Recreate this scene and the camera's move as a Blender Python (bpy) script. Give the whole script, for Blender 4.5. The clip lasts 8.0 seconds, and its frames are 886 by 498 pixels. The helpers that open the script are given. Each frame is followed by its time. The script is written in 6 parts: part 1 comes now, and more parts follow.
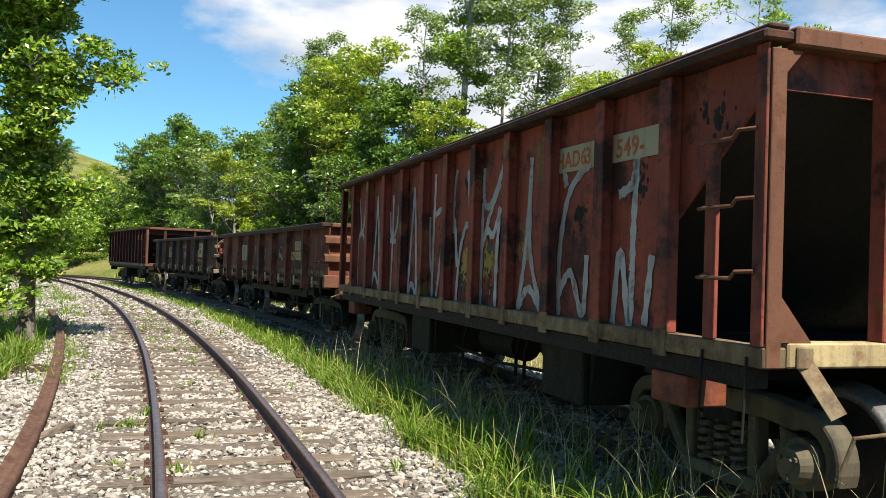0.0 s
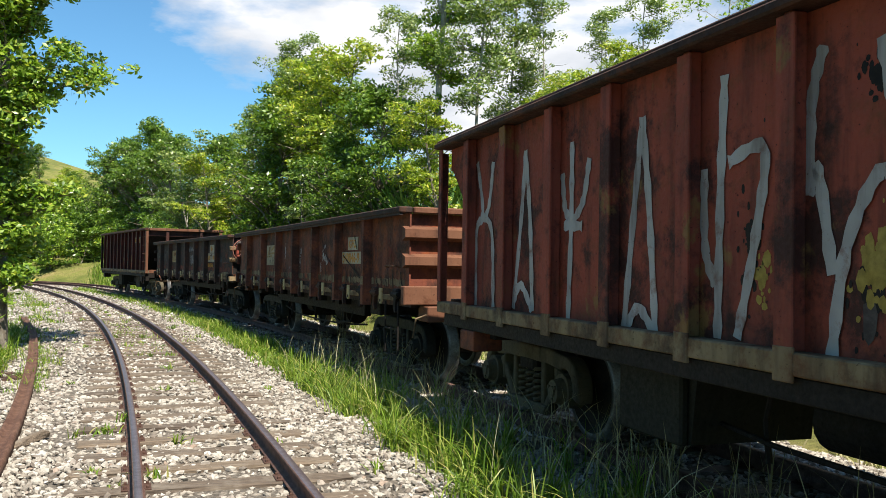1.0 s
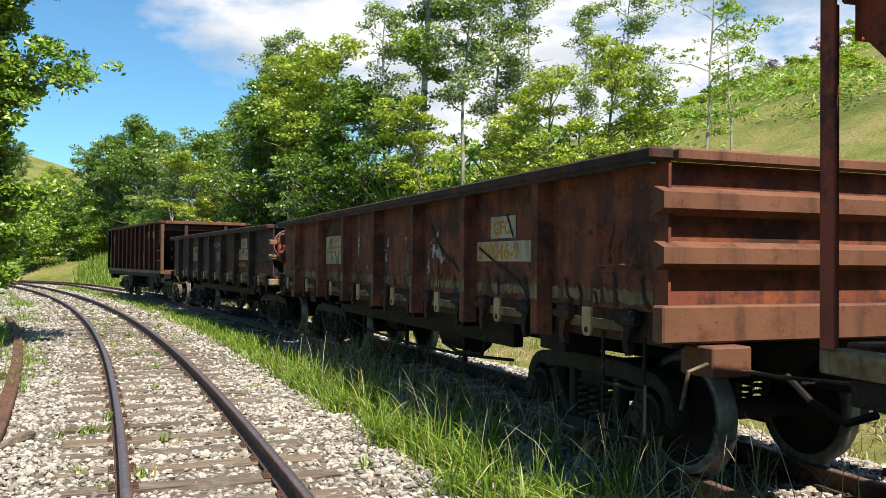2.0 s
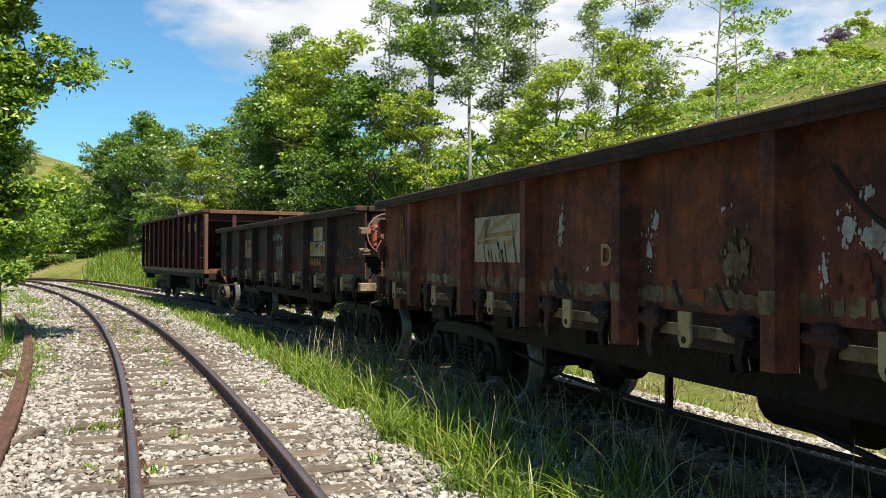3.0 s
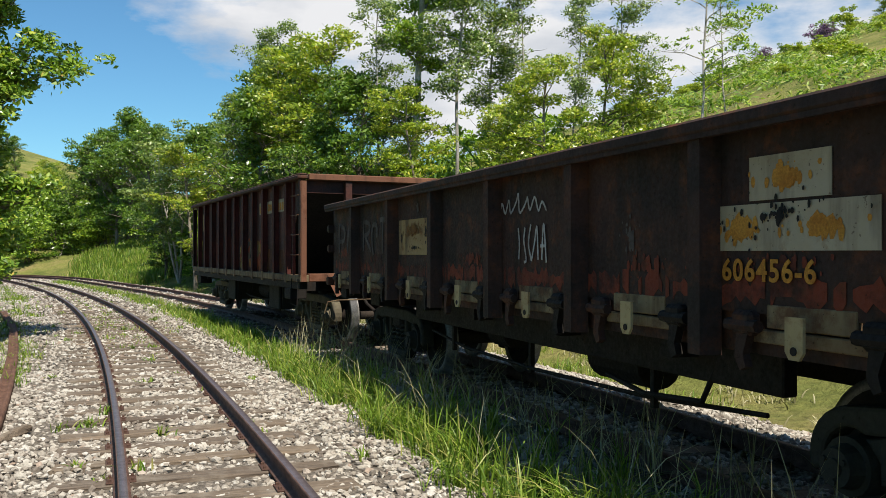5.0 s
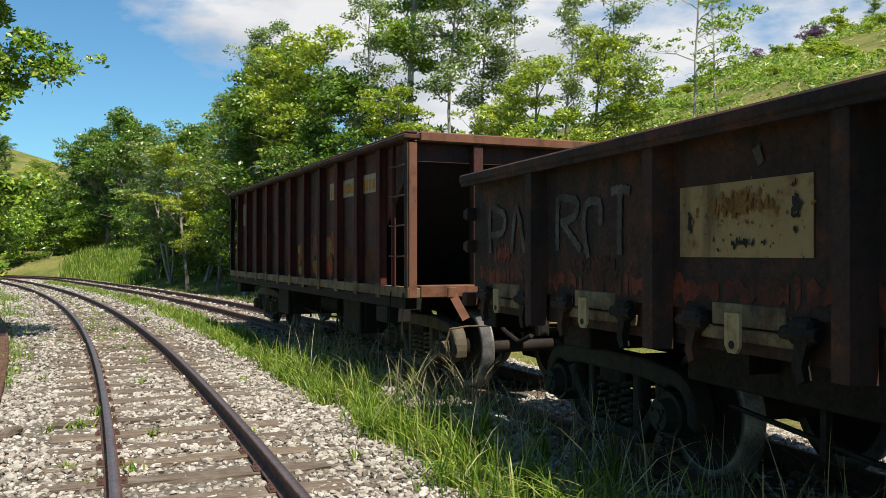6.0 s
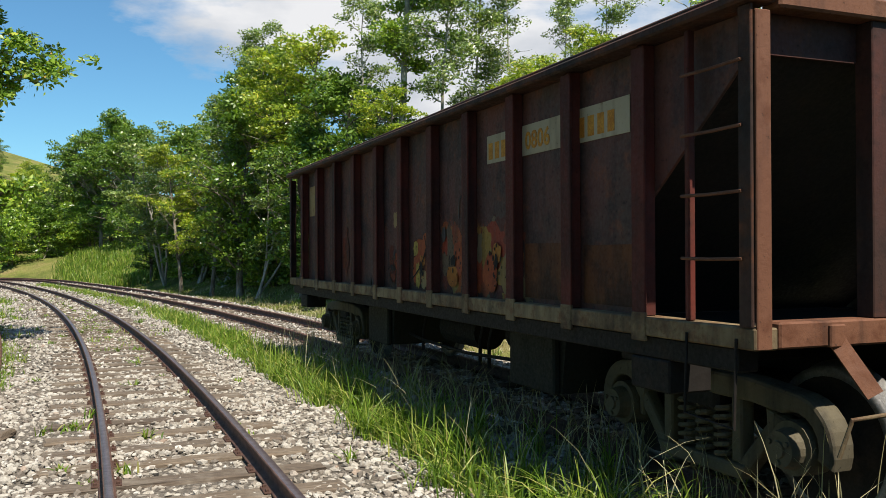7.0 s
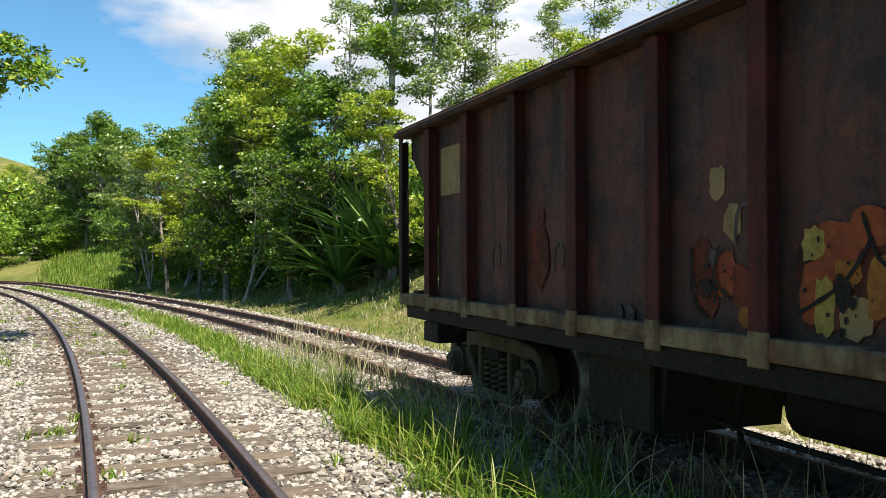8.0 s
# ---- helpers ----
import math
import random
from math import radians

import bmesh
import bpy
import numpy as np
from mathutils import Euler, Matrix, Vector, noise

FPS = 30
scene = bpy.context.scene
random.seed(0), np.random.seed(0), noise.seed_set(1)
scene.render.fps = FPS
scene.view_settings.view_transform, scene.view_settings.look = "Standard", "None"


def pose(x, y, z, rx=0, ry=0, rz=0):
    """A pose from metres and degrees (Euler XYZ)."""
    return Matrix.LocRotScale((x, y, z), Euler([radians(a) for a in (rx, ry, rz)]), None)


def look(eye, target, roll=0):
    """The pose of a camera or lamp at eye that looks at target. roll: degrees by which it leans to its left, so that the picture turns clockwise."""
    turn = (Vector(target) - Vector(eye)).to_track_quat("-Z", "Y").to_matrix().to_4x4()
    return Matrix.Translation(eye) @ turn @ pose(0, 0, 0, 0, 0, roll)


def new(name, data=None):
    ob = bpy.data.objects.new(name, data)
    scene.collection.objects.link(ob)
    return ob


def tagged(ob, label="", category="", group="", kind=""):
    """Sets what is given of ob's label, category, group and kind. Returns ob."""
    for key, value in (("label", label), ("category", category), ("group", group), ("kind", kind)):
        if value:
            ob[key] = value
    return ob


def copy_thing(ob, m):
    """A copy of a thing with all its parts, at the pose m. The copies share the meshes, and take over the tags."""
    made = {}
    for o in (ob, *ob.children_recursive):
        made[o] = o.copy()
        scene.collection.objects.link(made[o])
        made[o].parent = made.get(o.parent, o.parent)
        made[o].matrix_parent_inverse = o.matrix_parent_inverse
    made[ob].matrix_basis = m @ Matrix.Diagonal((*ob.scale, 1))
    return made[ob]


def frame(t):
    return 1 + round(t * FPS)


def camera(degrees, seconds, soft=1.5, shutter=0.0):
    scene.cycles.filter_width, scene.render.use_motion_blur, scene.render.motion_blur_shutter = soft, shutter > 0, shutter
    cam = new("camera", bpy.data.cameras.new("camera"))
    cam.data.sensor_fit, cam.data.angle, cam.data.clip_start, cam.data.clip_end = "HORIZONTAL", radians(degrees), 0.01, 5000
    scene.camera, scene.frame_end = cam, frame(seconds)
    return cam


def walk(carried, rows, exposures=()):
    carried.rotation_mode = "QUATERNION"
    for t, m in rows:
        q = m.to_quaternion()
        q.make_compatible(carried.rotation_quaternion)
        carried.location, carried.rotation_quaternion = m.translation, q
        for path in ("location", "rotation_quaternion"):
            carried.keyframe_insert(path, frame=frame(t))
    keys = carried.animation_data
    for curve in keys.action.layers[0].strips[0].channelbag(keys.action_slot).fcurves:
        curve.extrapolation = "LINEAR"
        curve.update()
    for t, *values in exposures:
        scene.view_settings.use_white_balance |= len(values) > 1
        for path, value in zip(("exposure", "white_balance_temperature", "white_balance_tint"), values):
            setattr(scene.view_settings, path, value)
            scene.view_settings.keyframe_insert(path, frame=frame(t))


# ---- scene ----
from functools import lru_cache

# ------------------------------------------------------------------ camera
EYE_Z = 1.45            # metres above the rail heads, which lie at z = 0
cam = camera(54.0, 8.0, 0.6)
TURNS = [
    (0.0, 0.42, 1.07, -1.85), (0.5, -0.19, 1.13, -1.61), (1.0, -1.10, 1.11, -0.92), (1.2, -1.36, 1.08, -0.80),
    (2.3, -2.01, 0.82, -0.47), (2.5, -1.36, 0.81, -0.42), (3.0, -1.46, 0.54, -0.18), (3.5, -1.66, 0.32, -0.08),
    (4.0, -1.64, 0.26, -0.04), (4.5, -1.93, 0.25, 0.02), (6.0, -2.77, 0.28, -0.02), (6.5, -3.00, 0.32, 0.16),
    (7.0, -3.16, 0.30, 0.26), (7.5, -3.40, 0.31, 0.28), (8.0, -3.97, 0.52, 0.17),
]
walk(cam, [(t, pose(0, 0, EYE_Z, 90 + p, r, y)) for t, y, p, r in TURNS],
     [(s, e, 6900, 10) for s, e in ((0.0, 1.0), (2.5, 0.97), (3.5, 0.77), (4.5, 0.68), (6.0, 0.68), (7.5, 0.72), (8.0, 0.98))])

# ------------------------------------------------------------------ sky and sun
SUN_TO = Vector((0.252, -0.482, 0.839)).normalized()


def make_world():
    w = bpy.data.worlds.new("sky")
    scene.world = w
    w.use_nodes = True
    nt = w.node_tree
    nt.nodes.clear()
    out = nt.nodes.new("ShaderNodeOutputWorld")
    sky = nt.nodes.new("ShaderNodeTexSky")
    sky.sky_type = "NISHITA"
    sky.sun_disc = False
    sky.sun_elevation = math.asin(SUN_TO.z)
    sky.sun_rotation = math.atan2(SUN_TO.x, SUN_TO.y)
    sky.air_density, sky.dust_density, sky.ozone_density = 1.0, 0.12, 2.2
    deep = nt.nodes.new("ShaderNodeMixRGB")
    deep.blend_type = "MULTIPLY"
    deep.inputs[0].default_value = 1.0
    deep.inputs[2].default_value = (0.60, 1.04, 1.25, 1)
    nt.links.new(sky.outputs[0], deep.inputs[1])
    bg = nt.nodes.new("ShaderNodeBackground")
    bg.inputs[1].default_value = 0.068
    nt.links.new(deep.outputs[0], bg.inputs[0])
    # clouds: a broken bank high up, a few wisps below it
    tc = nt.nodes.new("ShaderNodeTexCoord")
    stretch = nt.nodes.new("ShaderNodeMapping")
    stretch.inputs["Scale"].default_value = (1.0, 1.0, 2.6)
    nt.links.new(tc.outputs["Generated"], stretch.inputs[0])
    n1 = nt.nodes.new("ShaderNodeTexNoise")
    n1.inputs["Scale"].default_value, n1.inputs["Detail"].default_value, n1.inputs["Roughness"].default_value = 4.2, 9, 0.58
    nt.links.new(stretch.outputs[0], n1.inputs["Vector"])
    dot = nt.nodes.new("ShaderNodeVectorMath")
    dot.operation = "DOT_PRODUCT"
    dot.inputs[1].default_value = (0.25, 0.60, 0.80)
    nt.links.new(tc.outputs["Generated"], dot.inputs[0])
    rise = nt.nodes.new("ShaderNodeMath")
    rise.operation = "MULTIPLY_ADD"
    rise.inputs[1].default_value, rise.inputs[2].default_value = 3.2, -2.16
    nt.links.new(dot.outputs["Value"], rise.inputs[0])
    cap = nt.nodes.new("ShaderNodeMath")
    cap.operation = "MINIMUM"
    cap.inputs[1].default_value = 0.18
    nt.links.new(rise.outputs[0], cap.inputs[0])
    add = nt.nodes.new("ShaderNodeMath")
    add.operation = "ADD"
    nt.links.new(n1.outputs["Fac"], add.inputs[0])
    nt.links.new(cap.outputs[0], add.inputs[1])
    ramp = nt.nodes.new("ShaderNodeValToRGB")
    ramp.color_ramp.elements[0].position, ramp.color_ramp.elements[1].position = 0.50, 0.68
    nt.links.new(add.outputs[0], ramp.inputs[0])
    n2 = nt.nodes.new("ShaderNodeTexNoise")
    n2.inputs["Scale"].default_value, n2.inputs["Detail"].default_value = 5.0, 6
    nt.links.new(stretch.outputs[0], n2.inputs["Vector"])
    tone = nt.nodes.new("ShaderNodeValToRGB")
    tone.color_ramp.elements[0].position, tone.color_ramp.elements[1].position = 0.36, 0.58
    tone.color_ramp.elements[0].color = (0.54, 0.62, 0.75, 1)
    tone.color_ramp.elements[1].color = (0.95, 0.99, 1.07, 1)
    nt.links.new(n2.outputs["Fac"], tone.inputs[0])
    cloud = nt.nodes.new("ShaderNodeBackground")
    cloud.inputs[1].default_value = 0.54
    nt.links.new(tone.outputs[0], cloud.inputs[0])
    mix = nt.nodes.new("ShaderNodeMixShader")
    # the bank thins out to clear blue towards the high sun
    split = nt.nodes.new("ShaderNodeSeparateXYZ")
    nt.links.new(tc.outputs["Generated"], split.inputs[0])
    thin = nt.nodes.new("ShaderNodeMapRange")
    thin.inputs["From Min"].default_value, thin.inputs["From Max"].default_value = 0.40, 0.72
    thin.inputs["To Min"].default_value, thin.inputs["To Max"].default_value = 1.0, 0.3
    nt.links.new(split.outputs["Z"], thin.inputs["Value"])
    cover = nt.nodes.new("ShaderNodeMath")
    cover.operation = "MULTIPLY"
    nt.links.new(ramp.outputs[0], cover.inputs[0])
    nt.links.new(thin.outputs[0], cover.inputs[1])
    nt.links.new(cover.outputs[0], mix.inputs[0])
    nt.links.new(bg.outputs[0], mix.inputs[1])
    nt.links.new(cloud.outputs[0], mix.inputs[2])
    nt.links.new(mix.outputs[0], out.inputs[0])


make_world()
sun_data = bpy.data.lights.new("sun", "SUN")
sun_data.energy, sun_data.angle, sun_data.color = 5.0, radians(0.53), (1.0, 0.95, 0.86)
sun = new("sun", sun_data)
sun.matrix_world = look(SUN_TO * 60, (0, 0, 0))


# ------------------------------------------------------------------ materials
def base_nodes(name):
    m = bpy.data.materials.new(name)
    m.use_nodes = True
    nt = m.node_tree
    return m, nt, nt.nodes["Principled BSDF"]


def rgb(c):
    return (c[0], c[1], c[2], 1)


def noise_node(nt, vec, scale, detail=5, rough=0.6, stretch=None):
    n = nt.nodes.new("ShaderNodeTexNoise")
    n.inputs["Scale"].default_value, n.inputs["Detail"].default_value, n.inputs["Roughness"].default_value = scale, detail, rough
    if stretch:
        mp = nt.nodes.new("ShaderNodeMapping")
        mp.inputs["Scale"].default_value = stretch
        nt.links.new(vec, mp.inputs[0])
        vec = mp.outputs[0]
    nt.links.new(vec, n.inputs["Vector"])
    return n.outputs["Fac"]


def ramp_node(nt, fac, stops):
    r = nt.nodes.new("ShaderNodeValToRGB")
    e = r.color_ramp.elements
    while len(e) < len(stops):
        e.new(0.5)
    for el, (pos, col) in zip(e, stops):
        el.position, el.color = pos, rgb(col) if len(col) == 3 else col
    nt.links.new(fac, r.inputs[0])
    return r.outputs[0]


def mix_node(nt, fac, a, b, kind="MIX"):
    m = nt.nodes.new("ShaderNodeMixRGB")
    m.blend_type = kind
    for k, v in ((0, fac), (1, a), (2, b)):
        if isinstance(v, (int, float)):
            m.inputs[k].default_value = v
        elif isinstance(v, tuple):
            m.inputs[k].default_value = rgb(v)
        else:
            nt.links.new(v, m.inputs[k])
    return m.outputs[0]


def bump_node(nt, bsdf, height, strength=0.3, dist=0.02):
    b = nt.nodes.new("ShaderNodeBump")
    b.inputs["Strength"].default_value, b.inputs["Distance"].default_value = strength, dist
    nt.links.new(height, b.inputs["Height"])
    nt.links.new(b.outputs[0], bsdf.inputs["Normal"])


def grey(a):
    return (a, a, a)


def painted_steel(name, paint, paint2, rust=(0.16, 0.055, 0.022), dark=(0.022, 0.014, 0.011), worn=0.5, soot=0.5, shift=0.0, graffiti=None, blotch=0.0, patch=None, gloss=0.0):
    """Old wagon paint: two tones, rust patches, soot runs and chips."""
    m, nt, b = base_nodes(name)
    tc = nt.nodes.new("ShaderNodeTexCoord")
    mp = nt.nodes.new("ShaderNodeMapping")
    mp.inputs["Location"].default_value = (shift, shift * 0.7, 0)
    nt.links.new(tc.outputs["Object"], mp.inputs[0])
    v = mp.outputs[0]
    col = mix_node(nt, ramp_node(nt, noise_node(nt, v, 1.3, 6), [(0.40, grey(0)), (0.62, grey(1))]), paint, paint2)
    col = mix_node(nt, ramp_node(nt, noise_node(nt, v, 5.5, 8, 0.7), [(0.62 - 0.18 * worn, grey(0)), (0.74 - 0.12 * worn, grey(0.9))]), col, rust)
    if blotch:
        col = mix_node(nt, ramp_node(nt, noise_node(nt, v, 1.9, 9, 0.72), [(0.50, grey(0)), (0.60, grey(blotch))]), col, dark)
    if patch:
        col = mix_node(nt, ramp_node(nt, noise_node(nt, v, 1.7, 8, 0.66, (1, 1, 0.8)), [(0.60, grey(0)), (0.64, grey(0.7))]), col, patch)
    if graffiti:
        # sprayed colours in a band low on the side, broken up and faded
        x0, x1, z0, z1 = graffiti
        sep = nt.nodes.new("ShaderNodeSeparateXYZ")
        nt.links.new(tc.outputs["Object"], sep.inputs[0])
        wob = noise_node(nt, v, 3.0, 9, 0.72)
        fades = []
        for sock, lo, hi in ((0, x0, x1), (2, z0, z1)):
            mid, half = (lo + hi) / 2, (hi - lo) / 2
            d = nt.nodes.new("ShaderNodeMath")
            d.operation = "SUBTRACT"
            nt.links.new(sep.outputs[sock], d.inputs[0])
            d.inputs[1].default_value = mid
            ab = nt.nodes.new("ShaderNodeMath")
            ab.operation = "ABSOLUTE"
            nt.links.new(d.outputs[0], ab.inputs[0])
            dv = nt.nodes.new("ShaderNodeMath")
            dv.operation = "MULTIPLY_ADD"
            nt.links.new(ab.outputs[0], dv.inputs[0])
            dv.inputs[1].default_value, dv.inputs[2].default_value = -1.0 / half, 1.0
            fades.append(dv.outputs[0])
        mn = nt.nodes.new("ShaderNodeMath")
        mn.operation = "MINIMUM"
        nt.links.new(fades[0], mn.inputs[0])
        nt.links.new(fades[1], mn.inputs[1])
        sm = nt.nodes.new("ShaderNodeMath")
        sm.operation = "MULTIPLY_ADD"
        nt.links.new(wob, sm.inputs[0])
        sm.inputs[1].default_value = 1.6
        nt.links.new(mn.outputs[0], sm.inputs[2])
        vor = nt.nodes.new("ShaderNodeTexVoronoi")
        vor.inputs["Scale"].default_value = 6.5
        warp = nt.nodes.new("ShaderNodeMixRGB")
        warp.inputs[0].default_value = 0.38
        nt.links.new(v, warp.inputs[1])
        nz = nt.nodes.new("ShaderNodeTexNoise")
        nz.inputs["Scale"].default_value = 3.0
        nt.links.new(v, nz.inputs["Vector"])
        nt.links.new(nz.outputs["Color"], warp.inputs[2])
        nt.links.new(warp.outputs[0], vor.inputs["Vector"])
        spray = ramp_node(nt, vor.outputs["Color"], [(0.18, (0.08, 0.024, 0.018)), (0.34, (0.27, 0.042, 0.018)), (0.5, (0.31, 0.085, 0.02)), (0.62, (0.29, 0.17, 0.036)), (0.72, (0.22, 0.17, 0.10)), (0.80, (0.05, 0.02, 0.016)), (0.9, (0.20, 0.04, 0.018))])
        col = mix_node(nt, ramp_node(nt, sm.outputs[0], [(0.98, grey(0)), (1.0, grey(0.9))]), col, spray)
    runs = noise_node(nt, v, 2.4, 6, 0.6, (2.6, 2.6, 0.35))
    col = mix_node(nt, ramp_node(nt, runs, [(0.56 - 0.14 * soot, grey(0)), (0.80 - 0.14 * soot, grey(0.85))]), col, dark)
    chips = noise_node(nt, v, 38, 3, 0.6)
    col = mix_node(nt, ramp_node(nt, chips, [(0.66, grey(0)), (0.71, grey(0.7))]), col, dark)
    nt.links.new(col, b.inputs["Base Color"])
    b.inputs["Specular IOR Level"].default_value = 0.25 + gloss
    nt.links.new(ramp_node(nt, chips, [(0.3, grey(0.62 - 0.5 * gloss)), (0.7, grey(0.9))]), b.inputs["Roughness"])
    bump_node(nt, b, noise_node(nt, v, 16, 6, 0.7), 0.25, 0.02)
    return m


def two_tone(name, a, c, scale=6.0, rough=0.85, metal=0.0, bump=0.3, stretch=None, lo=0.38, hi=0.64, bump_scale=None):
    m, nt, b = base_nodes(name)
    tc = nt.nodes.new("ShaderNodeTexCoord")
    v = tc.outputs["Object"]
    f = noise_node(nt, v, scale, 8, 0.65, stretch)
    col = mix_node(nt, ramp_node(nt, f, [(lo, grey(0)), (hi, grey(1))]), a, c)
    fine = noise_node(nt, v, scale * 9, 4, 0.6, stretch)
    col = mix_node(nt, ramp_node(nt, fine, [(0.35, grey(0.62)), (0.7, grey(1.0))]), (0, 0, 0), col)
    nt.links.new(col, b.inputs["Base Color"])
    b.inputs["Roughness"].default_value, b.inputs["Metallic"].default_value = rough, metal
    b.inputs["Specular IOR Level"].default_value = 0.3
    bump_node(nt, b, noise_node(nt, v, bump_scale or scale * 4, 6, 0.7, stretch), bump, 0.02)
    return m


def island_material(name, stops, rough=0.9, translucent=0.0, scale=30.0, spread=0.25, spec=0.2, bump=0.0):
    """Colour by loose piece, with a fine grain over it."""
    m, nt, b = base_nodes(name)
    geo = nt.nodes.new("ShaderNodeNewGeometry")
    tc = nt.nodes.new("ShaderNodeTexCoord")
    col = ramp_node(nt, geo.outputs["Random Per Island"], stops)
    grain = noise_node(nt, tc.outputs["Object"], scale, 4, 0.65)
    col = mix_node(nt, 1.0, col, ramp_node(nt, grain, [(0.3, grey(1 - spread)), (0.7, grey(1.0))]), "MULTIPLY")
    nt.links.new(col, b.inputs["Base Color"])
    b.inputs["Roughness"].default_value, b.inputs["Specular IOR Level"].default_value = rough, spec
    if bump:
        bump_node(nt, b, grain, bump, 0.01)
    if translucent:
        tr = nt.nodes.new("ShaderNodeBsdfTranslucent")
        warm = mix_node(nt, 1.0, col, (1.25, 1.35, 0.55), "MULTIPLY")
        nt.links.new(warm, tr.inputs[0])
        mx = nt.nodes.new("ShaderNodeMixShader")
        mx.inputs[0].default_value = translucent
        nt.links.new(b.outputs[0], mx.inputs[1])
        nt.links.new(tr.outputs[0], mx.inputs[2])
        nt.links.new(mx.outputs[0], nt.nodes["Material Output"].inputs[0])
    return m


def wood_material(name):
    """Weathered sleeper wood, different from piece to piece."""
    m, nt, b = base_nodes(name)
    tc = nt.nodes.new("ShaderNodeTexCoord")
    info = nt.nodes.new("ShaderNodeObjectInfo")
    off = nt.nodes.new("ShaderNodeVectorMath")
    off.operation = "MULTIPLY_ADD"
    off.inputs[1].default_value = (1, 1, 1)
    nt.links.new(tc.outputs["Object"], off.inputs[0])
    cmb = nt.nodes.new("ShaderNodeCombineXYZ")
    sc = nt.nodes.new("ShaderNodeMath")
    sc.operation = "MULTIPLY"
    sc.inputs[1].default_value = 40
    nt.links.new(info.outputs["Random"], sc.inputs[0])
    nt.links.new(sc.outputs[0], cmb.inputs[0])
    nt.links.new(cmb.outputs[0], off.inputs[2])
    v = off.outputs[0]
    grain = noise_node(nt, v, 5.0, 8, 0.7, (14, 0.6, 14))
    col = ramp_node(nt, grain, [(0.30, (0.040, 0.032, 0.026)), (0.52, (0.125, 0.10, 0.078)), (0.72, (0.22, 0.185, 0.148))])
    tint = ramp_node(nt, info.outputs["Random"], [(0.0, (0.62, 0.56, 0.52)), (0.5, (0.95, 0.9, 0.85)), (1.0, (1.2, 1.12, 1.0))])
    col = mix_node(nt, 1.0, col, tint, "MULTIPLY")
    dust = ramp_node(nt, noise_node(nt, v, 4, 6), [(0.5, grey(0)), (0.7, grey(0.6))])
    col = mix_node(nt, dust, col, (0.24, 0.21, 0.17))
    nt.links.new(col, b.inputs["Base Color"])
    b.inputs["Roughness"].default_value = 0.92
    bump_node(nt, b, grain, 0.6, 0.02)
    return m


M_STONE = island_material("ballast_stone", [(0.0, (0.1710, 0.1425, 0.1197)), (0.25, (0.3078, 0.2736, 0.2337)), (0.55, (0.4104, 0.3762, 0.3249)), (0.85, (0.4902, 0.4617, 0.4104)), (0.95, (0.5586, 0.5358, 0.4902)), (1.0, (0.3078, 0.2280, 0.1767))], 0.92, 0, 45, 0.4, 0.15, 0.3)
M_GRASS = island_material("grass_blade", [(0.0, (0.06, 0.125, 0.014)), (0.4, (0.15, 0.265, 0.028)), (0.75, (0.27, 0.38, 0.05)), (1.0, (0.46, 0.43, 0.15))], 0.45, 0.35, 3.0, 0.35, 0.4)
M_STRAW = island_material("dry_stalk", [(0.0, (0.22, 0.20, 0.10)), (0.6, (0.38, 0.35, 0.20)), (1.0, (0.5, 0.46, 0.30))], 0.8, 0.15, 8)
M_LEAF_DARK = island_material("leaf_dark", [(0.0, (0.056, 0.115, 0.016)), (0.5, (0.118, 0.222, 0.029)), (0.85, (0.201, 0.327, 0.043)), (1.0, (0.306, 0.403, 0.064))], 0.34, 0.36, 1.2, 0.35, 0.6)
M_LEAF_MID = island_material("leaf_mid", [(0.0, (0.099, 0.184, 0.023)), (0.5, (0.213, 0.357, 0.041)), (0.85, (0.356, 0.506, 0.058)), (1.0, (0.570, 0.616, 0.099))], 0.34, 0.38, 1.2, 0.35, 0.6)
M_LEAF_LIGHT = island_material("leaf_light", [(0.0, (0.151, 0.239, 0.023)), (0.5, (0.297, 0.399, 0.038)), (0.85, (0.459, 0.519, 0.053)), (1.0, (0.666, 0.579, 0.108))], 0.34, 0.38, 1.2, 0.3, 0.6)
M_LEAF_GREY = island_material("leaf_grey_green", [(0.0, (0.082, 0.146, 0.037)), (0.5, (0.190, 0.284, 0.067)), (0.85, (0.314, 0.398, 0.115)), (1.0, (0.496, 0.521, 0.218))], 0.30, 0.33, 1.2, 0.3, 0.7)
M_LEAF_SIDE = island_material("leaf_near", [(0.0, (0.085, 0.176, 0.022)), (0.45, (0.208, 0.343, 0.041)), (0.8, (0.346, 0.480, 0.059)), (0.97, (0.519, 0.577, 0.102)), (1.0, (0.588, 0.320, 0.096))], 0.34, 0.36, 1.2, 0.3, 0.6)
M_BLOSSOM = island_material("purple_blossom", [(0.0, (0.07, 0.10, 0.04)), (0.35, (0.16, 0.09, 0.20)), (1.0, (0.30, 0.16, 0.36))], 0.6, 0.2, 1.2)
M_AGAVE = island_material("sword_leaf", [(0.0, (0.035, 0.10, 0.02)), (0.6, (0.08, 0.18, 0.035)), (1.0, (0.16, 0.25, 0.06))], 0.4, 0.12, 2.0, 0.3, 0.5)
M_BARK = two_tone("bark", (0.11, 0.085, 0.06), (0.30, 0.27, 0.22), 5, 0.95, 0, 0.6, (1, 1, 0.35))
M_BARK_PALE = two_tone("bark_pale", (0.26, 0.24, 0.20), (0.48, 0.46, 0.41), 4, 0.9, 0, 0.4, (1, 1, 0.4))
M_WOOD = wood_material("sleeper_wood")
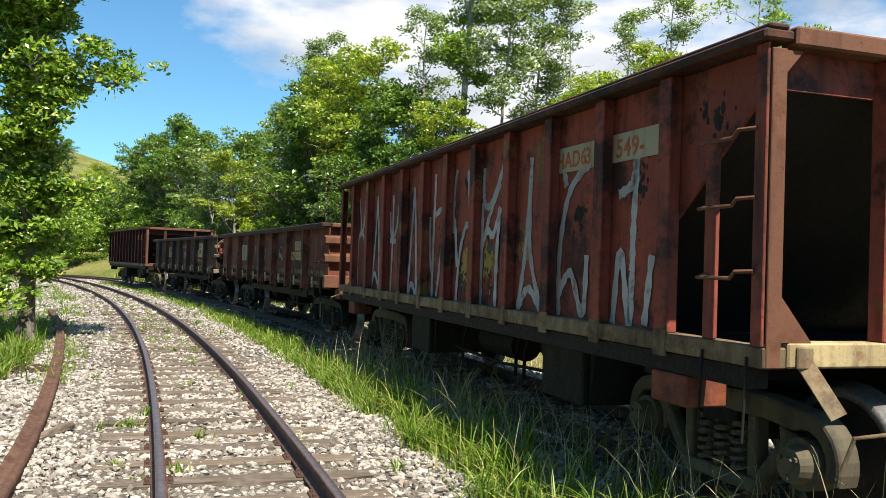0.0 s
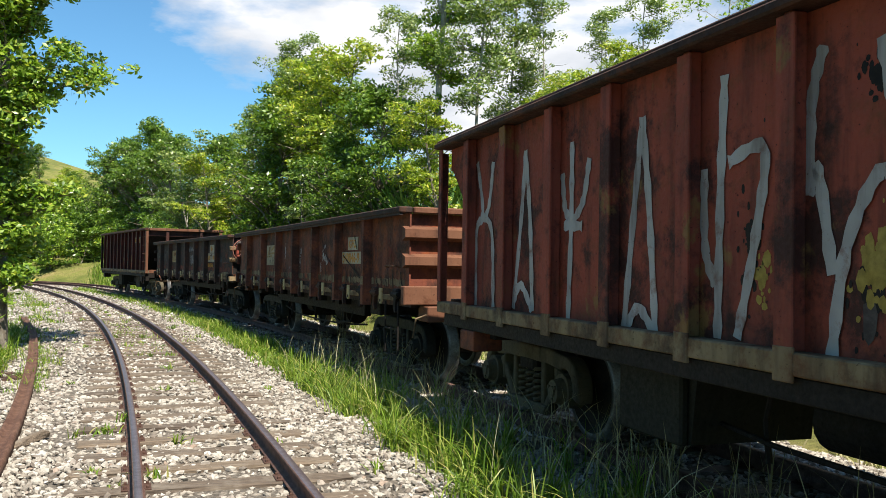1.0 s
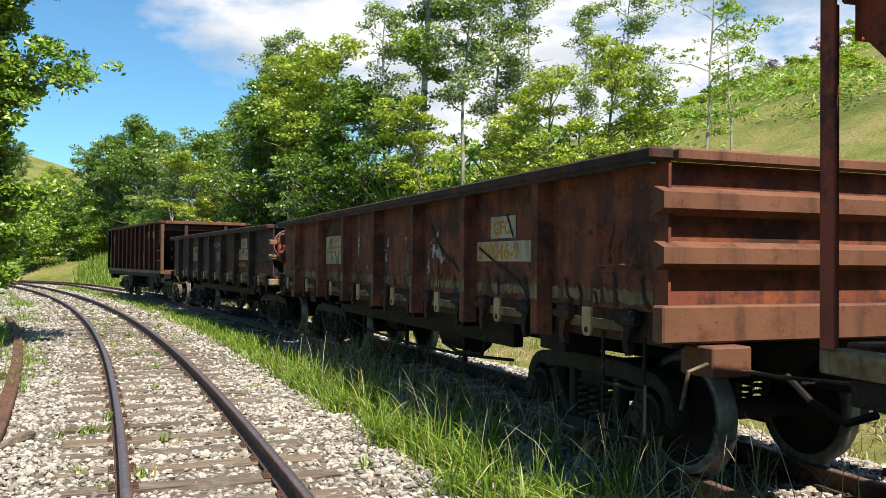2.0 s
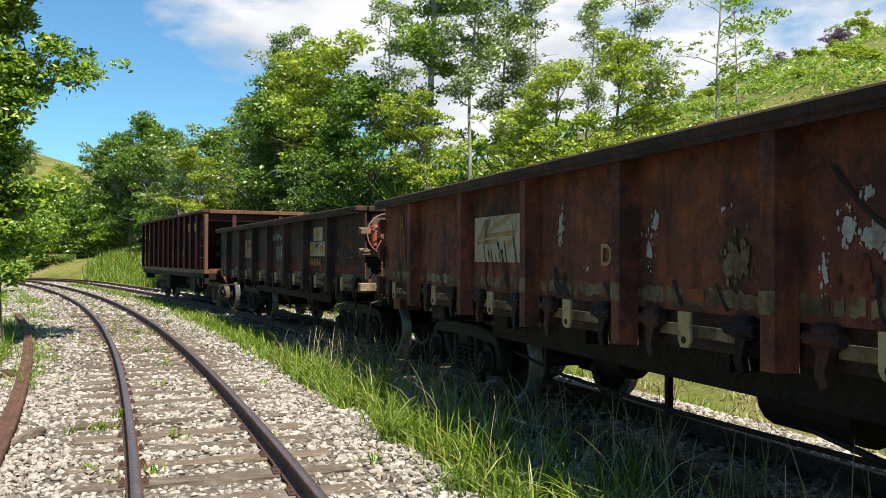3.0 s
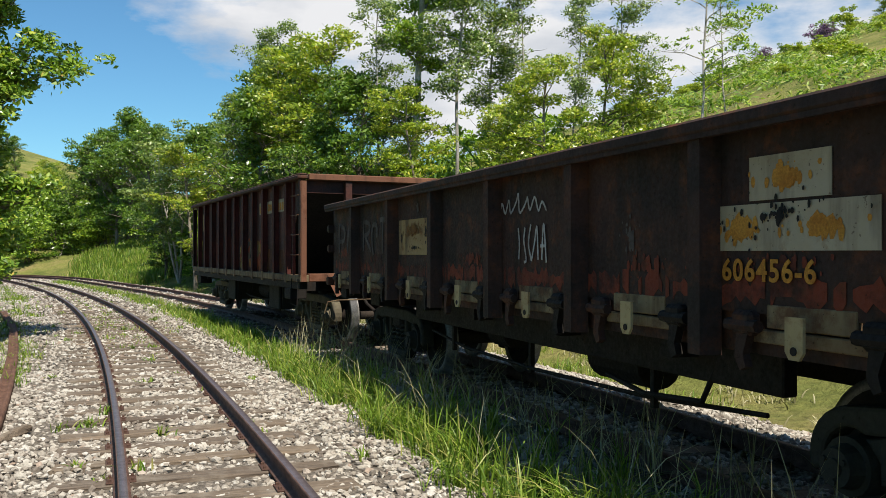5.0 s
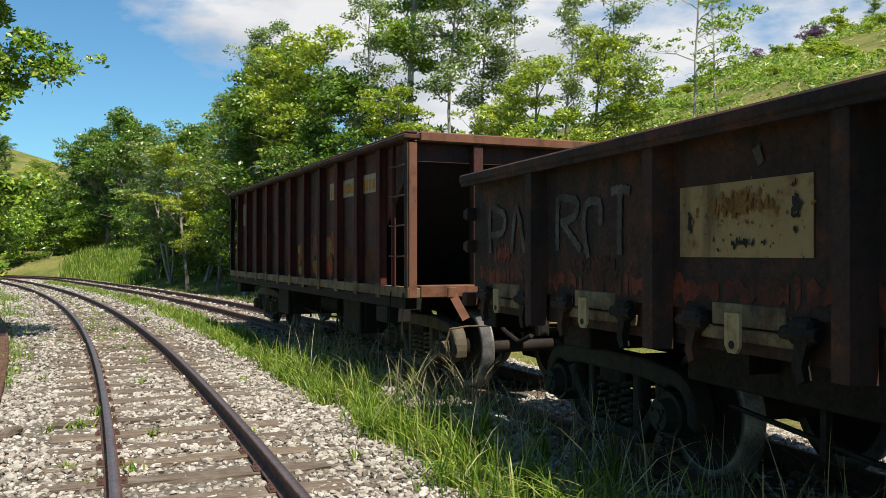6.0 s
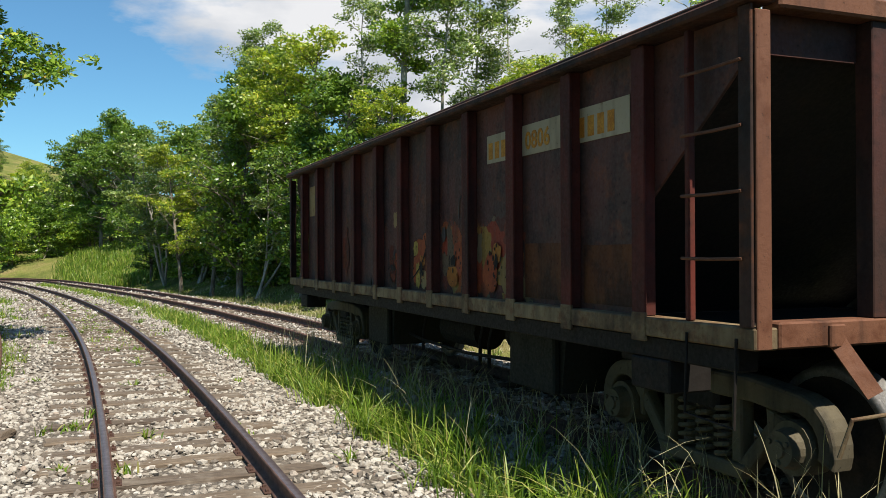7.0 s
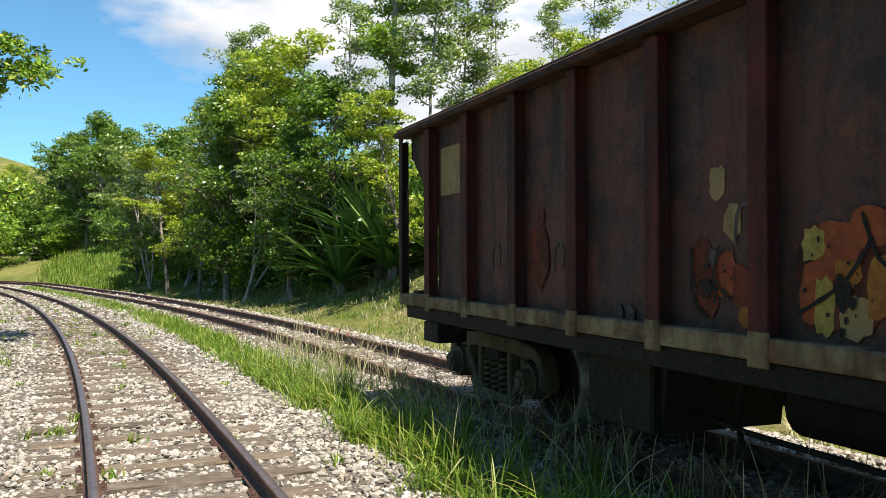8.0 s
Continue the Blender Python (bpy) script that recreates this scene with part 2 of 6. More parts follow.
M_RAIL = two_tone("rail_rust", (0.10, 0.052, 0.042), (0.20, 0.115, 0.090), 9, 0.78, 0.05, 0.25)
M_RAIL_HEAD = two_tone("rail_head", (0.24, 0.18, 0.19), (0.38, 0.31, 0.32), 14, 0.40, 0.85, 0.08)
M_RAIL_OLD = two_tone("rail_old", (0.085, 0.040, 0.027), (0.17, 0.090, 0.060), 8, 0.9, 0.0, 0.5)
# bed coloured dark to imitate shadow in the gaps between stones
M_BALLAST = two_tone("ballast_bed", (0.0715, 0.0585, 0.0481), (0.2600, 0.2275, 0.1885), 24, 0.95, 0, 0.9, None, 0.35, 0.62)
M_CREAM = painted_steel("cream_paint", (0.42, 0.33, 0.17), (0.33, 0.25, 0.13), (0.20, 0.09, 0.035), (0.06, 0.04, 0.025), 0.55, 0.4)
M_CREAM_DIRTY = painted_steel("dirty_cream_paint", (0.2422, 0.1862, 0.1055), (0.1777, 0.1216, 0.0646), (0.1216, 0.0522, 0.0238), (0.0323, 0.0209, 0.0142), 0.85, 0.75, 0.0, None, 0.7)
M_RED = painted_steel("red_oxide_paint", (0.3002, 0.0648, 0.0389), (0.2030, 0.0486, 0.0324), (0.1868, 0.0583, 0.0270), (0.0259, 0.0162, 0.0140), 0.5, 0.42, 2.0, None, 0.85, (0.2300, 0.1415, 0.0475))
M_BROWN = painted_steel("brown_paint", (0.1529, 0.0443, 0.0264), (0.1002, 0.0328, 0.0217), (0.2425, 0.0675, 0.0254), (0.0226, 0.0135, 0.0103), 0.85, 0.55, 5.0, None, 0.75)
M_DARK = painted_steel("dark_brown_paint", (0.0567, 0.0254, 0.0176), (0.0352, 0.0215, 0.0176), (0.1173, 0.0391, 0.0156), (0.0117, 0.0098, 0.0087), 0.62, 0.60, 9.0, None, 0.6)
M_MAROON = painted_steel("maroon_paint", (0.0662, 0.0218, 0.0160), (0.0378, 0.0190, 0.0153), (0.0902, 0.0306, 0.0138), (0.0094, 0.0073, 0.0073), 0.5, 0.6, 13.0, None, 0.6)
M_MAROON_GRAF = painted_steel("maroon_paint_with_graffiti", (0.1251, 0.0449, 0.0340), (0.0680, 0.0386, 0.0326), (0.1716, 0.0556, 0.0279), (0.0199, 0.0153, 0.0153), 0.45, 0.5, 13.0, (-2.75, -0.80, 0.98, 1.75), 0.6, None, 0.1)
M_MAROON_POST = painted_steel("maroon_post_paint", (0.105, 0.021, 0.014), (0.060, 0.016, 0.012), (0.080, 0.026, 0.014), (0.013, 0.009, 0.008), 0.5, 0.45, 17.0, None, 0.4)
M_RUSTY = painted_steel("rust_steel", (0.1224, 0.0519, 0.0298), (0.1590, 0.0706, 0.0399), (0.0859, 0.0306, 0.0145), (0.0306, 0.0170, 0.0119), 0.5, 0.25, 3.0)
# the next two irons carry the deep shade under the wagons in their colour
M_IRON = painted_steel("sooty_shade_iron", (0.0096, 0.0078, 0.0066), (0.0144, 0.0114, 0.0096), (0.0204, 0.0120, 0.0078), (0.0036, 0.0030, 0.0030), 0.4, 0.4, 1.0)
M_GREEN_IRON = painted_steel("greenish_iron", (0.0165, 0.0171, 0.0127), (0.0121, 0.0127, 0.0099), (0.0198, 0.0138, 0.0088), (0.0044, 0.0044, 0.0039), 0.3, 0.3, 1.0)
M_BOGIE = painted_steel("dusty_bogie_iron", (0.034, 0.034, 0.027), (0.022, 0.022, 0.018), (0.030, 0.020, 0.014), (0.008, 0.007, 0.006), 0.3, 0.35, 1.0)
M_KHAKI = painted_steel("khaki_iron", (0.1092, 0.0924, 0.0588), (0.0728, 0.0616, 0.0406), (0.0588, 0.0392, 0.0252), (0.0168, 0.0154, 0.0126), 0.35, 0.4, 1.0)
M_WHEEL = two_tone("wheel_steel", (0.17, 0.16, 0.15), (0.32, 0.31, 0.30), 7, 0.5, 0.6, 0.1)
M_WHEEL_DISC = two_tone("wheel_disc", (0.018, 0.014, 0.012), (0.042, 0.030, 0.022), 7, 0.8, 0.1, 0.2)
M_HANDWHEEL = painted_steel("faded_red_paint", (0.286, 0.058, 0.037), (0.231, 0.051, 0.034), (0.150, 0.048, 0.027), (0.041, 0.020, 0.014), 0.25, 0.15, 2.0)
M_WHEEL_RIM = painted_steel("faded_pink_rim_paint", (0.25, 0.105, 0.078), (0.19, 0.075, 0.055), (0.13, 0.05, 0.03), (0.05, 0.03, 0.024), 0.4, 0.2, 2.0)
M_SPRAY = painted_steel("grey_white_spray", (0.46, 0.44, 0.42), (0.33, 0.31, 0.295), (0.20, 0.085, 0.055), (0.09, 0.06, 0.05), 0.42, 0.22, 3.0)
M_SPRAY_DIM = two_tone("faded_spray", (0.06, 0.047, 0.042), (0.14, 0.12, 0.11), 4, 0.8, 0, 0.05)
M_PLATE = painted_steel("stencil_ground", (0.42, 0.36, 0.26), (0.36, 0.30, 0.20), (0.24, 0.13, 0.06), (0.10, 0.07, 0.05), 0.25, 0.12, 3.0)
M_PLATE_OLD = painted_steel("old_stencil_ground", (0.36, 0.25, 0.115), (0.29, 0.19, 0.085), (0.17, 0.07, 0.028), (0.05, 0.03, 0.02), 0.5, 0.25, 7.0)
M_ORANGE = two_tone("orange_lettering", (0.50, 0.19, 0.022), (0.66, 0.31, 0.045), 9, 0.7, 0, 0.05)
M_ORANGE_RUST = two_tone("orange_rust_stain", (0.20, 0.085, 0.022), (0.30, 0.14, 0.04), 9, 0.85, 0, 0.05)
M_REDLETTER = two_tone("red_orange_lettering", (0.48, 0.11, 0.03), (0.55, 0.16, 0.05), 9, 0.7, 0, 0.05)
M_GRAF_RED = two_tone("red_graffiti", (0.30, 0.055, 0.025), (0.40, 0.10, 0.03), 3, 0.75, 0, 0.05)
M_GRAF_ORANGE = two_tone("orange_graffiti", (0.34, 0.115, 0.02), (0.46, 0.20, 0.04), 3, 0.75, 0, 0.05)
M_GRAF_YELLOW = two_tone("yellow_graffiti", (0.36, 0.25, 0.045), (0.46, 0.34, 0.09), 3, 0.75, 0, 0.05)
M_GRAF_TEAL = two_tone("grey_blue_paint_patch", (0.07, 0.085, 0.09), (0.13, 0.15, 0.15), 3, 0.8, 0, 0.05)
M_GRAF_DULL = painted_steel("dull_orange_panel", (0.14, 0.052, 0.018), (0.10, 0.036, 0.016), (0.09, 0.03, 0.014), (0.014, 0.010, 0.009), 0.6, 0.55, 6.0, None, 0.6)
M_SPOIL = two_tone("spoil", (0.045, 0.026, 0.02), (0.11, 0.06, 0.042), 12, 0.95, 0, 0.8)
M_LITTER = two_tone("white_plastic", (0.62, 0.62, 0.62), (0.80, 0.80, 0.79), 20, 0.4, 0, 0.2)
M_DRY = island_material("dry_leaf", [(0.0, (0.30, 0.09, 0.03)), (1.0, (0.46, 0.17, 0.06))], 0.7, 0.2, 6)
M_PLATE_IRON = two_tone("tie_plate_rust", (0.05, 0.026, 0.02), (0.10, 0.052, 0.038), 12, 0.85, 0, 0.3)
M_BLACKPAINT = two_tone("black_paint_run", (0.012, 0.010, 0.009), (0.03, 0.024, 0.02), 5, 0.8, 0, 0.05)
M_LOWER_RED = painted_steel("worn_red_band", (0.19, 0.038, 0.018), (0.12, 0.028, 0.016), (0.10, 0.035, 0.016), (0.018, 0.012, 0.010), 0.6, 0.62, 4.0, None, 0.7)


def ground_material():
    m, nt, b = base_nodes("ground_soil_grass")
    tc = nt.nodes.new("ShaderNodeTexCoord")
    v = tc.outputs["Object"]
    col = ramp_node(nt, noise_node(nt, v, 0.35, 8, 0.65), [(0.34, (0.12, 0.155, 0.035)), (0.52, (0.22, 0.225, 0.065)), (0.68, (0.30, 0.24, 0.11))])
    soil = ramp_node(nt, noise_node(nt, v, 0.9, 7, 0.7), [(0.58, grey(0)), (0.68, grey(0.8))])
    col = mix_node(nt, soil, col, (0.20, 0.14, 0.085))
    col = mix_node(nt, ramp_node(nt, noise_node(nt, v, 0.12, 9, 0.75), [(0.50, grey(0)), (0.60, grey(0.65))]), col, (0.10, 0.13, 0.035))
    fine = noise_node(nt, v, 7, 6, 0.7)
    col = mix_node(nt, 1.0, col, ramp_node(nt, fine, [(0.3, grey(0.55)), (0.7, grey(1.0))]), "MULTIPLY")
    nt.links.new(col, b.inputs["Base Color"])
    b.inputs["Roughness"].default_value, b.inputs["Specular IOR Level"].default_value = 0.95, 0.1
    bump_node(nt, b, fine, 0.8, 0.15)
    return m


M_GROUND = ground_material()


# ------------------------------------------------------------------ mesh helpers
def part(name, bm, mat, parent=None, label=""):
    """Links a bmesh as one mesh object under a thing or a part."""
    me = bpy.data.meshes.new(name)
    bm.to_mesh(me)
    bm.free()
    return part_mesh(name, me, mat, parent, label)


def part_mesh(name, me, mat, parent=None, label=""):
    ob = new(name, me)
    if mat is not None and not me.materials:
        me.materials.append(mat)
    ob.parent = parent
    return tagged(ob, label)


def thing(name, label, category, group=""):
    return tagged(new(name), label, category, group)


def box(bm, x0, x1, y0, y1, z0, z1, bevel=0.0):
    m = Matrix.LocRotScale(((x0 + x1) / 2, (y0 + y1) / 2, (z0 + z1) / 2), None, (abs(x1 - x0), abs(y1 - y0), abs(z1 - z0)))
    r = bmesh.ops.create_cube(bm, size=1, matrix=m)
    if bevel:
        edges = list({e for v in r["verts"] for e in v.link_edges})
        bmesh.ops.bevel(bm, geom=edges, offset=bevel, segments=1, affect="EDGES", profile=0.5)


def beam(bm, a, b, w, h, up=(0, 0, 1)):
    """A bar of rectangular section from a to b."""
    a, b = Vector(a), Vector(b)
    x = (b - a).normalized()
    y = Vector(up).cross(x).normalized()
    z = x.cross(y)
    m = Matrix((x, y, z)).transposed().to_4x4()
    m.translation = (a + b) / 2
    bmesh.ops.create_cube(bm, size=1, matrix=m @ Matrix.Diagonal(((b - a).length, w, h, 1)))


def cyl(bm, a, b, r0, r1=None, seg=12):
    a, b = Vector(a), Vector(b)
    r1 = r0 if r1 is None else r1
    m = (b - a).to_track_quat("Z", "Y").to_matrix().to_4x4()
    m.translation = (a + b) / 2
    bmesh.ops.create_cone(bm, cap_ends=True, segments=seg, radius1=r0, radius2=r1, depth=(b - a).length, matrix=m)


def prism(bm, pts, y0, y1):
    """A polygon in the x-z plane, given thickness in y."""
    a = [bm.verts.new((x, y0, z)) for x, z in pts]
    b = [bm.verts.new((x, y1, z)) for x, z in pts]
    n = len(pts)
    bm.faces.new(a)
    bm.faces.new(b[::-1])
    for i in range(n):
        bm.faces.new((a[i], b[i], b[(i + 1) % n], a[(i + 1) % n]))
    bmesh.ops.recalc_face_normals(bm, faces=bm.faces)


def tube(bm, pts, r, seg=6, closed=False, taper=None):
    """A round bar along a line of points."""
    pts = [Vector(p) for p in pts]
    rings, n = [], len(pts)
    side = None
    for i, p in enumerate(pts):
        if closed:
            d = pts[(i + 1) % n] - pts[i - 1]
        else:
            d = pts[min(i + 1, n - 1)] - pts[max(i - 1, 0)]
        d = d.normalized()
        if side is None:
            side = d.orthogonal().normalized()
        side = (side - d * side.dot(d)).normalized()
        up = d.cross(side)
        rr = r if taper is None else taper[i]
        rings.append([bm.verts.new(p + (side * math.cos(k * math.tau / seg) + up * math.sin(k * math.tau / seg)) * rr) for k in range(seg)])
    for i in range(n if closed else n - 1):
        a, b = rings[i], rings[(i + 1) % n]
        for k in range(seg):
            bm.faces.new((a[k], a[(k + 1) % seg], b[(k + 1) % seg], b[k]))
    if not closed:
        bm.faces.new(rings[0][::-1])
        bm.faces.new(rings[-1])


def ring(bm, centre, axis, radius, r, seg=24, tseg=6):
    axis = Vector(axis).normalized()
    u = axis.orthogonal().normalized()
    v = axis.cross(u)
    tube(bm, [Vector(centre) + (u * math.cos(k * math.tau / seg) + v * math.sin(k * math.tau / seg)) * radius for k in range(seg)], r, tseg, True)


def lathe(bm, profile, seg=28):
    """Turns a profile of (radius, y) round the y axis."""
    rings = [[bm.verts.new((r * math.cos(k * math.tau / seg), y, r * math.sin(k * math.tau / seg))) for k in range(seg)] for r, y in profile]
    for a, b in zip(rings[:-1], rings[1:]):
        for k in range(seg):
            bm.faces.new((a[k], b[k], b[(k + 1) % seg], a[(k + 1) % seg]))
    bm.faces.new(rings[0])
    bm.faces.new(rings[-1][::-1])
    bmesh.ops.recalc_face_normals(bm, faces=bm.faces)


def mesh_arrays(name, verts, faces):
    """A mesh from numpy arrays; all faces have the same number of corners."""
    me = bpy.data.meshes.new(name)
    n, k = faces.shape
    me.vertices.add(len(verts))
    me.vertices.foreach_set("co", verts.astype(np.float32).ravel())
    me.loops.add(n * k)
    me.loops.foreach_set("vertex_index", faces.astype(np.int32).ravel())
    me.polygons.add(n)
    me.polygons.foreach_set("loop_start", np.arange(0, n * k, k, dtype=np.int32))
    me.update(calc_edges=True)
    me.validate()
    return me


# ------------------------------------------------------------------ the two tracks, in plan
STEP = 0.25
S = np.arange(-62.0, 110.0, STEP)


def integrate(x0, y0, heading):
    dx, dy = -np.sin(heading), np.cos(heading)
    i0 = int(np.searchsorted(S, 0.0))
    xs = np.concatenate([[0], np.cumsum((dx[1:] + dx[:-1]) / 2 * STEP)])
    ys = np.concatenate([[0], np.cumsum((dy[1:] + dy[:-1]) / 2 * STEP)])
    return xs - xs[i0] + x0, ys - ys[i0] + y0, heading


def heading_b():
    u = np.clip(S, -40, 42) / 30
    h = 0.3513 + 0.2092 * u - 0.0238 * u ** 2 - 0.0140 * u ** 3 - 0.0063 * u ** 4 - 0.0027 * u ** 5
    return h + np.clip(S - 42, 0, 30) * 0.034


def heading_a():
    return 0.328 + 0.0047 * S + np.clip(S - 50, 0, 30) * 0.034


TRACK_A = integrate(-1.17, 5.36, heading_a())
TRACK_B = integrate(0.4154, 12.0342, heading_b())


def on(track, s, lat=0.0):
    """The place s metres along a track, lat metres to its right."""
    h = np.interp(s, S, track[2])
    return np.interp(s, S, track[0]) + lat * np.cos(h), np.interp(s, S, track[1]) + lat * np.sin(h)


def lateral(track, x, y):
    """Distance to the right of a track (negative: left) and the way along it."""
    x, y = np.atleast_1d(np.asarray(x, float)), np.atleast_1d(np.asarray(y, float))
    tx, ty, th = track[0][::4], track[1][::4], track[2][::4]
    ts = S[::4]
    best, where, lat = np.full(x.shape, 1e9), np.zeros(x.shape), np.zeros(x.shape)
    for i in range(len(tx)):
        d2 = (x - tx[i]) ** 2 + (y - ty[i]) ** 2
        near = d2 < best
        best = np.where(near, d2, best)
        where = np.where(near, ts[i], where)
        lat = np.where(near, np.sign((x - tx[i]) * np.cos(th[i]) + (y - ty[i]) * np.sin(th[i])) * np.sqrt(d2), lat)
    return lat, where


def smooth(v, a, b):
    t = np.clip((v - a) / (b - a), 0, 1)
    return t * t * (3 - 2 * t)


def ground_z(x, y):
    x, y = np.atleast_1d(np.asarray(x, float)), np.atleast_1d(np.asarray(y, float))
    d, _ = lateral(TRACK_B, x, y)
    a, _ = lateral(TRACK_A, x, y)
    z = np.full(x.shape, -0.34)
    z += 0.45 * smooth(d, 2.4, 4.6) + 1.1 * smooth(d, 3.4, 7.5) + 1.6 * smooth(d, 6.0, 18.0)
    z += 0.50 * smooth(-a, 3.4, 6.0) + 1.0 * smooth(-a, 8, 30)
    z += 33 * np.exp(-((x - 92) ** 2 + (y - 92) ** 2) / (2 * 50.0 ** 2)) * smooth(d, 10, 35)
    z += 33 * np.exp(-((x + 150) ** 2 + (y - 215) ** 2) / (2 * 60.0 ** 2)) * smooth(y, 60, 140)
    z += 5 * np.exp(-((x - 10) ** 2 + (y - 260) ** 2) / (2 * 90.0 ** 2)) * smooth(y, 90, 170)
    rough = smooth(np.maximum(d - 2.5, -a - 4.0), 0, 5)
    z += rough * (0.10 * np.sin(x * 0.9 + 1.3 * np.sin(y * 0.5)) + 0.12 * np.sin(y * 0.7 + 1.1 * np.sin(x * 0.43)))
    return z


def gz(x, y):
    return float(ground_z(x, y)[0])


def make_ground():
    g = np.linspace(-1, 1, 171)
    gx = np.sinh(g * 5.2) / np.sinh(5.2) * 620 - 3
    gy = np.sinh(g * 5.2) / np.sinh(5.2) * 720 + 18
    X, Y = np.meshgrid(gx, gy)
    Z = ground_z(X.ravel(), Y.ravel())
    n = len(g)
    verts = np.stack([X.ravel(), Y.ravel(), Z], 1)
    i = (np.arange(n - 1)[:, None] * n + np.arange(n - 1)[None, :]).ravel()
    me = mesh_arrays("ground", verts, np.stack([i, i + 1, i + n + 1, i + n], 1))
    for p in me.polygons:
        p.use_smooth = True
    tagged(part_mesh("ground", me, M_GROUND), "grassy ground and hillsides with bare earth patches", "ground", kind="structure")


make_ground()


# ------------------------------------------------------------------ ballast
def bed_z(lat_a, lat_b):
    """Height of the ballast between and beside the tracks."""
    z = np.full(np.shape(lat_a), -0.165)
    z = z - 0.003 * (1 - smooth(np.minimum(np.abs(lat_a), np.abs(lat_b)), 0.95, 1.15))
    mid = smooth(lat_a, 1.3, 2.2) * smooth(-lat_b, 1.3, 2.2)
    z = z - 0.10 * mid
    z = z - 0.16 * smooth(-lat_a, 1.6, 3.4) - 0.20 * smooth(lat_b, 1.3, 2.4)
    return z


def make_bed():
    ss = np.arange(-62, 78, 0.5)
    laa = np.linspace(-3.8, 8.2, 41)
    pts = [on(TRACK_A, ss, l) for l in laa]
    X, Y = np.stack([q[0] for q in pts], 1), np.stack([q[1] for q in pts], 1)
    lb, _ = lateral(TRACK_B, X.ravel(), Y.ravel())
    la = np.tile(laa, len(ss))
    Z = bed_z(la, lb)
    Z = np.where((lb > 2.3) | (la < -3.6), Z - 0.4, Z)
    verts = np.stack([X.ravel(), Y.ravel(), Z], 1)
    r, c = len(ss), len(laa)
    i = (np.arange(r - 1)[:, None] * c + np.arange(c - 1)[None, :]).ravel()
    me = mesh_arrays("ballast_bed", verts, np.stack([i, i + 1, i + c + 1, i + c], 1))
    tagged(part_mesh("ballast_bed", me, M_BALLAST), "bed of crushed grey stone under both tracks", "ballast", kind="structure")


make_bed()


def stone_cloud(name, x, y, z, size, rng, label, fine=True):
    """Many loose stones as one object: bent octahedra and icosahedra."""
    phi = (1 + 5 ** 0.5) / 2
    base = np.array([(-1, phi, 0), (1, phi, 0), (-1, -phi, 0), (1, -phi, 0), (0, -1, phi), (0, 1, phi), (0, -1, -phi), (0, 1, -phi), (phi, 0, -1), (phi, 0, 1), (-phi, 0, -1), (-phi, 0, 1)]) / 1.9
    tri = np.array([int(k, 16) for k in "0b5051017 07a0ab159 5b4ba2a76 718394342326368389 495 24b 62a 867 981".replace(" ", "")]).reshape(-1, 3)
    if not fine:
        base = np.array([(1, 0.1, 0), (-1, -0.1, 0), (0.1, 1, 0), (-0.1, -1, 0), (0, 0.1, 1), (0, -0.1, -1)])
        tri = np.array([(4, 0, 2), (4, 2, 1), (4, 1, 3), (4, 3, 0), (5, 2, 0), (5, 1, 2), (5, 3, 1), (5, 0, 3)])
    n, k = len(x), len(base)
    v = np.sign(base[None]) * np.abs(base[None]) ** 0.8 * (1 + rng.uniform(-0.5, 0.3, (n, k, 1)))
    v = v * rng.uniform((0.75, 0.55, 0.45), (1.4, 1.0, 0.85), (n, 3))[:, None, :]
    ang, tilt = rng.uniform(0, math.tau, n), rng.normal(0, 0.5, n)
    c, s = np.cos(tilt)[:, None], np.sin(tilt)[:, None]
    v = np.stack([v[..., 0], v[..., 1] * c - v[..., 2] * s, v[..., 1] * s + v[..., 2] * c], -1)
    c, s = np.cos(ang)[:, None], np.sin(ang)[:, None]
    v = np.stack([v[..., 0] * c - v[..., 1] * s, v[..., 0] * s + v[..., 1] * c, v[..., 2]], -1)
    v = v * (size / 2)[:, None, None] + np.stack([x, y, z], 1)[:, None, :]
    faces = (tri[None] + (np.arange(n) * k)[:, None, None]).reshape(-1, 3)
    me = mesh_arrays(name, v.reshape(-1, 3), faces)
    me.shade_flat()
    return tagged(part_mesh(name, me, M_STONE), label, "ballast", kind="stuff")


def make_stones():
    rng = np.random.default_rng(11)
    for s0, s1, per_m2, size, name in ((-2.5, 7.5, 560, 0.054, "near"), (7.5, 20, 230, 0.070, "middle"), (20, 52, 60, 0.115, "far")):
        lo, hi = -3.5, 7.4
        n = int((s1 - s0) * (hi - lo) * per_m2)
        s, la = rng.uniform(s0, s1, n), rng.uniform(lo, hi, n)
        x, y = on(TRACK_A, s, la)
        lb, _ = lateral(TRACK_B, x, y)
        keep = lb < 2.0
        thin = smooth(la, 1.7, 2.3) * smooth(-lb, 1.5, 2.0)
        keep &= rng.uniform(0, 1, n) > 0.55 * thin
        keep &= rng.uniform(0, 1, n) > 0.8 * smooth(-la, 2.6, 3.5)
        keep &= (np.abs(np.arctan2(x, y)) < 0.62)
        x, y, la, lb = x[keep], y[keep], la[keep], lb[keep]
        heap = 0.008 * np.sin(x * 2.1 + 1.7 * np.sin(y * 1.3)) + 0.008 * np.sin(y * 2.9 + 1.4 * np.sin(x * 1.9)) - 0.002
        z = bed_z(la, lb) + heap + rng.uniform(-0.4, 0.35, len(x)) * size
        stone_cloud("ballast_stones", x, y, z, rng.uniform(0.6, 1.5, len(x)) * size, rng, "loose light grey crushed stone ballast round the sleepers", name == "near")


make_stones()


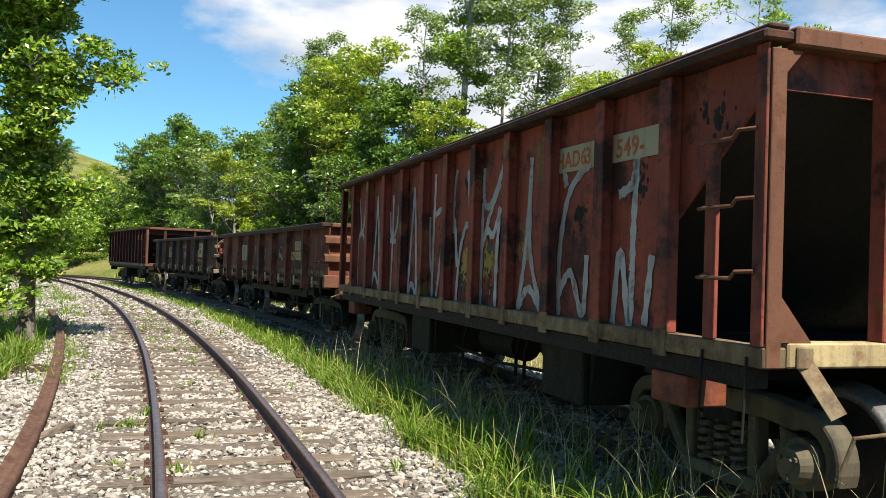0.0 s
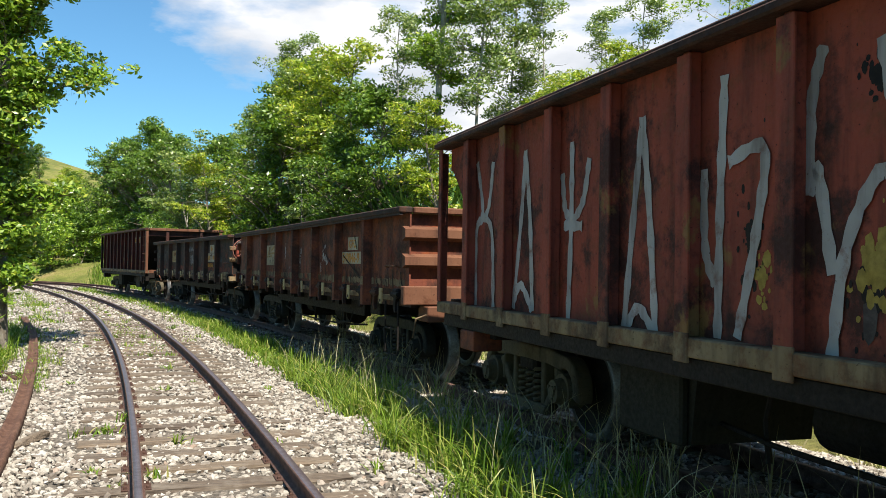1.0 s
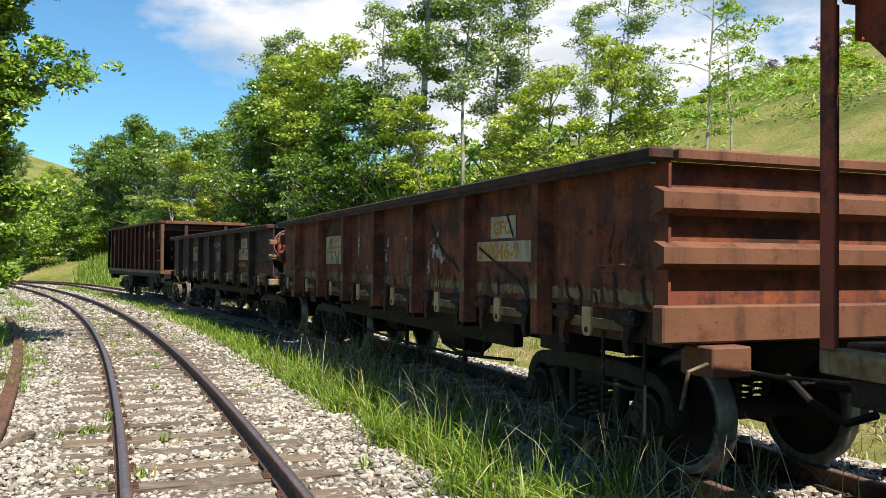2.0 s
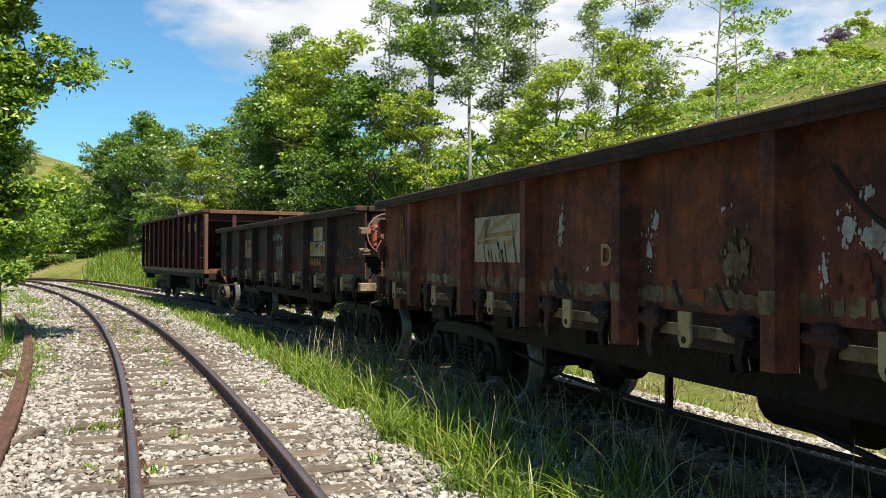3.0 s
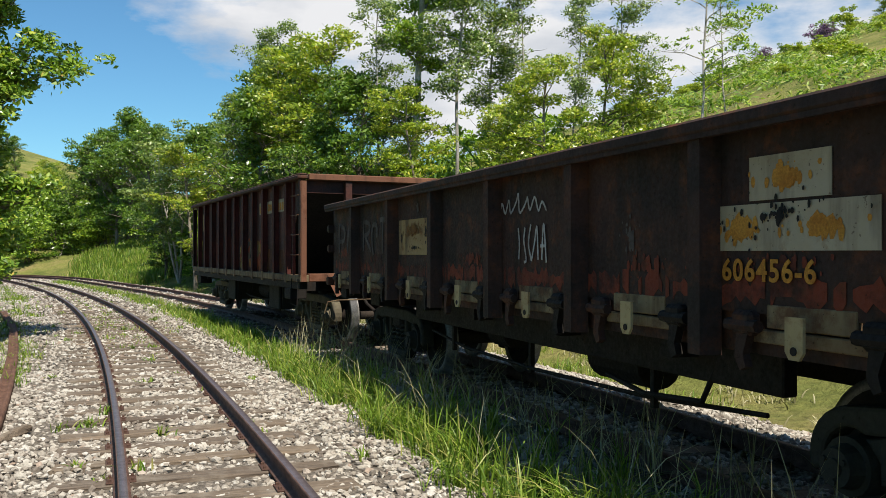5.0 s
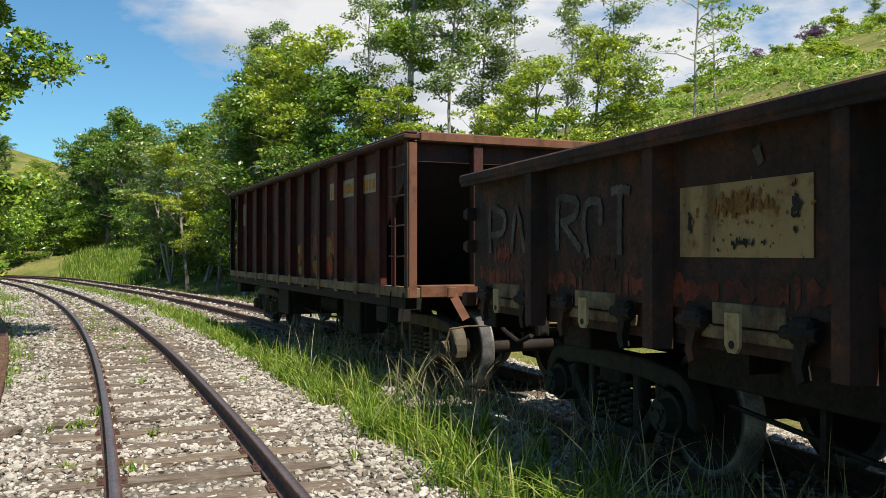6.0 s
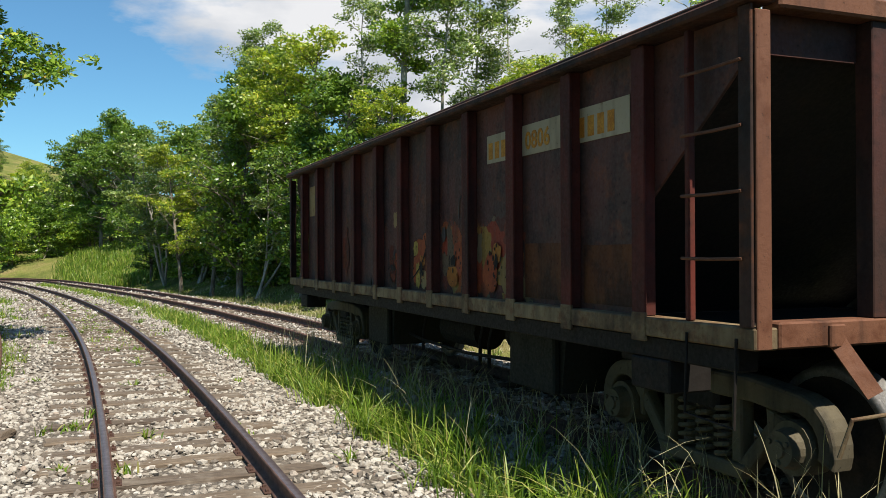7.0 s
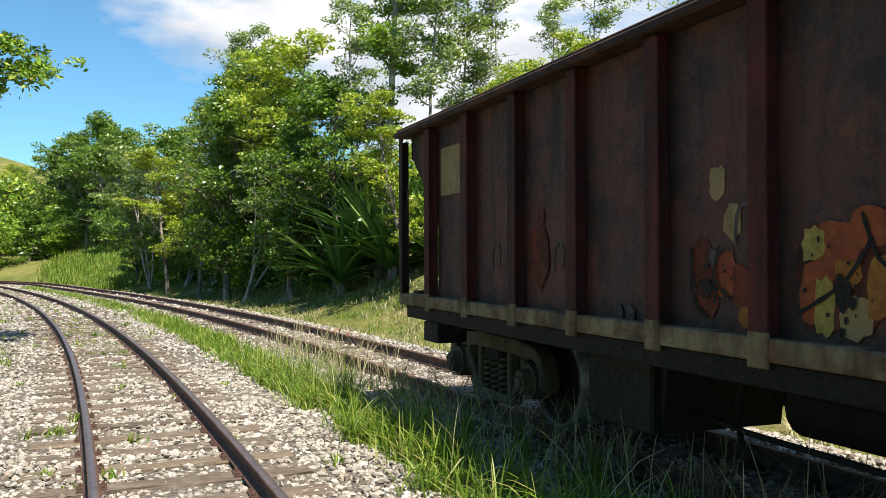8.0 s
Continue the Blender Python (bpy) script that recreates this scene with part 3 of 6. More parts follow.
# ------------------------------------------------------------------ rails and sleepers
RAIL = [(-0.055, -0.14), (0.055, -0.14), (0.055, -0.128), (0.012, -0.112), (0.010, -0.042), (0.032, -0.034), (0.032, -0.006), (0.026, 0.0), (-0.026, 0.0), (-0.032, -0.006), (-0.032, -0.034), (-0.010, -0.042), (-0.012, -0.112), (-0.055, -0.128)]


SLEEPING_RAIL = [(-0.075, -0.10), (0.075, -0.10), (0.078, -0.03), (0.062, 0.0), (0.03, -0.006), (0.016, -0.022), (-0.03, -0.024), (-0.046, -0.004), (-0.068, 0.0), (-0.078, -0.02)]


def rail_mesh(name, centre, lift=0.0, mats=(M_RAIL, M_RAIL_HEAD), profile=RAIL):
    """A rail swept along points (x, y, z)."""
    c = np.asarray(centre, float)
    d = np.gradient(c[:, :2], axis=0)
    d /= np.linalg.norm(d, axis=1)[:, None]
    nrm = np.stack([d[:, 1], -d[:, 0]], 1)
    k = len(profile)
    v = np.zeros((len(c), k, 3))
    for j, (a, b) in enumerate(profile):
        v[:, j, :2] = c[:, :2] + nrm * a
        v[:, j, 2] = c[:, 2] + b + lift
    f = []
    for j in range(k):
        i = np.arange(len(c) - 1) * k
        f.append(np.stack([i + j, i + (j + 1) % k, i + k + (j + 1) % k, i + k + j], 1))
    me = mesh_arrays(name, v.reshape(-1, 3), np.concatenate(f))
    for m in mats:
        me.materials.append(m)
    if len(mats) > 1:
        n = len(c) - 1
        for p in me.polygons:
            p.material_index = 1 if p.index // n == 7 else 0
    return me


def make_track(name, track, s0, s1, shine, label):
    root = tagged(new(name), label, "railway track", kind="structure")
    ss = np.arange(s0, s1, 0.5)
    for lat in (-0.53, 0.53):
        x, y = on(track, ss, lat)
        part_mesh("rail", rail_mesh("rail", np.stack([x, y, np.zeros(len(x))], 1), 0, (M_RAIL, M_RAIL_HEAD) if shine else (M_RAIL,)), None, root, "brown steel rail with a worn bright head" if shine else "rusty brown steel rail")
    rng = random.Random(name)
    meshes = []
    for k in range(5):
        bm = bmesh.new()
        box(bm, -0.11, 0.11, -1.0, 1.0, -0.11, 0.0, 0.012)
        bmesh.ops.subdivide_edges(bm, edges=[e for e in bm.edges if abs(e.verts[0].co.y - e.verts[1].co.y) > 1.5], cuts=5)
        for v in bm.verts:
            v.co += Vector((rng.uniform(-0.012, 0.012), rng.uniform(-0.02, 0.02), rng.uniform(-0.006, 0.004)))
        me = bpy.data.meshes.new("sleeper")
        bm.to_mesh(me)
        bm.free()
        me.materials.append(M_WOOD)
        meshes.append(me)
    pbm = bmesh.new()
    box(pbm, -0.09, 0.09, -0.10, 0.10, -0.139, -0.126, 0.004)
    for sx in (-0.06, 0.06):
        for sy in (-0.075, 0.075):
            box(pbm, sx - 0.011, sx + 0.011, sy - 0.011, sy + 0.011, -0.13, -0.108, 0.003)
    plate = bpy.data.meshes.new("tie_plate")
    pbm.to_mesh(plate)
    pbm.free()
    plate.materials.append(M_PLATE_IRON)
    s = s0
    while s < s1:
        x, y = on(track, s)
        h = float(np.interp(s, S, track[2])) + rng.uniform(-0.02, 0.02)
        ob = new("sleeper", rng.choice(meshes))
        ob.parent = root
        ob.matrix_basis = Matrix.Translation((float(x), float(y), -0.136 + rng.uniform(-0.004, 0.0))) @ Matrix.Rotation(h + math.pi / 2, 4, "Z")
        if s < 16:
            for lat in (-0.53, 0.53):
                px, py = on(track, s, lat)
                tp = new("tie_plate", plate)
                tp.parent = root
                tp.matrix_basis = Matrix.Translation((float(px), float(py), 0.0)) @ Matrix.Rotation(h + math.pi / 2, 4, "Z")
        s += 0.60 + rng.uniform(-0.05, 0.06)


# both tracks are laid at the end of the file, with their pieces


def make_loose_rail():
    pts = [(-2.55, 4.7), (-2.88, 5.7), (-3.41, 7.13), (-4.34, 9.51), (-5.97, 13.4), (-8.2, 18.4), (-10.6, 23.2)]
    xs, ys = [q[0] for q in pts], [q[1] for q in pts]
    yy = np.linspace(ys[0], ys[-1], 60)
    xx = np.interp(yy, ys, xs)
    k = np.ones(9) / 9
    xx = np.convolve(np.pad(xx, 4, mode="reflect", reflect_type="odd"), k, "valid")
    me = rail_mesh("rail_length", np.stack([xx, yy, np.full(60, -0.06)], 1), 0, (M_RAIL_OLD,), SLEEPING_RAIL)
    tagged(part_mesh("rail_length", me, None), "rusted bent spare rail lying on its side on the stones", "rail")


make_loose_rail()


# ------------------------------------------------------------------ wagons
# A wagon's own axes: x towards the far end of the train, y to the side of the free track, z up from the rail heads.
HOPPER_L, HOPPER_W, HOPPER_TOP, HOPPER_SILL = 10.10, 1.44, 2.70, 0.99
GONDOLA_L, GONDOLA_W, GONDOLA_TOP = 11.28, 1.41, 2.13
GAP_H, GAP_G = 1.47, 0.99
CENTRE_G1 = HOPPER_L / 2 + GAP_H + GONDOLA_L / 2
CENTRE_G2 = CENTRE_G1 + GONDOLA_L + GAP_G
CENTRE_H2 = CENTRE_G2 + GONDOLA_L / 2 + GAP_H + HOPPER_L / 2
WHEEL_R = 0.42
WHEELSETS = []


def mesh_of(name, build, mat):
    bm = bmesh.new()
    build(bm)
    me = bpy.data.meshes.new(name)
    bm.to_mesh(me)
    bm.free()
    me.materials.append(mat)
    return me


@lru_cache(None)
def bogie_meshes(pale):
    iron = M_KHAKI if pale else M_BOGIE

    def frame_side(bm):
        # cast side frame: top member, two sloping legs and a bottom tie, with the windows open
        def arc(cx, r, a0, a1, n=7):
            return [(cx + r * math.cos(radians(a0 + (a1 - a0) * q / n)), 0.44 + r * math.sin(radians(a0 + (a1 - a0) * q / n))) for q in range(n + 1)]
        top = arc(0.78, 0.27, -20, 80) + [(0.45, 0.75), (-0.45, 0.75)] + arc(-0.78, 0.27, 100, 200) + arc(-0.78, 0.165, 200, 60) + [(-0.45, 0.61), (0.45, 0.61)] + arc(0.78, 0.165, 120, -20)
        prism(bm, top, -0.075, 0.075)
        for k in (-1, 1):
            prism(bm, [(k * 0.36, 0.62), (k * 0.28, 0.62), (k * 0.28, 0.24), (k * 0.36, 0.24)], -0.055, 0.055)
            prism(bm, [(k * 0.62, 0.58), (k * 0.72, 0.56), (k * 0.40, 0.19), (k * 0.28, 0.19)], -0.05, 0.05)
            prism(bm, [(k * 0.56, 0.60), (k * 0.63, 0.58), (k * 0.62, 0.36), (k * 0.58, 0.36)], -0.06, 0.06)
        prism(bm, [(-0.42, 0.24), (0.42, 0.24), (0.36, 0.15), (-0.36, 0.15)], -0.07, 0.07)
        bmesh.ops.bevel(bm, geom=[e for e in bm.edges if abs(e.verts[0].co.y - e.verts[1].co.y) < 0.01], offset=0.022, segments=2, affect="EDGES", profile=0.5, clamp_overlap=True)

    def axle_box(bm):
        cyl(bm, (0, -0.09, 0.42), (0, 0.07, 0.42), 0.15, 0.145, 18)
        cyl(bm, (0, 0.06, 0.42), (0, 0.15, 0.42), 0.115, 0.095, 18)
        cyl(bm, (0, 0.14, 0.42), (0, 0.165, 0.42), 0.05, 0.045, 12)
        for q in range(3):
            a = q * math.tau / 3 + 0.5
            c = (0.07 * math.cos(a), 0.42 + 0.07 * math.sin(a))
            cyl(bm, (c[0], 0.14, c[1]), (c[0], 0.165, c[1]), 0.016, 0.016, 6)

    def spring(bm):
        tube(bm, [(0.055 * math.cos(k * 0.6), 0.055 * math.sin(k * 0.6), 0.25 + k * 0.0051) for k in range(60)], 0.017, 5)

    def bolster(bm):
        box(bm, -0.17, 0.17, -0.86, 0.86, 0.50, 0.70, 0.03)
        cyl(bm, (0, 0, 0.68), (0, 0, 0.80), 0.19, 0.19, 16)

    def brake(bm):
        beam(bm, (0.33, -0.6, 0.36), (0.33, 0.6, 0.36), 0.06, 0.08)
        beam(bm, (-0.33, -0.6, 0.36), (-0.33, 0.6, 0.36), 0.06, 0.08)
        tube(bm, [(-0.33, 0.05, 0.38), (0.33, -0.05, 0.30)], 0.02)

    def wheels(bm):
        prof = [(0.12, -0.06), (0.14, -0.03), (0.30, -0.005), (0.36, -0.05), (0.435, -0.055), (0.447, -0.045), (0.447, -0.032), (0.424, -0.022), (0.416, 0.065), (0.36, 0.07), (0.33, 0.03), (0.15, 0.05), (0.13, 0.09)]
        full = [(0.06, -0.82), (0.065, -0.63)] + [(r, -0.535 - y) for r, y in reversed(prof)] + [(0.075, -0.46), (0.075, 0.46)] + [(r, 0.535 + y) for r, y in prof] + [(0.065, 0.63), (0.06, 0.82)]
        lathe(bm, full, 36)

    def axle(bm):
        cyl(bm, (0, -0.82, 0), (0, 0.82, 0), 0.065, 0.065, 14)

    w = mesh_of("wheels", wheels, M_WHEEL_DISC)
    w.materials.append(M_WHEEL)
    for p in w.polygons:
        c = p.center
        r = math.hypot(c.x, c.z)
        p.use_smooth = True
        p.material_index = 1 if r > 0.345 else 0
    return {"frame": mesh_of("side_frame", frame_side, iron), "box": mesh_of("axle_box", axle_box, iron), "spring": mesh_of("coil_spring", spring, iron),
            "bolster": mesh_of("bolster", bolster, M_IRON), "brake": mesh_of("brake_beam", brake, M_IRON), "wheels": w, "axle": mesh_of("axle", axle, M_IRON)}


def place(name, me, parent, m, label=""):
    ob = new(name, me)
    ob.parent = parent
    ob.matrix_basis = m
    return tagged(ob, label)


def bogie(wagon, x, pale=False):
    ms = bogie_meshes(pale)
    b = place("bogie", ms["bolster"], wagon, Matrix.Translation((x, 0, 0)), "cast iron two-axle bogie under the wagon")
    for side in (1, -1):
        flip = Matrix.Identity(4) if side == 1 else Matrix.Rotation(math.pi, 4, "Z")
        at = Matrix.Translation((0, side * 0.79, 0)) @ flip
        place("side_frame", ms["frame"], b, at)
        for k in (-0.78, 0.78):
            place("axle_box", ms["box"], b, at @ Matrix.Translation((k, 0.02, 0)))
        for k in (-0.17, 0.0, 0.17):
            place("coil_spring", ms["spring"], b, at @ Matrix.Translation((k, 0.0, 0)))
    place("brake_beam", ms["brake"], b, Matrix.Identity(4))
    for k in (-0.78, 0.78):
        ws = place("wheelset", ms["wheels"], b, pose(k, 0, WHEEL_R), "steel wheelset with bright worn treads")
        WHEELSETS.append((ws, k))
    return b


def coupler(wagon, x, sign, mat=None):
    bm = bmesh.new()
    box(bm, min(x, x + sign * 0.42), max(x, x + sign * 0.42), -0.08, 0.08, 0.66, 0.84, 0.02)
    a, b = x + sign * 0.40, x + sign * 0.62
    box(bm, min(a, b), max(a, b), -0.15, 0.12, 0.62, 0.90, 0.05)
    cyl(bm, (x + sign * 0.64, 0.10, 0.60), (x + sign * 0.64, 0.10, 0.92), 0.075, 0.075, 12)
    part("coupler", bm, mat or M_IRON, wagon, "knuckle coupler")
    bm = bmesh.new()
    tube(bm, [(x, 0.35, 0.80), (x + sign * 0.25, 0.33, 0.62), (x + sign * 0.48, 0.28, 0.52), (x + sign * 0.66, 0.24, 0.60)], 0.026, 8)
    part("brake_hose", bm, M_IRON, wagon, "black rubber brake hose")


def text_part(words, size, mat, parent, x, z, y, name="lettering", spacing=1.12):
    """Lettering on the side that faces the free track; x is its left end as read."""
    cu = bpy.data.curves.new(name, "FONT")
    cu.body, cu.size, cu.extrude, cu.offset = words, size, 0.0015, size * 0.02
    cu.space_character = spacing
    tmp = bpy.data.objects.new("tmp", cu)
    scene.collection.objects.link(tmp)
    bpy.context.view_layer.update()
    me = bpy.data.meshes.new_from_object(tmp.evaluated_get(bpy.context.evaluated_depsgraph_get()))
    bpy.data.objects.remove(tmp)
    bpy.data.curves.remove(cu)
    me.transform(Matrix(((-1, 0, 0, x), (0, 0, 1, y), (0, 1, 0, z), (0, 0, 0, 1))))
    return part_mesh(name, me, mat, parent)


def ribbon(bm, pts, width, y):
    """A flat painted stroke on a side sheet, through (x, z) points."""
    p = [Vector((a, 0, b)) for a, b in pts]
    left, right = [], []
    for i, q in enumerate(p):
        d = (p[min(i + 1, len(p) - 1)] - p[max(i - 1, 0)]).normalized()
        n = Vector((-d.z, 0, d.x)) * (width / 2) * (1.0 + 0.22 * math.sin(i * 2.3 + q.x * 5))
        left.append(bm.verts.new(q + n + Vector((0, y, 0))))
        right.append(bm.verts.new(q - n + Vector((0, y, 0))))
    for i in range(len(p) - 1):
        bm.faces.new((left[i], left[i + 1], right[i + 1], right[i]))


def strokes(w, name, lines, width, y, mat, label):
    for k, pts in enumerate(lines):
        bm = bmesh.new()
        ribbon(bm, curve_pts(pts) if len(pts) > 2 else pts, width, y + 0.0007 * k)
        part(name, bm, mat, w, label)


def curve_pts(pts, n=7):
    """Smooths a few points into a flowing stroke."""
    out = []
    q = [pts[0], *pts, pts[-1]]
    for i in range(1, len(q) - 2):
        for k in range(n):
            t = k / n
            out.append(tuple(0.5 * (2 * q[i][j] + (q[i + 1][j] - q[i - 1][j]) * t + (2 * q[i - 1][j] - 5 * q[i][j] + 4 * q[i + 1][j] - q[i + 2][j]) * t * t + (3 * q[i][j] - q[i - 1][j] - 3 * q[i + 1][j] + q[i + 2][j]) * t ** 3) for j in (0, 1)))
    out.append(pts[-1])
    return out


def blob(bm, x, z, rx, rz, y, rng, n=14, box_like=0.0):
    """An uneven painted patch."""
    vs = []
    for k in range(n):
        a = k * math.tau / n
        c, s = math.cos(a), math.sin(a)
        f = 1 / max(abs(c), abs(s)) ** box_like * rng.uniform(0.82, 1.12)
        vs.append(bm.verts.new((x + rx * c * f, y, z + rz * s * f)))
    bm.faces.new(vs)


def ragged(bm, x0, x1, z0, z1, y, rng, n=26, wear=0.25, gaps=0.1):
    """A painted band with worn edges and missing bits."""
    h = z1 - z0
    cols = []
    for k in range(n + 1):
        x = x0 + (x1 - x0) * k / n
        cols.append((bm.verts.new((x, y, z0 + h * rng.uniform(0, wear))), bm.verts.new((x, y, z1 - h * rng.uniform(0, wear)))))
    for a, b in zip(cols[:-1], cols[1:]):
        if rng.random() > gaps:
            bm.faces.new((a[0], b[0], b[1], a[1]))


def flakes(w, name, x, z, rx, rz, y, n, size, mat, label, seed):
    """What is left of a paint mark: small flakes, thick in the middle and thin at the rim."""
    rng = random.Random(seed)
    bm = bmesh.new()
    for k in range(n):
        a, r = rng.uniform(0, math.tau), abs(rng.gauss(0, 0.55))
        s = size * rng.uniform(0.3, 1.2) * (1.2 - min(r, 1.0) * 0.7)
        blob(bm, x + rx * r * math.cos(a), z + rz * r * math.sin(a), s, s * rng.uniform(0.8, 2.2), y + 0.00006 * k, rng, 7)
    tagged(part(name, bm, mat, w, label), label, kind="stuff")


def stencil(wagon, x0, x1, z0, z1, y, mat, label="pale stencil ground"):
    bm = bmesh.new()
    box(bm, x0, x1, y - 0.002, y + 0.002, z0, z1)
    return part("stencil_panel", bm, mat, wagon, label)


HOPPER_POSTS = (4.24, 3.35, 2.46, 1.60, 0.74, -0.06, -0.88, -1.70, -2.52, -3.33, -4.13)


def hopper(label, paint, post_paint, rungs, stile_top, marks, end_shade_paint, sheet=None):
    w = thing("hopper_wagon", label, "railway wagon", "train wagons")
    L, W, T, B = HOPPER_L / 2, HOPPER_W, HOPPER_TOP, HOPPER_SILL
    yo = W - 0.10                               # face of the side sheets
    outline = [(-4.92, T - 0.09), (4.92, T - 0.09), (4.92, 2.42), (4.20, 1.74), (4.20, B + 0.10), (-4.10, B + 0.10), (-4.10, 1.74), (-4.92, 2.42)]
    for s in (1, -1):
        bm = bmesh.new()
        prism(bm, outline, s * yo - s * 0.02, s * yo)
        part("side_sheet", bm, sheet or paint, w)
        bm = bmesh.new()
        box(bm, -L, L, s * W - s * 0.14, s * W, B, B + 0.105, 0.008)
        part("side_sill", bm, M_CREAM_DIRTY, w, "sill with peeling cream paint")
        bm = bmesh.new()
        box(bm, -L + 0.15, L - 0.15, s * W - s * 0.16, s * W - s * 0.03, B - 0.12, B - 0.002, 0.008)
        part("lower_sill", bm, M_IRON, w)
        for px in HOPPER_POSTS:
            bm = bmesh.new()
            y0, y1 = sorted((s * (yo + 0.001), s * (W - 0.012)))
            box(bm, px - 0.028, px + 0.028, y0, y1, B + 0.105, T - 0.085, 0.006)
            y0, y1 = sorted((s * (W - 0.014), s * (W + 0.004)))
            box(bm, px - 0.062, px + 0.062, y0, y1, B + 0.105, T - 0.10, 0.005)
            post = part("side_post", bm, post_paint, w)
            bm = bmesh.new()
            y0, y1 = sorted((s * (W - 0.013), s * (W + 0.007)))
            box(bm, px - 0.066, px + 0.066, y0, y1, B - 0.03, B + 0.13, 0.005)
            part("post_foot", bm, M_CREAM_DIRTY, post, "cream painted foot of the post")
        bm = bmesh.new()
        y0, y1 = sorted((s * (W - 0.13), s * (W + 0.05)))
        box(bm, -L - 0.02, L + 0.02, y0, y1, T - 0.085, T - 0.03, 0.012)
        box(bm, -L - 0.02, L + 0.02, y0 + 0.03, y1 - 0.03, T - 0.03, T, 0.01)
        # dark colour imitates the rail's shaded side face
        part("top_rail", bm, M_DARK, w)
    for e in (-1, 1):
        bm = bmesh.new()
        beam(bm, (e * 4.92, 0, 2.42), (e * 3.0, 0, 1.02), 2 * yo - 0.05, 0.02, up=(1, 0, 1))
        # near-black colour stands in for the shaded inside of the open end
        part("slope_sheet", bm, end_shade_paint, w, "sloping end sheet in the open end")
        bm = bmesh.new()
        box(bm, *sorted((e * 4.93, e * 4.95)), -yo, yo, 2.40, T - 0.09)
        part("end_sheet", bm, paint, w)
        bm = bmesh.new()
        box(bm, *sorted((e * (L - 0.10), e * (L + 0.03))), -W + 0.135, W - 0.135, T - 0.105, T - 0.004, 0.012)
        part("end_top_beam", bm, M_RUSTY if e < 0 else paint, w)
        bm = bmesh.new()
        box(bm, *sorted((e * (L - 0.13), e * (L + 0.004))), -W + 0.145, W - 0.145, B + 0.002, B + 0.13, 0.01)
        part("end_sill", bm, M_CREAM if e < 0 and marks == "red" else M_RUSTY, w, "end sill with faded paint")
        for s in (1, -1):
            bm = bmesh.new()
            y0, y1 = sorted((s * (W - 0.012), s * (W - 0.10)))
            x0, x1 = sorted((e * (L - 0.012), e * (L + 0.006)))
            box(bm, x0, x1, y0, y1, B + 0.003, T - 0.12, 0.004)
            if e < 0 and marks == "red":
                prism_pts = [(0.0, B + 0.13), (0.0, B + 0.36), (0.19, B + 0.13)]
                vs = [[bm.verts.new((e * (L - 0.002) + dx, s * (W - 0.10 - a), b)) for a, b in prism_pts] for dx in (0.0, 0.012)]
                bm.faces.new(vs[0])
                bm.faces.new(vs[1][::-1])
                for k in range(3):
                    bm.faces.new((vs[0][k], vs[1][k], vs[1][(k + 1) % 3], vs[0][(k + 1) % 3]))
                head = [[bm.verts.new((e * (L - 0.002) + dx, s * (W - 0.10 - a), b)) for a, b in ((0.0, T - 0.125), (0.10, T - 0.125), (0.0, T - 0.24))] for dx in (0.0, 0.012)]
                bm.faces.new(head[0])
                bm.faces.new(head[1][::-1])
                for k in range(3):
                    bm.faces.new((head[0][k], head[1][k], head[1][(k + 1) % 3], head[0][(k + 1) % 3]))
            # lighter rust on this face stands in for sun on it
            post = part("corner_post", bm, M_RUSTY if e < 0 else paint, w, "weathered red corner post, end face lighter as if sunlit" if e < 0 else "")
            bm = bmesh.new()
            x0, x1 = sorted((e * (L - 0.10), e * (L - 0.012)))
            y0, y1 = sorted((s * (W - 0.012), s * (W + 0.006)))
            box(bm, x0, x1, y0, y1, B + 0.107, T - 0.09, 0.004)
            # darker colour puts the post's shaded side into the paint
            part("side_flange", bm, paint if marks == "red" else M_DARK, post)
        for yy in (-0.64, 0.64):
            bm = bmesh.new()
            x0, x1 = sorted((e * (L - 0.11), e * (L - 0.0)))
            box(bm, x0, x1, yy - 0.055, yy + 0.055, B + 0.13, T - 0.105, 0.006)
            part("end_post", bm, paint, w)
            bm = bmesh.new()
            beam(bm, (e * (L - 0.10), yy * 0.86, 1.95), (e * (L - 0.16), yy * 0.30, B + 0.12), 0.03, 0.055)
            part("end_brace", bm, M_CREAM_DIRTY if marks != "red" else M_BROWN, w, "diagonal brace at the open end")
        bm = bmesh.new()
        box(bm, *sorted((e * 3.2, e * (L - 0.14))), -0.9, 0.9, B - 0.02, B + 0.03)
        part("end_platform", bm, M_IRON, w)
        for s in (1, -1):
            bm = bmesh.new()
            box(bm, *sorted((e * 4.02, e * 4.38)), *sorted((s * (W - 0.30), s * (W - 0.02))), B - 0.30, B - 0.122, 0.01)
            part("jacking_pad", bm, M_BROWN if marks == "red" else M_IRON, w)
        coupler(w, e * (L - 0.25), e)
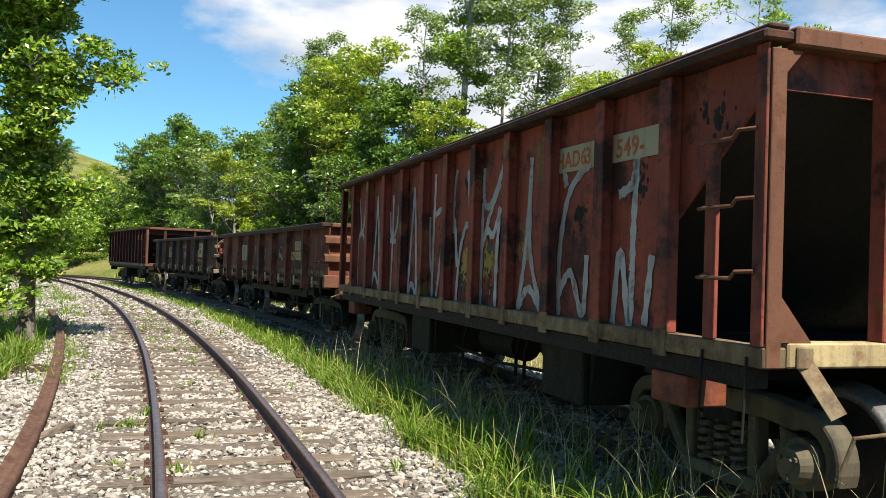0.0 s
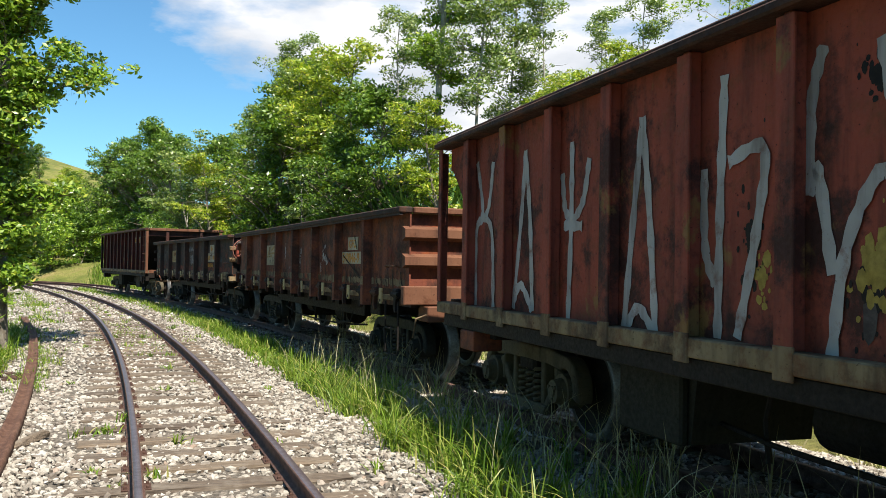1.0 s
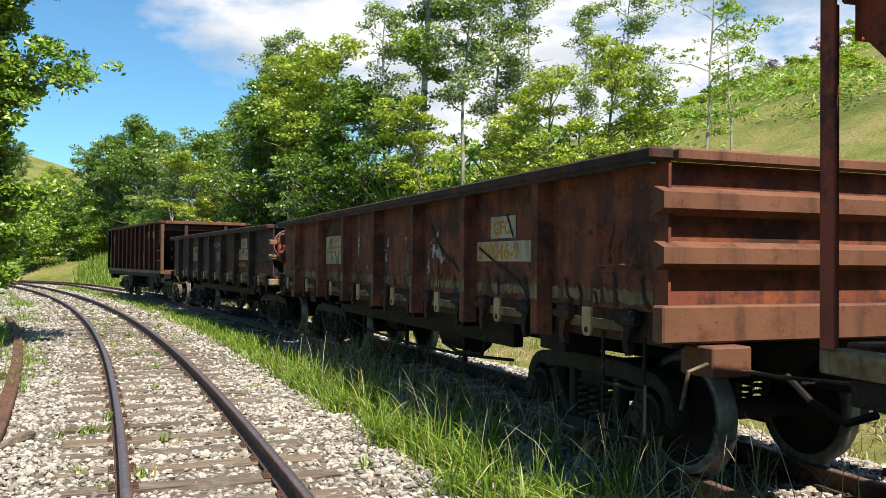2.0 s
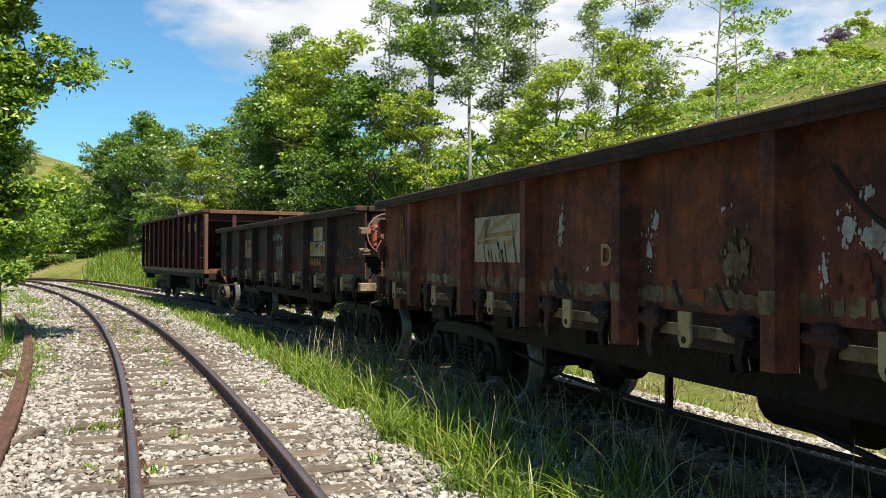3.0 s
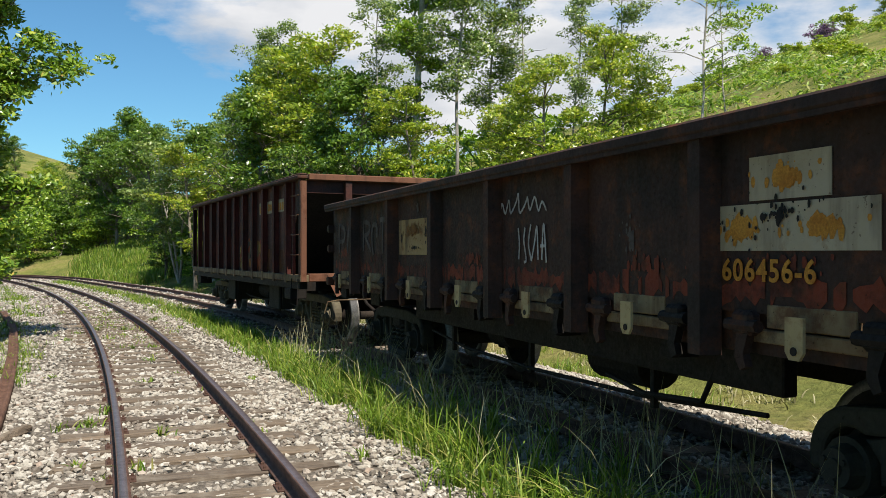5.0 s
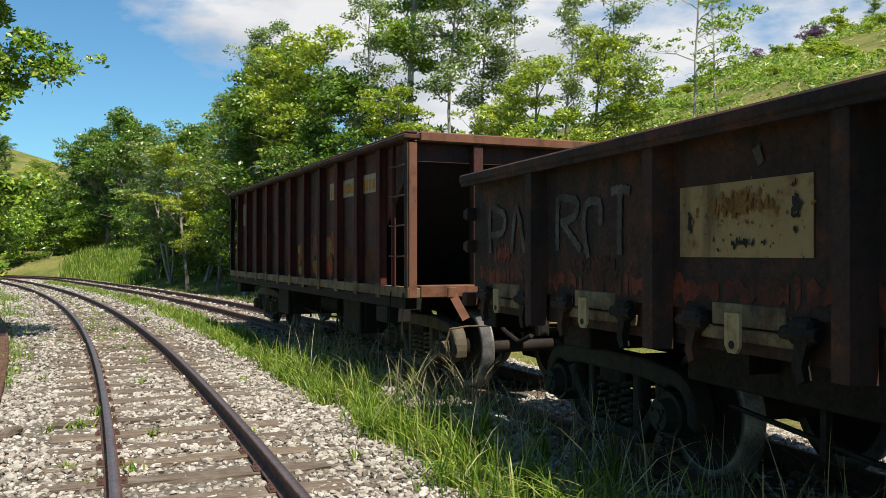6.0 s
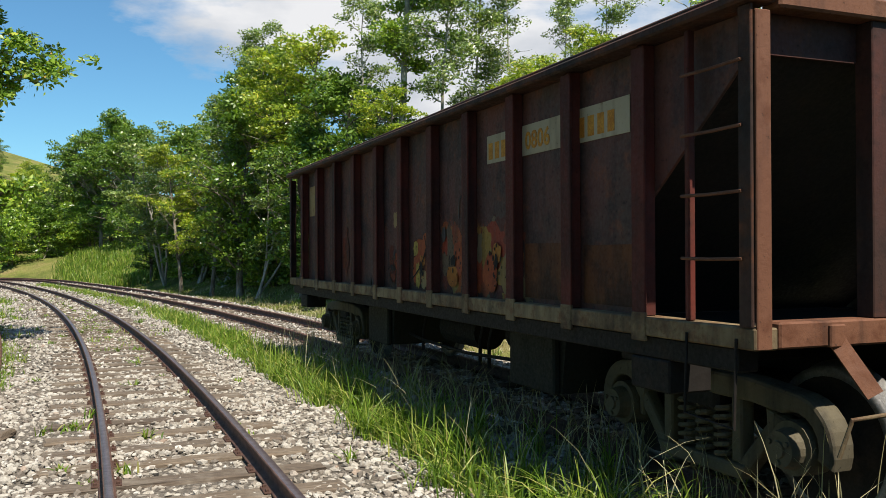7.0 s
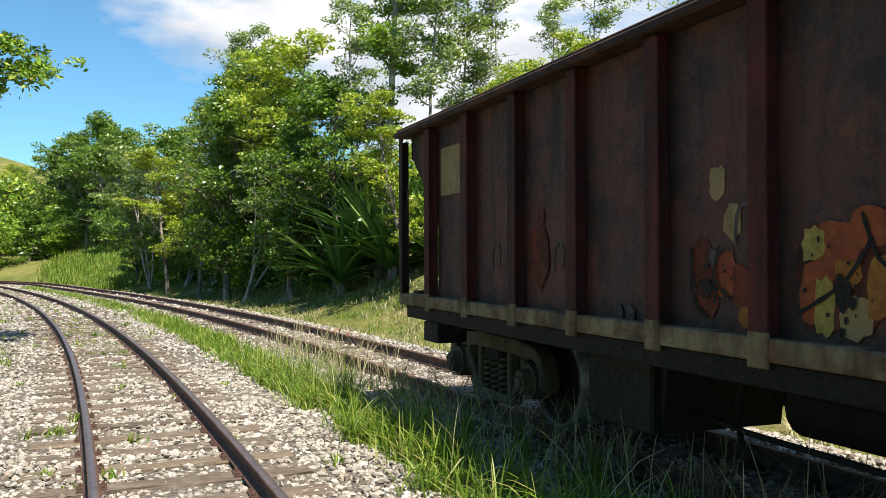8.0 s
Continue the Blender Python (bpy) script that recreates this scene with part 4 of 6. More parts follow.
    # side ladders by the near end, and by the far end on the other side
    for e, s in ((-1, 1), (1, -1)):
        lad = None
        bm = bmesh.new()
        y0, y1 = sorted((s * (W - 0.06), s * (W - 0.015)))
        x0, x1 = sorted((e * 4.52, e * (4.60 if marks == "red" else 4.555)))
        box(bm, x0, x1, y0, y1, B + 0.107, stile_top, 0.006)
        lad = part("ladder_stile", bm, post_paint, w)
        for z in rungs:
            bm = bmesh.new()
            if marks != "red":
                tube(bm, [(e * 4.53, s * (W + 0.01), z), (e * 4.75, s * (W + 0.012), z - 0.004), (e * 4.98, s * (W + 0.01), z)], 0.009, 7)
                part("rung", bm, M_RUSTY, lad, "round steel rung")
                continue
            tube(bm, [(e * 4.56, s * (W - 0.01), z + 0.02), (e * 4.56, s * (W + 0.05), z), (e * 4.62, s * (W + 0.065), z), (e * 4.86, s * (W + 0.065), z), (e * 4.89, s * (W + 0.06), z + 0.035), (e * 4.97, s * (W + 0.01), z + 0.04)], 0.011, 7)
            part("rung", bm, M_RUSTY, lad, "bent round steel rung")
        bm = bmesh.new()
        tube(bm, [(e * 4.56, s * (W + 0.005), B + 0.05), (e * 4.56, s * (W + 0.02), B - 0.36), (e * 4.93, s * (W + 0.02), B - 0.38), (e * 4.93, s * (W + 0.005), B + 0.05)], 0.008, 7)
        part("step", bm, M_IRON, w, "round bar stirrup step")
    # brake lever plate on the end that faces back along the train
    bm = bmesh.new()
    sy = 1.20 if marks == "red" else 0.95
    beam(bm, (-L + 0.02, sy, B + 0.06), (-L - 0.14, sy - 0.10, 0.77), 0.085, 0.014, up=(1, 0, 0.6))
    box(bm, -L - 0.02, -L + 0.02, sy - 0.05, sy + 0.05, B + 0.0, B + 0.11, 0.006)
    part("end_strut", bm, M_CREAM_DIRTY if marks == "red" else M_RUSTY, w, "sloping flat steel strut")
    bm = bmesh.new()
    tube(bm, [(-L - 0.16, 1.10, 0.50), (-L - 0.20, 1.06, 0.68), (-L - 0.28, 0.92, 0.71), (-L - 0.36, 0.30, 0.72), (-L - 0.42, -0.50, 0.72)], 0.011, 8)
    part("uncoupling_rod", bm, M_CREAM_DIRTY, w, "uncoupling rod")
    # underframe, its iron coloured near black for the shade beneath
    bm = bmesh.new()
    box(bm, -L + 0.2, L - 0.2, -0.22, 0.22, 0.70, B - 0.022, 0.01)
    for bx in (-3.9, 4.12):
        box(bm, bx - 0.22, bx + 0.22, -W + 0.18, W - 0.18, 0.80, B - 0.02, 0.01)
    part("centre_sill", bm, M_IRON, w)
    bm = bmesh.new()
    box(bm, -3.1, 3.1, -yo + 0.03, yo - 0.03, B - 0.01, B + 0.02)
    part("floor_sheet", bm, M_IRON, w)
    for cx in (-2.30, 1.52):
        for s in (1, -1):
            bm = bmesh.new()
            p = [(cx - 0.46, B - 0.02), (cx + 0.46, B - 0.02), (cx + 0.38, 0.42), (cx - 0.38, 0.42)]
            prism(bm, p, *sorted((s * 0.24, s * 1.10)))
            ch = part("hopper_chute", bm, M_GREEN_IRON, w, "grimy grey-green discharge chute in a shade-darkened colour")
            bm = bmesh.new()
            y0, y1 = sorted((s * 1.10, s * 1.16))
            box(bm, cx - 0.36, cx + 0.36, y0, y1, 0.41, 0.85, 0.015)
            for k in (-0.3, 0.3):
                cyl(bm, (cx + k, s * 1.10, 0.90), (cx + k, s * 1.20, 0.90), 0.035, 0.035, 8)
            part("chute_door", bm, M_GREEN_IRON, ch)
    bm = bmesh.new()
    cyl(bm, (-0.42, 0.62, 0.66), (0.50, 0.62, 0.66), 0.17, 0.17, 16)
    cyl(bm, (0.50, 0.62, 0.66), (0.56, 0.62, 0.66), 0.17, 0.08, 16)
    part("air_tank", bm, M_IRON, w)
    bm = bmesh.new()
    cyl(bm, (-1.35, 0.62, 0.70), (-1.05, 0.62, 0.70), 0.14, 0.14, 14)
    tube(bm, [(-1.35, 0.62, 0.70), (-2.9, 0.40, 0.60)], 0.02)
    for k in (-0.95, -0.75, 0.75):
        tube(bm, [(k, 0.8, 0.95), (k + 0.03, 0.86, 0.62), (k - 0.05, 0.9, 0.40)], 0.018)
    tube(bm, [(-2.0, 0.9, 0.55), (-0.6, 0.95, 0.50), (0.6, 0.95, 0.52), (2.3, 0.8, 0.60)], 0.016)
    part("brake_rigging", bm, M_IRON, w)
    for bx in (-3.90, 4.12):
        bogie(w, bx, True)
    return w


def letters_on_red(w):
    """Tall pale spray letters, one to a bay, on the side sheet."""
    y = HOPPER_W - 0.096
    z0, zh = 1.10, 1.30
    strokes = {
        0: [[(0.0, 1.0), (0.20, 0.64), (0.0, 0.52), (0.0, 0.0)], [(0.52, 0.97), (0.38, 0.66), (0.02, 0.56)], [(0.14, 0.62), (0.50, 0.51), (0.58, 0.0)]],
        1: [[(0.0, 0.01), (0.18, 0.55), (0.28, 0.98)], [(0.28, 0.98), (0.42, 0.55), (0.50, 0.01)], [(0.02, 0.05), (0.21, 0.16), (0.50, 0.01)]],
        2: [[(0.0, 0.79), (0.06, 0.60), (0.21, 0.51)], [(0.56, 0.84), (0.44, 0.62), (0.21, 0.51)], [(0.21, 0.95), (0.21, 0.51), (0.16, -0.04)], [(0.06, 0.5), (0.44, 0.49)]],
        3: [[(0.04, -0.03), (0.20, 0.58), (0.31, 0.97)], [(0.31, 0.97), (0.42, 0.58), (0.54, -0.03)], [(0.07, -0.03), (0.28, 0.09), (0.54, -0.03)]],
        4: [[(0.0, 0.68), (0.02, 0.36), (0.16, 0.21)], [(0.25, 1.04), (0.21, 0.55), (0.19, 0.0)], [(0.31, 0.69), (0.71, 0.72), (0.63, 0.40), (0.43, 0.01)]],
        5: [[(0.10, 1.03), (0.0, 0.85), (-0.02, 0.53)], [(-0.02, 0.53), (0.06, 0.61), (0.19, 0.26)], [(0.57, 1.0), (0.67, 0.74), (0.74, 0.52)], [(0.74, 0.52), (0.56, 0.58), (0.31, 0.35), (0.19, -0.03)]],
        6: [[(0.03, 0.98), (0.02, 0.80), (0.13, 0.70), (0.36, 0.74), (0.69, 0.96)], [(0.61, 0.85), (0.27, 0.64), (0.03, 0.42)], [(0.02, 0.73), (0.01, 0.35), (0.01, -0.03)], [(0.07, 0.45), (0.23, 0.53), (0.41, 0.49), (0.64, 0.68)], [(0.64, 0.68), (0.56, 0.38), (0.54, -0.03)]],
        7: [[(0.39, 0.97), (0.27, 0.39), (0.07, 0.0)], [(0.39, 0.97), (0.40, 0.39), (0.76, 0.0)], [(0.11, 0.01), (0.39, 0.14), (0.71, 0.02)]],
        8: [[(0.06, 0.86), (0.13, 0.75)], [(0.72, 0.87), (0.23, 0.72), (0.02, 0.39), (0.02, 0.0)], [(0.02, 0.12), (0.29, 0.25), (0.58, 0.02), (0.65, 0.35)]],
        9: [[(0.09, 0.66), (0.34, 0.71), (0.41, 0.83), (0.38, 0.52), (0.37, 0.27)], [(0.03, 0.0), (0.15, 0.37), (0.34, 0.0), (0.38, 0.27)], [(0.62, 0.01), (0.72, 0.35)]],
    }
    for k, lines in strokes.items():
        a, b = HOPPER_POSTS[k] - 0.06, HOPPER_POSTS[k + 1] + 0.06
        bm = bmesh.new()
        for ln, line in enumerate(lines):
            ribbon(bm, curve_pts([(a + (b - a) * u, z0 + zh * v) for u, v in line]), 0.068, y + 0.002 * ln)
        part("spray_letter", bm, M_SPRAY, w, "grey-white spray paint letter")
    for x, z, rx, rz, n, mat, seed in ((-0.50, 1.45, 0.15, 0.22, 60, M_GRAF_YELLOW, 1), (-1.10, 1.50, 0.16, 0.20, 60, M_GRAF_YELLOW, 2), (-1.12, 1.56, 0.14, 0.14, 18, M_GRAF_TEAL, 3), (0.20, 1.42, 0.10, 0.15, 26, M_GRAF_YELLOW, 4), (-1.95, 1.62, 0.10, 0.20, 24, M_GRAF_YELLOW, 5), (-2.9, 1.85, 0.16, 0.20, 40, M_BLACKPAINT, 6), (-0.5, 2.25, 0.14, 0.14, 50, M_BLACKPAINT, 7), (-0.48, 1.32, 0.2, 0.3, 40, M_BLACKPAINT, 8), (-1.12, 1.45, 0.2, 0.3, 46, M_BLACKPAINT, 9), (0.3, 1.6, 0.16, 0.4, 40, M_BLACKPAINT, 10), (-3.7, 2.0, 0.3, 0.4, 40, M_BLACKPAINT, 12), (-4.5, 2.3, 0.25, 0.2, 36, M_BLACKPAINT, 13)):
        flakes(w, "old_paint_patch", x, z, rx, rz, y - 0.0035, n, 0.036 if mat is not M_BLACKPAINT else 0.02, mat, "flaking old paint", seed)
    bm = bmesh.new()
    blob(bm, -0.46, 1.25, 0.04, 0.09, y - 0.001, random.Random(3), 9, 0.8)
    part("pale_patch", bm, M_SPRAY_DIM, w, "grey paint patch")


def letters_on_maroon(w):
    """Faded many-coloured graffiti low on the side sheet."""
    y = HOPPER_W - 0.096
    rng = random.Random(21)
    bm = bmesh.new()
    box(bm, -3.27, -2.58, y - 0.001, y + 0.001, 1.13, 1.52)
    box(bm, -4.07, -3.39, y - 0.001, y + 0.001, 1.13, 1.50)
    part("graffiti_patch", bm, M_GRAF_DULL, w, "dull orange painted panel")
    for x, z in ((3.0, 1.35), (2.75, 1.42), (2.0, 1.34), (-1.35, 1.75), (0.2, 1.5)):
        bm = bmesh.new()
        ribbon(bm, curve_pts([(x, z), (x - 0.02, z + 0.16), (x - 0.12, z + 0.18), (x - 0.13, z + 0.02)]), 0.02, y + 0.003)
        part("chalk_mark", bm, M_SPRAY_DIM, w)
    shapes = (
        (0.33, 1.80, 0.060, 0.085, M_PLATE_OLD, 0.7), (0.22, 1.61, 0.070, 0.085, M_PLATE_OLD, 0.2),
        (0.44, 1.42, 0.085, 0.13, M_LOWER_RED, 0.2), (0.27, 1.36, 0.09, 0.12, M_GRAF_RED, 0.1), (0.16, 1.30, 0.07, 0.11, M_LOWER_RED, 0.3), (0.13, 1.17, 0.045, 0.05, M_GRAF_ORANGE, 0.4), (0.36, 1.44, 0.03, 0.05, M_SPRAY_DIM, 0.0), (0.42, 1.22, 0.10, 0.07, M_LOWER_RED, 0.2),
        (-0.44, 1.36, 0.24, 0.23, M_LOWER_RED, 0.5), (-0.42, 1.47, 0.12, 0.13, M_GRAF_RED, 0.3), (-0.31, 1.30, 0.10, 0.14, M_GRAF_RED, 0.3), (-0.29, 1.50, 0.065, 0.075, M_GRAF_YELLOW, 0.6), (-0.35, 1.24, 0.055, 0.13, M_GRAF_YELLOW, 0.3), (-0.51, 1.21, 0.09, 0.10, M_PLATE_OLD, 0.3), (-0.62, 1.33, 0.06, 0.13, M_GRAF_ORANGE, 0.4), (-0.58, 1.56, 0.10, 0.08, M_GRAF_RED, 0.3), (-0.48, 1.38, 0.07, 0.06, M_GRAF_ORANGE, 0.3),
        (2.17, 1.72, 0.05, 0.06, M_LOWER_RED, 0.1), (2.20, 1.45, 0.16, 0.22, M_LOWER_RED, 0.2), (-1.02, 1.62, 0.05, 0.07, M_SPRAY_DIM, 0.2), (-1.35, 1.42, 0.10, 0.15, M_GRAF_RED, 0.2), (-1.22, 1.25, 0.12, 0.10, M_GRAF_ORANGE, 0.2), (-2.0, 1.30, 0.14, 0.16, M_GRAF_RED, 0.2), (-2.12, 1.45, 0.08, 0.08, M_GRAF_ORANGE, 0.2), (1.08, 1.13, 0.045, 0.04, M_SPRAY_DIM, 0.6), (1.20, 1.13, 0.045, 0.045, M_SPRAY_DIM, 0.6))
    for k, (x, z, a, b, mat, square) in enumerate(shapes):
        bm = bmesh.new()
        blob(bm, x, z, a, b, y + 0.0004 * k, rng, 15, square)
        part("graffiti_patch", bm, mat, w, "faded graffiti paint patch")
    strokes(w, "spray_outline", ([(-0.20, 1.20), (-0.45, 1.34), (-0.60, 1.52)], [(-0.55, 1.62), (-0.62, 1.45), (-0.70, 1.40)], [(0.52, 1.50), (0.50, 1.25), (0.40, 1.15)], [(0.30, 1.50), (0.34, 1.35), (0.22, 1.24)]), 0.018, y + 0.012, M_BLACKPAINT, "black spray outline")
    for x, z, rx, rz, n, seed in ((0.40, 1.30, 0.20, 0.20, 40, 31), (-0.45, 1.30, 0.24, 0.24, 40, 32), (-1.25, 1.40, 0.22, 0.25, 40, 33), (-2.1, 1.38, 0.22, 0.25, 40, 34)):
        flakes(w, "bare_patch", x, z, rx, rz, y + 0.013, n, 0.016, M_BLACKPAINT, "dark flaked spots", seed)


GONDOLA_POSTS = (4.27, 2.68, 1.27, -0.10, -1.46, -2.80, -4.17)


def gondola(label, paint, dark_paint, style):
    w = thing("gondola_wagon", label, "railway wagon", "train wagons")
    L, W, T = GONDOLA_L / 2, GONDOLA_W, GONDOLA_TOP
    yo = W - 0.11
    rag = random.Random(style)
    for s in (1, -1):
        bm = bmesh.new()
        box(bm, -L, L, *sorted((s * (yo - 0.02), s * yo)), 1.16, T - 0.07)
        part("side_sheet", bm, paint, w)
        bm = bmesh.new()
        box(bm, -L, L, *sorted((s * (yo - 0.10), s * (yo - 0.03))), 0.96, 1.158)
        part("lower_side", bm, dark_paint, w)
        bm = bmesh.new()
        y0, y1 = sorted((s * (W - 0.14), s * (W + 0.03)))
        box(bm, -L - 0.02, L + 0.02, y0, y1, T - 0.075, T, 0.014)
        box(bm, -L, L, *sorted((s * (W - 0.02), s * (W + 0.02))), T - 0.10, T - 0.074)
        part("top_rail", bm, dark_paint, w)
        for px in GONDOLA_POSTS:
            bm = bmesh.new()
            y0, y1 = s * (yo + 0.001), s * W
            vs = [bm.verts.new((px + a, b, z)) for z in (0.93, T - 0.076) for a, b in ((-0.085, y0), (-0.05, y1), (0.05, y1), (0.085, y0))]
            for k in range(4):
                bm.faces.new((vs[k], vs[(k + 1) % 4], vs[4 + (k + 1) % 4], vs[4 + k]))
            bm.faces.new(vs[:4])
            bm.faces.new(vs[4:][::-1])
            bmesh.ops.recalc_face_normals(bm, faces=bm.faces)
            post = part("side_post", bm, paint, w)
            if style == "brown":
                bm = bmesh.new()
                box(bm, px - 0.055, px + 0.055, *sorted((s * (W + 0.001), s * (W + 0.004))), 1.19, 1.30)
                part("band", bm, M_CREAM_DIRTY, post, "cream band painted over the post")
        ends = (L - 0.05,) + GONDOLA_POSTS + (-L + 0.05,)
        for k in range(len(ends) - 1):
            a, b = ends[k] - 0.09, ends[k + 1] + 0.09
            mid = (a + b) / 2
            if style == "brown":
                bm = bmesh.new()
                ragged(bm, b, a, 1.185, 1.30, s * (yo + 0.003), rag, 40, 0.32, 0.06)
                part("cream_band", bm, M_CREAM_DIRTY, w, "worn cream band along the side")
            else:
                bm = bmesh.new()
                ragged(bm, b, a, 1.17, 1.36, s * (yo + 0.003), rag, 34, 0.42, 0.14)
                part("red_band", bm, M_LOWER_RED, w, "worn red band along the side")
            # drop-door gear: cream rail, tab plate with an eye, two latches
            bm = bmesh.new()
            box(bm, b + 0.22, a - 0.22, *sorted((s * (yo - 0.03), s * (yo + 0.0))), 1.02, 1.085, 0.006)
            door = part("door_rail", bm, M_CREAM_DIRTY, w, "strip with remains of cream paint")
            if style == "dark":
                bm = bmesh.new()
                box(bm, mid - 0.27, mid + 0.27, *sorted((s * (yo - 0.028), s * (yo + 0.006))), 1.095, 1.205, 0.005)
                part("cream_panel", bm, M_CREAM_DIRTY, door, "patch of cream paint over the tab")
            bm = bmesh.new()
            yy = s * (W - 0.035)
            pts = [(mid - 0.055, 1.165), (mid + 0.055, 1.165), (mid + 0.055, 1.01), (mid + 0.03, 0.975), (mid - 0.03, 0.975), (mid - 0.055, 1.01)]
            prism(bm, pts, *sorted((yy, yy + s * 0.016)))
            tab = part("tab_plate", bm, M_CREAM, door, "cream painted tab plate with an eye")
            bm = bmesh.new()
            cyl(bm, (mid, yy + s * 0.010, 1.015), (mid, yy + s * 0.020, 1.015), 0.02, 0.02, 10)
            part("eye", bm, M_BLACKPAINT, door)
            for kx in (-0.40, 0.40):
                bm = bmesh.new()
                x = mid + kx
                box(bm, x - 0.075, x + 0.075, *sorted((s * (yo - 0.02), s * (yo + 0.055))), 1.05, 1.17, 0.02)
                cyl(bm, (x - 0.11, s * (yo + 0.035), 1.10), (x + 0.11, s * (yo + 0.035), 1.10), 0.032, 0.032, 8)
                prism(bm, [(x - 0.045, 1.06), (x + 0.035, 1.06), (x + 0.05, 0.94), (x + 0.01, 0.88), (x - 0.03, 0.90), (x - 0.01, 0.96)], *sorted((s * (yo + 0.0), s * (yo + 0.045))))
                part("latch", bm, M_IRON if kx < 0 else dark_paint, w, "rusty drop-door latch hook")
    for e in (-1, 1):
        bm = bmesh.new()
        box(bm, *sorted((e * (L - 0.06), e * (L - 0.035))), -yo + 0.021, yo - 0.021, 1.02, T - 0.078)
        # dark wagon: shade in the wagon gap is painted in as a near-black sheet
        part("end_sheet", bm, paint if style == "brown" else M_IRON, w)
        ribs = (1.82, 1.50) if style == "brown" else (1.79, 1.51)
        for z in ribs:
            bm = bmesh.new()
            y0 = -W + 0.03
            x0, x1 = e * (L - 0.034), e * (L + 0.07)
            hr = 0.085 if style == "brown" else 0.055
            pr = [(x0, z + hr), (x1, z + hr * 0.55), (x1, z - hr * 0.55), (x0, z - hr)]
            prism(bm, pr, y0, W - 0.03)
            # dark wagon's near ribs are cream to stand in for sunlit ledges
            part("end_rib", bm, M_RUSTY if e < 0 and style == "brown" else (M_CREAM_DIRTY if e < 0 else paint), w, "horizontal pressed rib of the wagon end")
        bm = bmesh.new()
        box(bm, *sorted((e * (L - 0.034), e * (L + 0.06))), -W + 0.145, W - 0.145, T - 0.078, T - 0.003, 0.012)
        part("end_top_rail", bm, M_RUSTY if style == "brown" else dark_paint, w)
        bm = bmesh.new()
        box(bm, *sorted((e * (L - 0.034), e * (L + 0.08))), -W + 0.02, W - 0.02, 0.99, 1.21 if style == "brown" else 1.105, 0.012)
        part("end_sill", bm, (M_RUSTY if style == "brown" else M_CREAM_DIRTY) if e < 0 else dark_paint, w, "end sill with faded paint")
        for s in (1, -1):
            bm = bmesh.new()
            box(bm, *sorted((e * (L - 0.1), e * (L + 0.20))), s * 1.0 - 0.14, s * 1.0 + 0.14, 0.80, 0.978, 0.01)
            part("end_bracket", bm, M_RUSTY if style == "brown" else M_IRON, w)
        coupler(w, e * (L - 0.15), e)
        bm = bmesh.new()
        s = 1 if e < 0 else -1
        x0, x1, yy = e * (L - 0.10), e * (L - 0.55), s * (W - 0.02)
        tube(bm, [(x0, yy, 1.02), (x0, yy, 0.40), (x1, yy, 0.40), (x1, yy, 1.02)], 0.012, 7)
        tube(bm, [(x0, yy, 0.70), (x1, yy, 0.70)], 0.011, 7)
        part("step", bm, M_IRON, w, "round bar stirrup step")
        bm = bmesh.new()
        tube(bm, [(e * (L + 0.10), s * 1.28, 0.62), (e * (L + 0.14), s * 1.26, 0.84), (e * (L + 0.16), s * 1.15, 0.88), (e * (L + 0.22), s * 0.70, 0.80), (e * (L + 0.34), s * 0.12, 0.74)], 0.012, 8)
        part("uncoupling_rod", bm, M_CREAM_DIRTY if e < 0 else M_IRON, w, "bent uncoupling rod")
        bm = bmesh.new()
        tube(bm, [(e * (L - 0.25), s * (W - 0.09), 1.42), (e * (L - 0.25), s * (W - 0.04), 1.44), (e * (L - 0.65), s * (W - 0.04), 1.44), (e * (L - 0.65), s * (W - 0.09), 1.42)], 0.011, 7)
        part("grab_iron", bm, M_RUSTY, w, "grab iron")
    # floor and underframe: under-wagon shade is put into the iron's near-black colour
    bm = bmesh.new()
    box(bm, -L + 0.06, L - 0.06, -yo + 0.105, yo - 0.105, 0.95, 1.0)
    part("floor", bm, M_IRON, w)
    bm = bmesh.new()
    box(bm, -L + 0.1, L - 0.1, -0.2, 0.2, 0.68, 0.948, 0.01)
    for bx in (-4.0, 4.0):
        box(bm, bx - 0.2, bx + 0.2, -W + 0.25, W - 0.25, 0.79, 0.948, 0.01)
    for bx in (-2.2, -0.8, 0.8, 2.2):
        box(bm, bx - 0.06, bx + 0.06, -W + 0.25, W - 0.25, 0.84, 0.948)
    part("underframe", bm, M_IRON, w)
    # girders added to hide part of the sunlit ground beyond
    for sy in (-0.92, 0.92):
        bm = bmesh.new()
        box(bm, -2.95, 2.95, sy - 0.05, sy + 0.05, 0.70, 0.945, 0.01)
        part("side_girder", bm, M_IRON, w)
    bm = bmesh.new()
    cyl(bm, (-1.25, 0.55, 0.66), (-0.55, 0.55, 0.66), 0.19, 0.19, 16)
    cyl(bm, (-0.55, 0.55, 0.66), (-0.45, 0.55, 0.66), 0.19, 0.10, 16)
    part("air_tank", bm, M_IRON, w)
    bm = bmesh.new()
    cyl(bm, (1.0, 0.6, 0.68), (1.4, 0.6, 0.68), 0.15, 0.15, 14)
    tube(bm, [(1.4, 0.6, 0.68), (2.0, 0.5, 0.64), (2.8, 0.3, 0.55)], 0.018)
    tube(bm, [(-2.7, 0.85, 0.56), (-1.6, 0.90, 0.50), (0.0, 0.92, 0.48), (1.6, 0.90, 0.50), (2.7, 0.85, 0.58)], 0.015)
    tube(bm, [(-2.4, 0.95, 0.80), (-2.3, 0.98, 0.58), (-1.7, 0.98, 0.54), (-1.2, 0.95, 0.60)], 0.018)
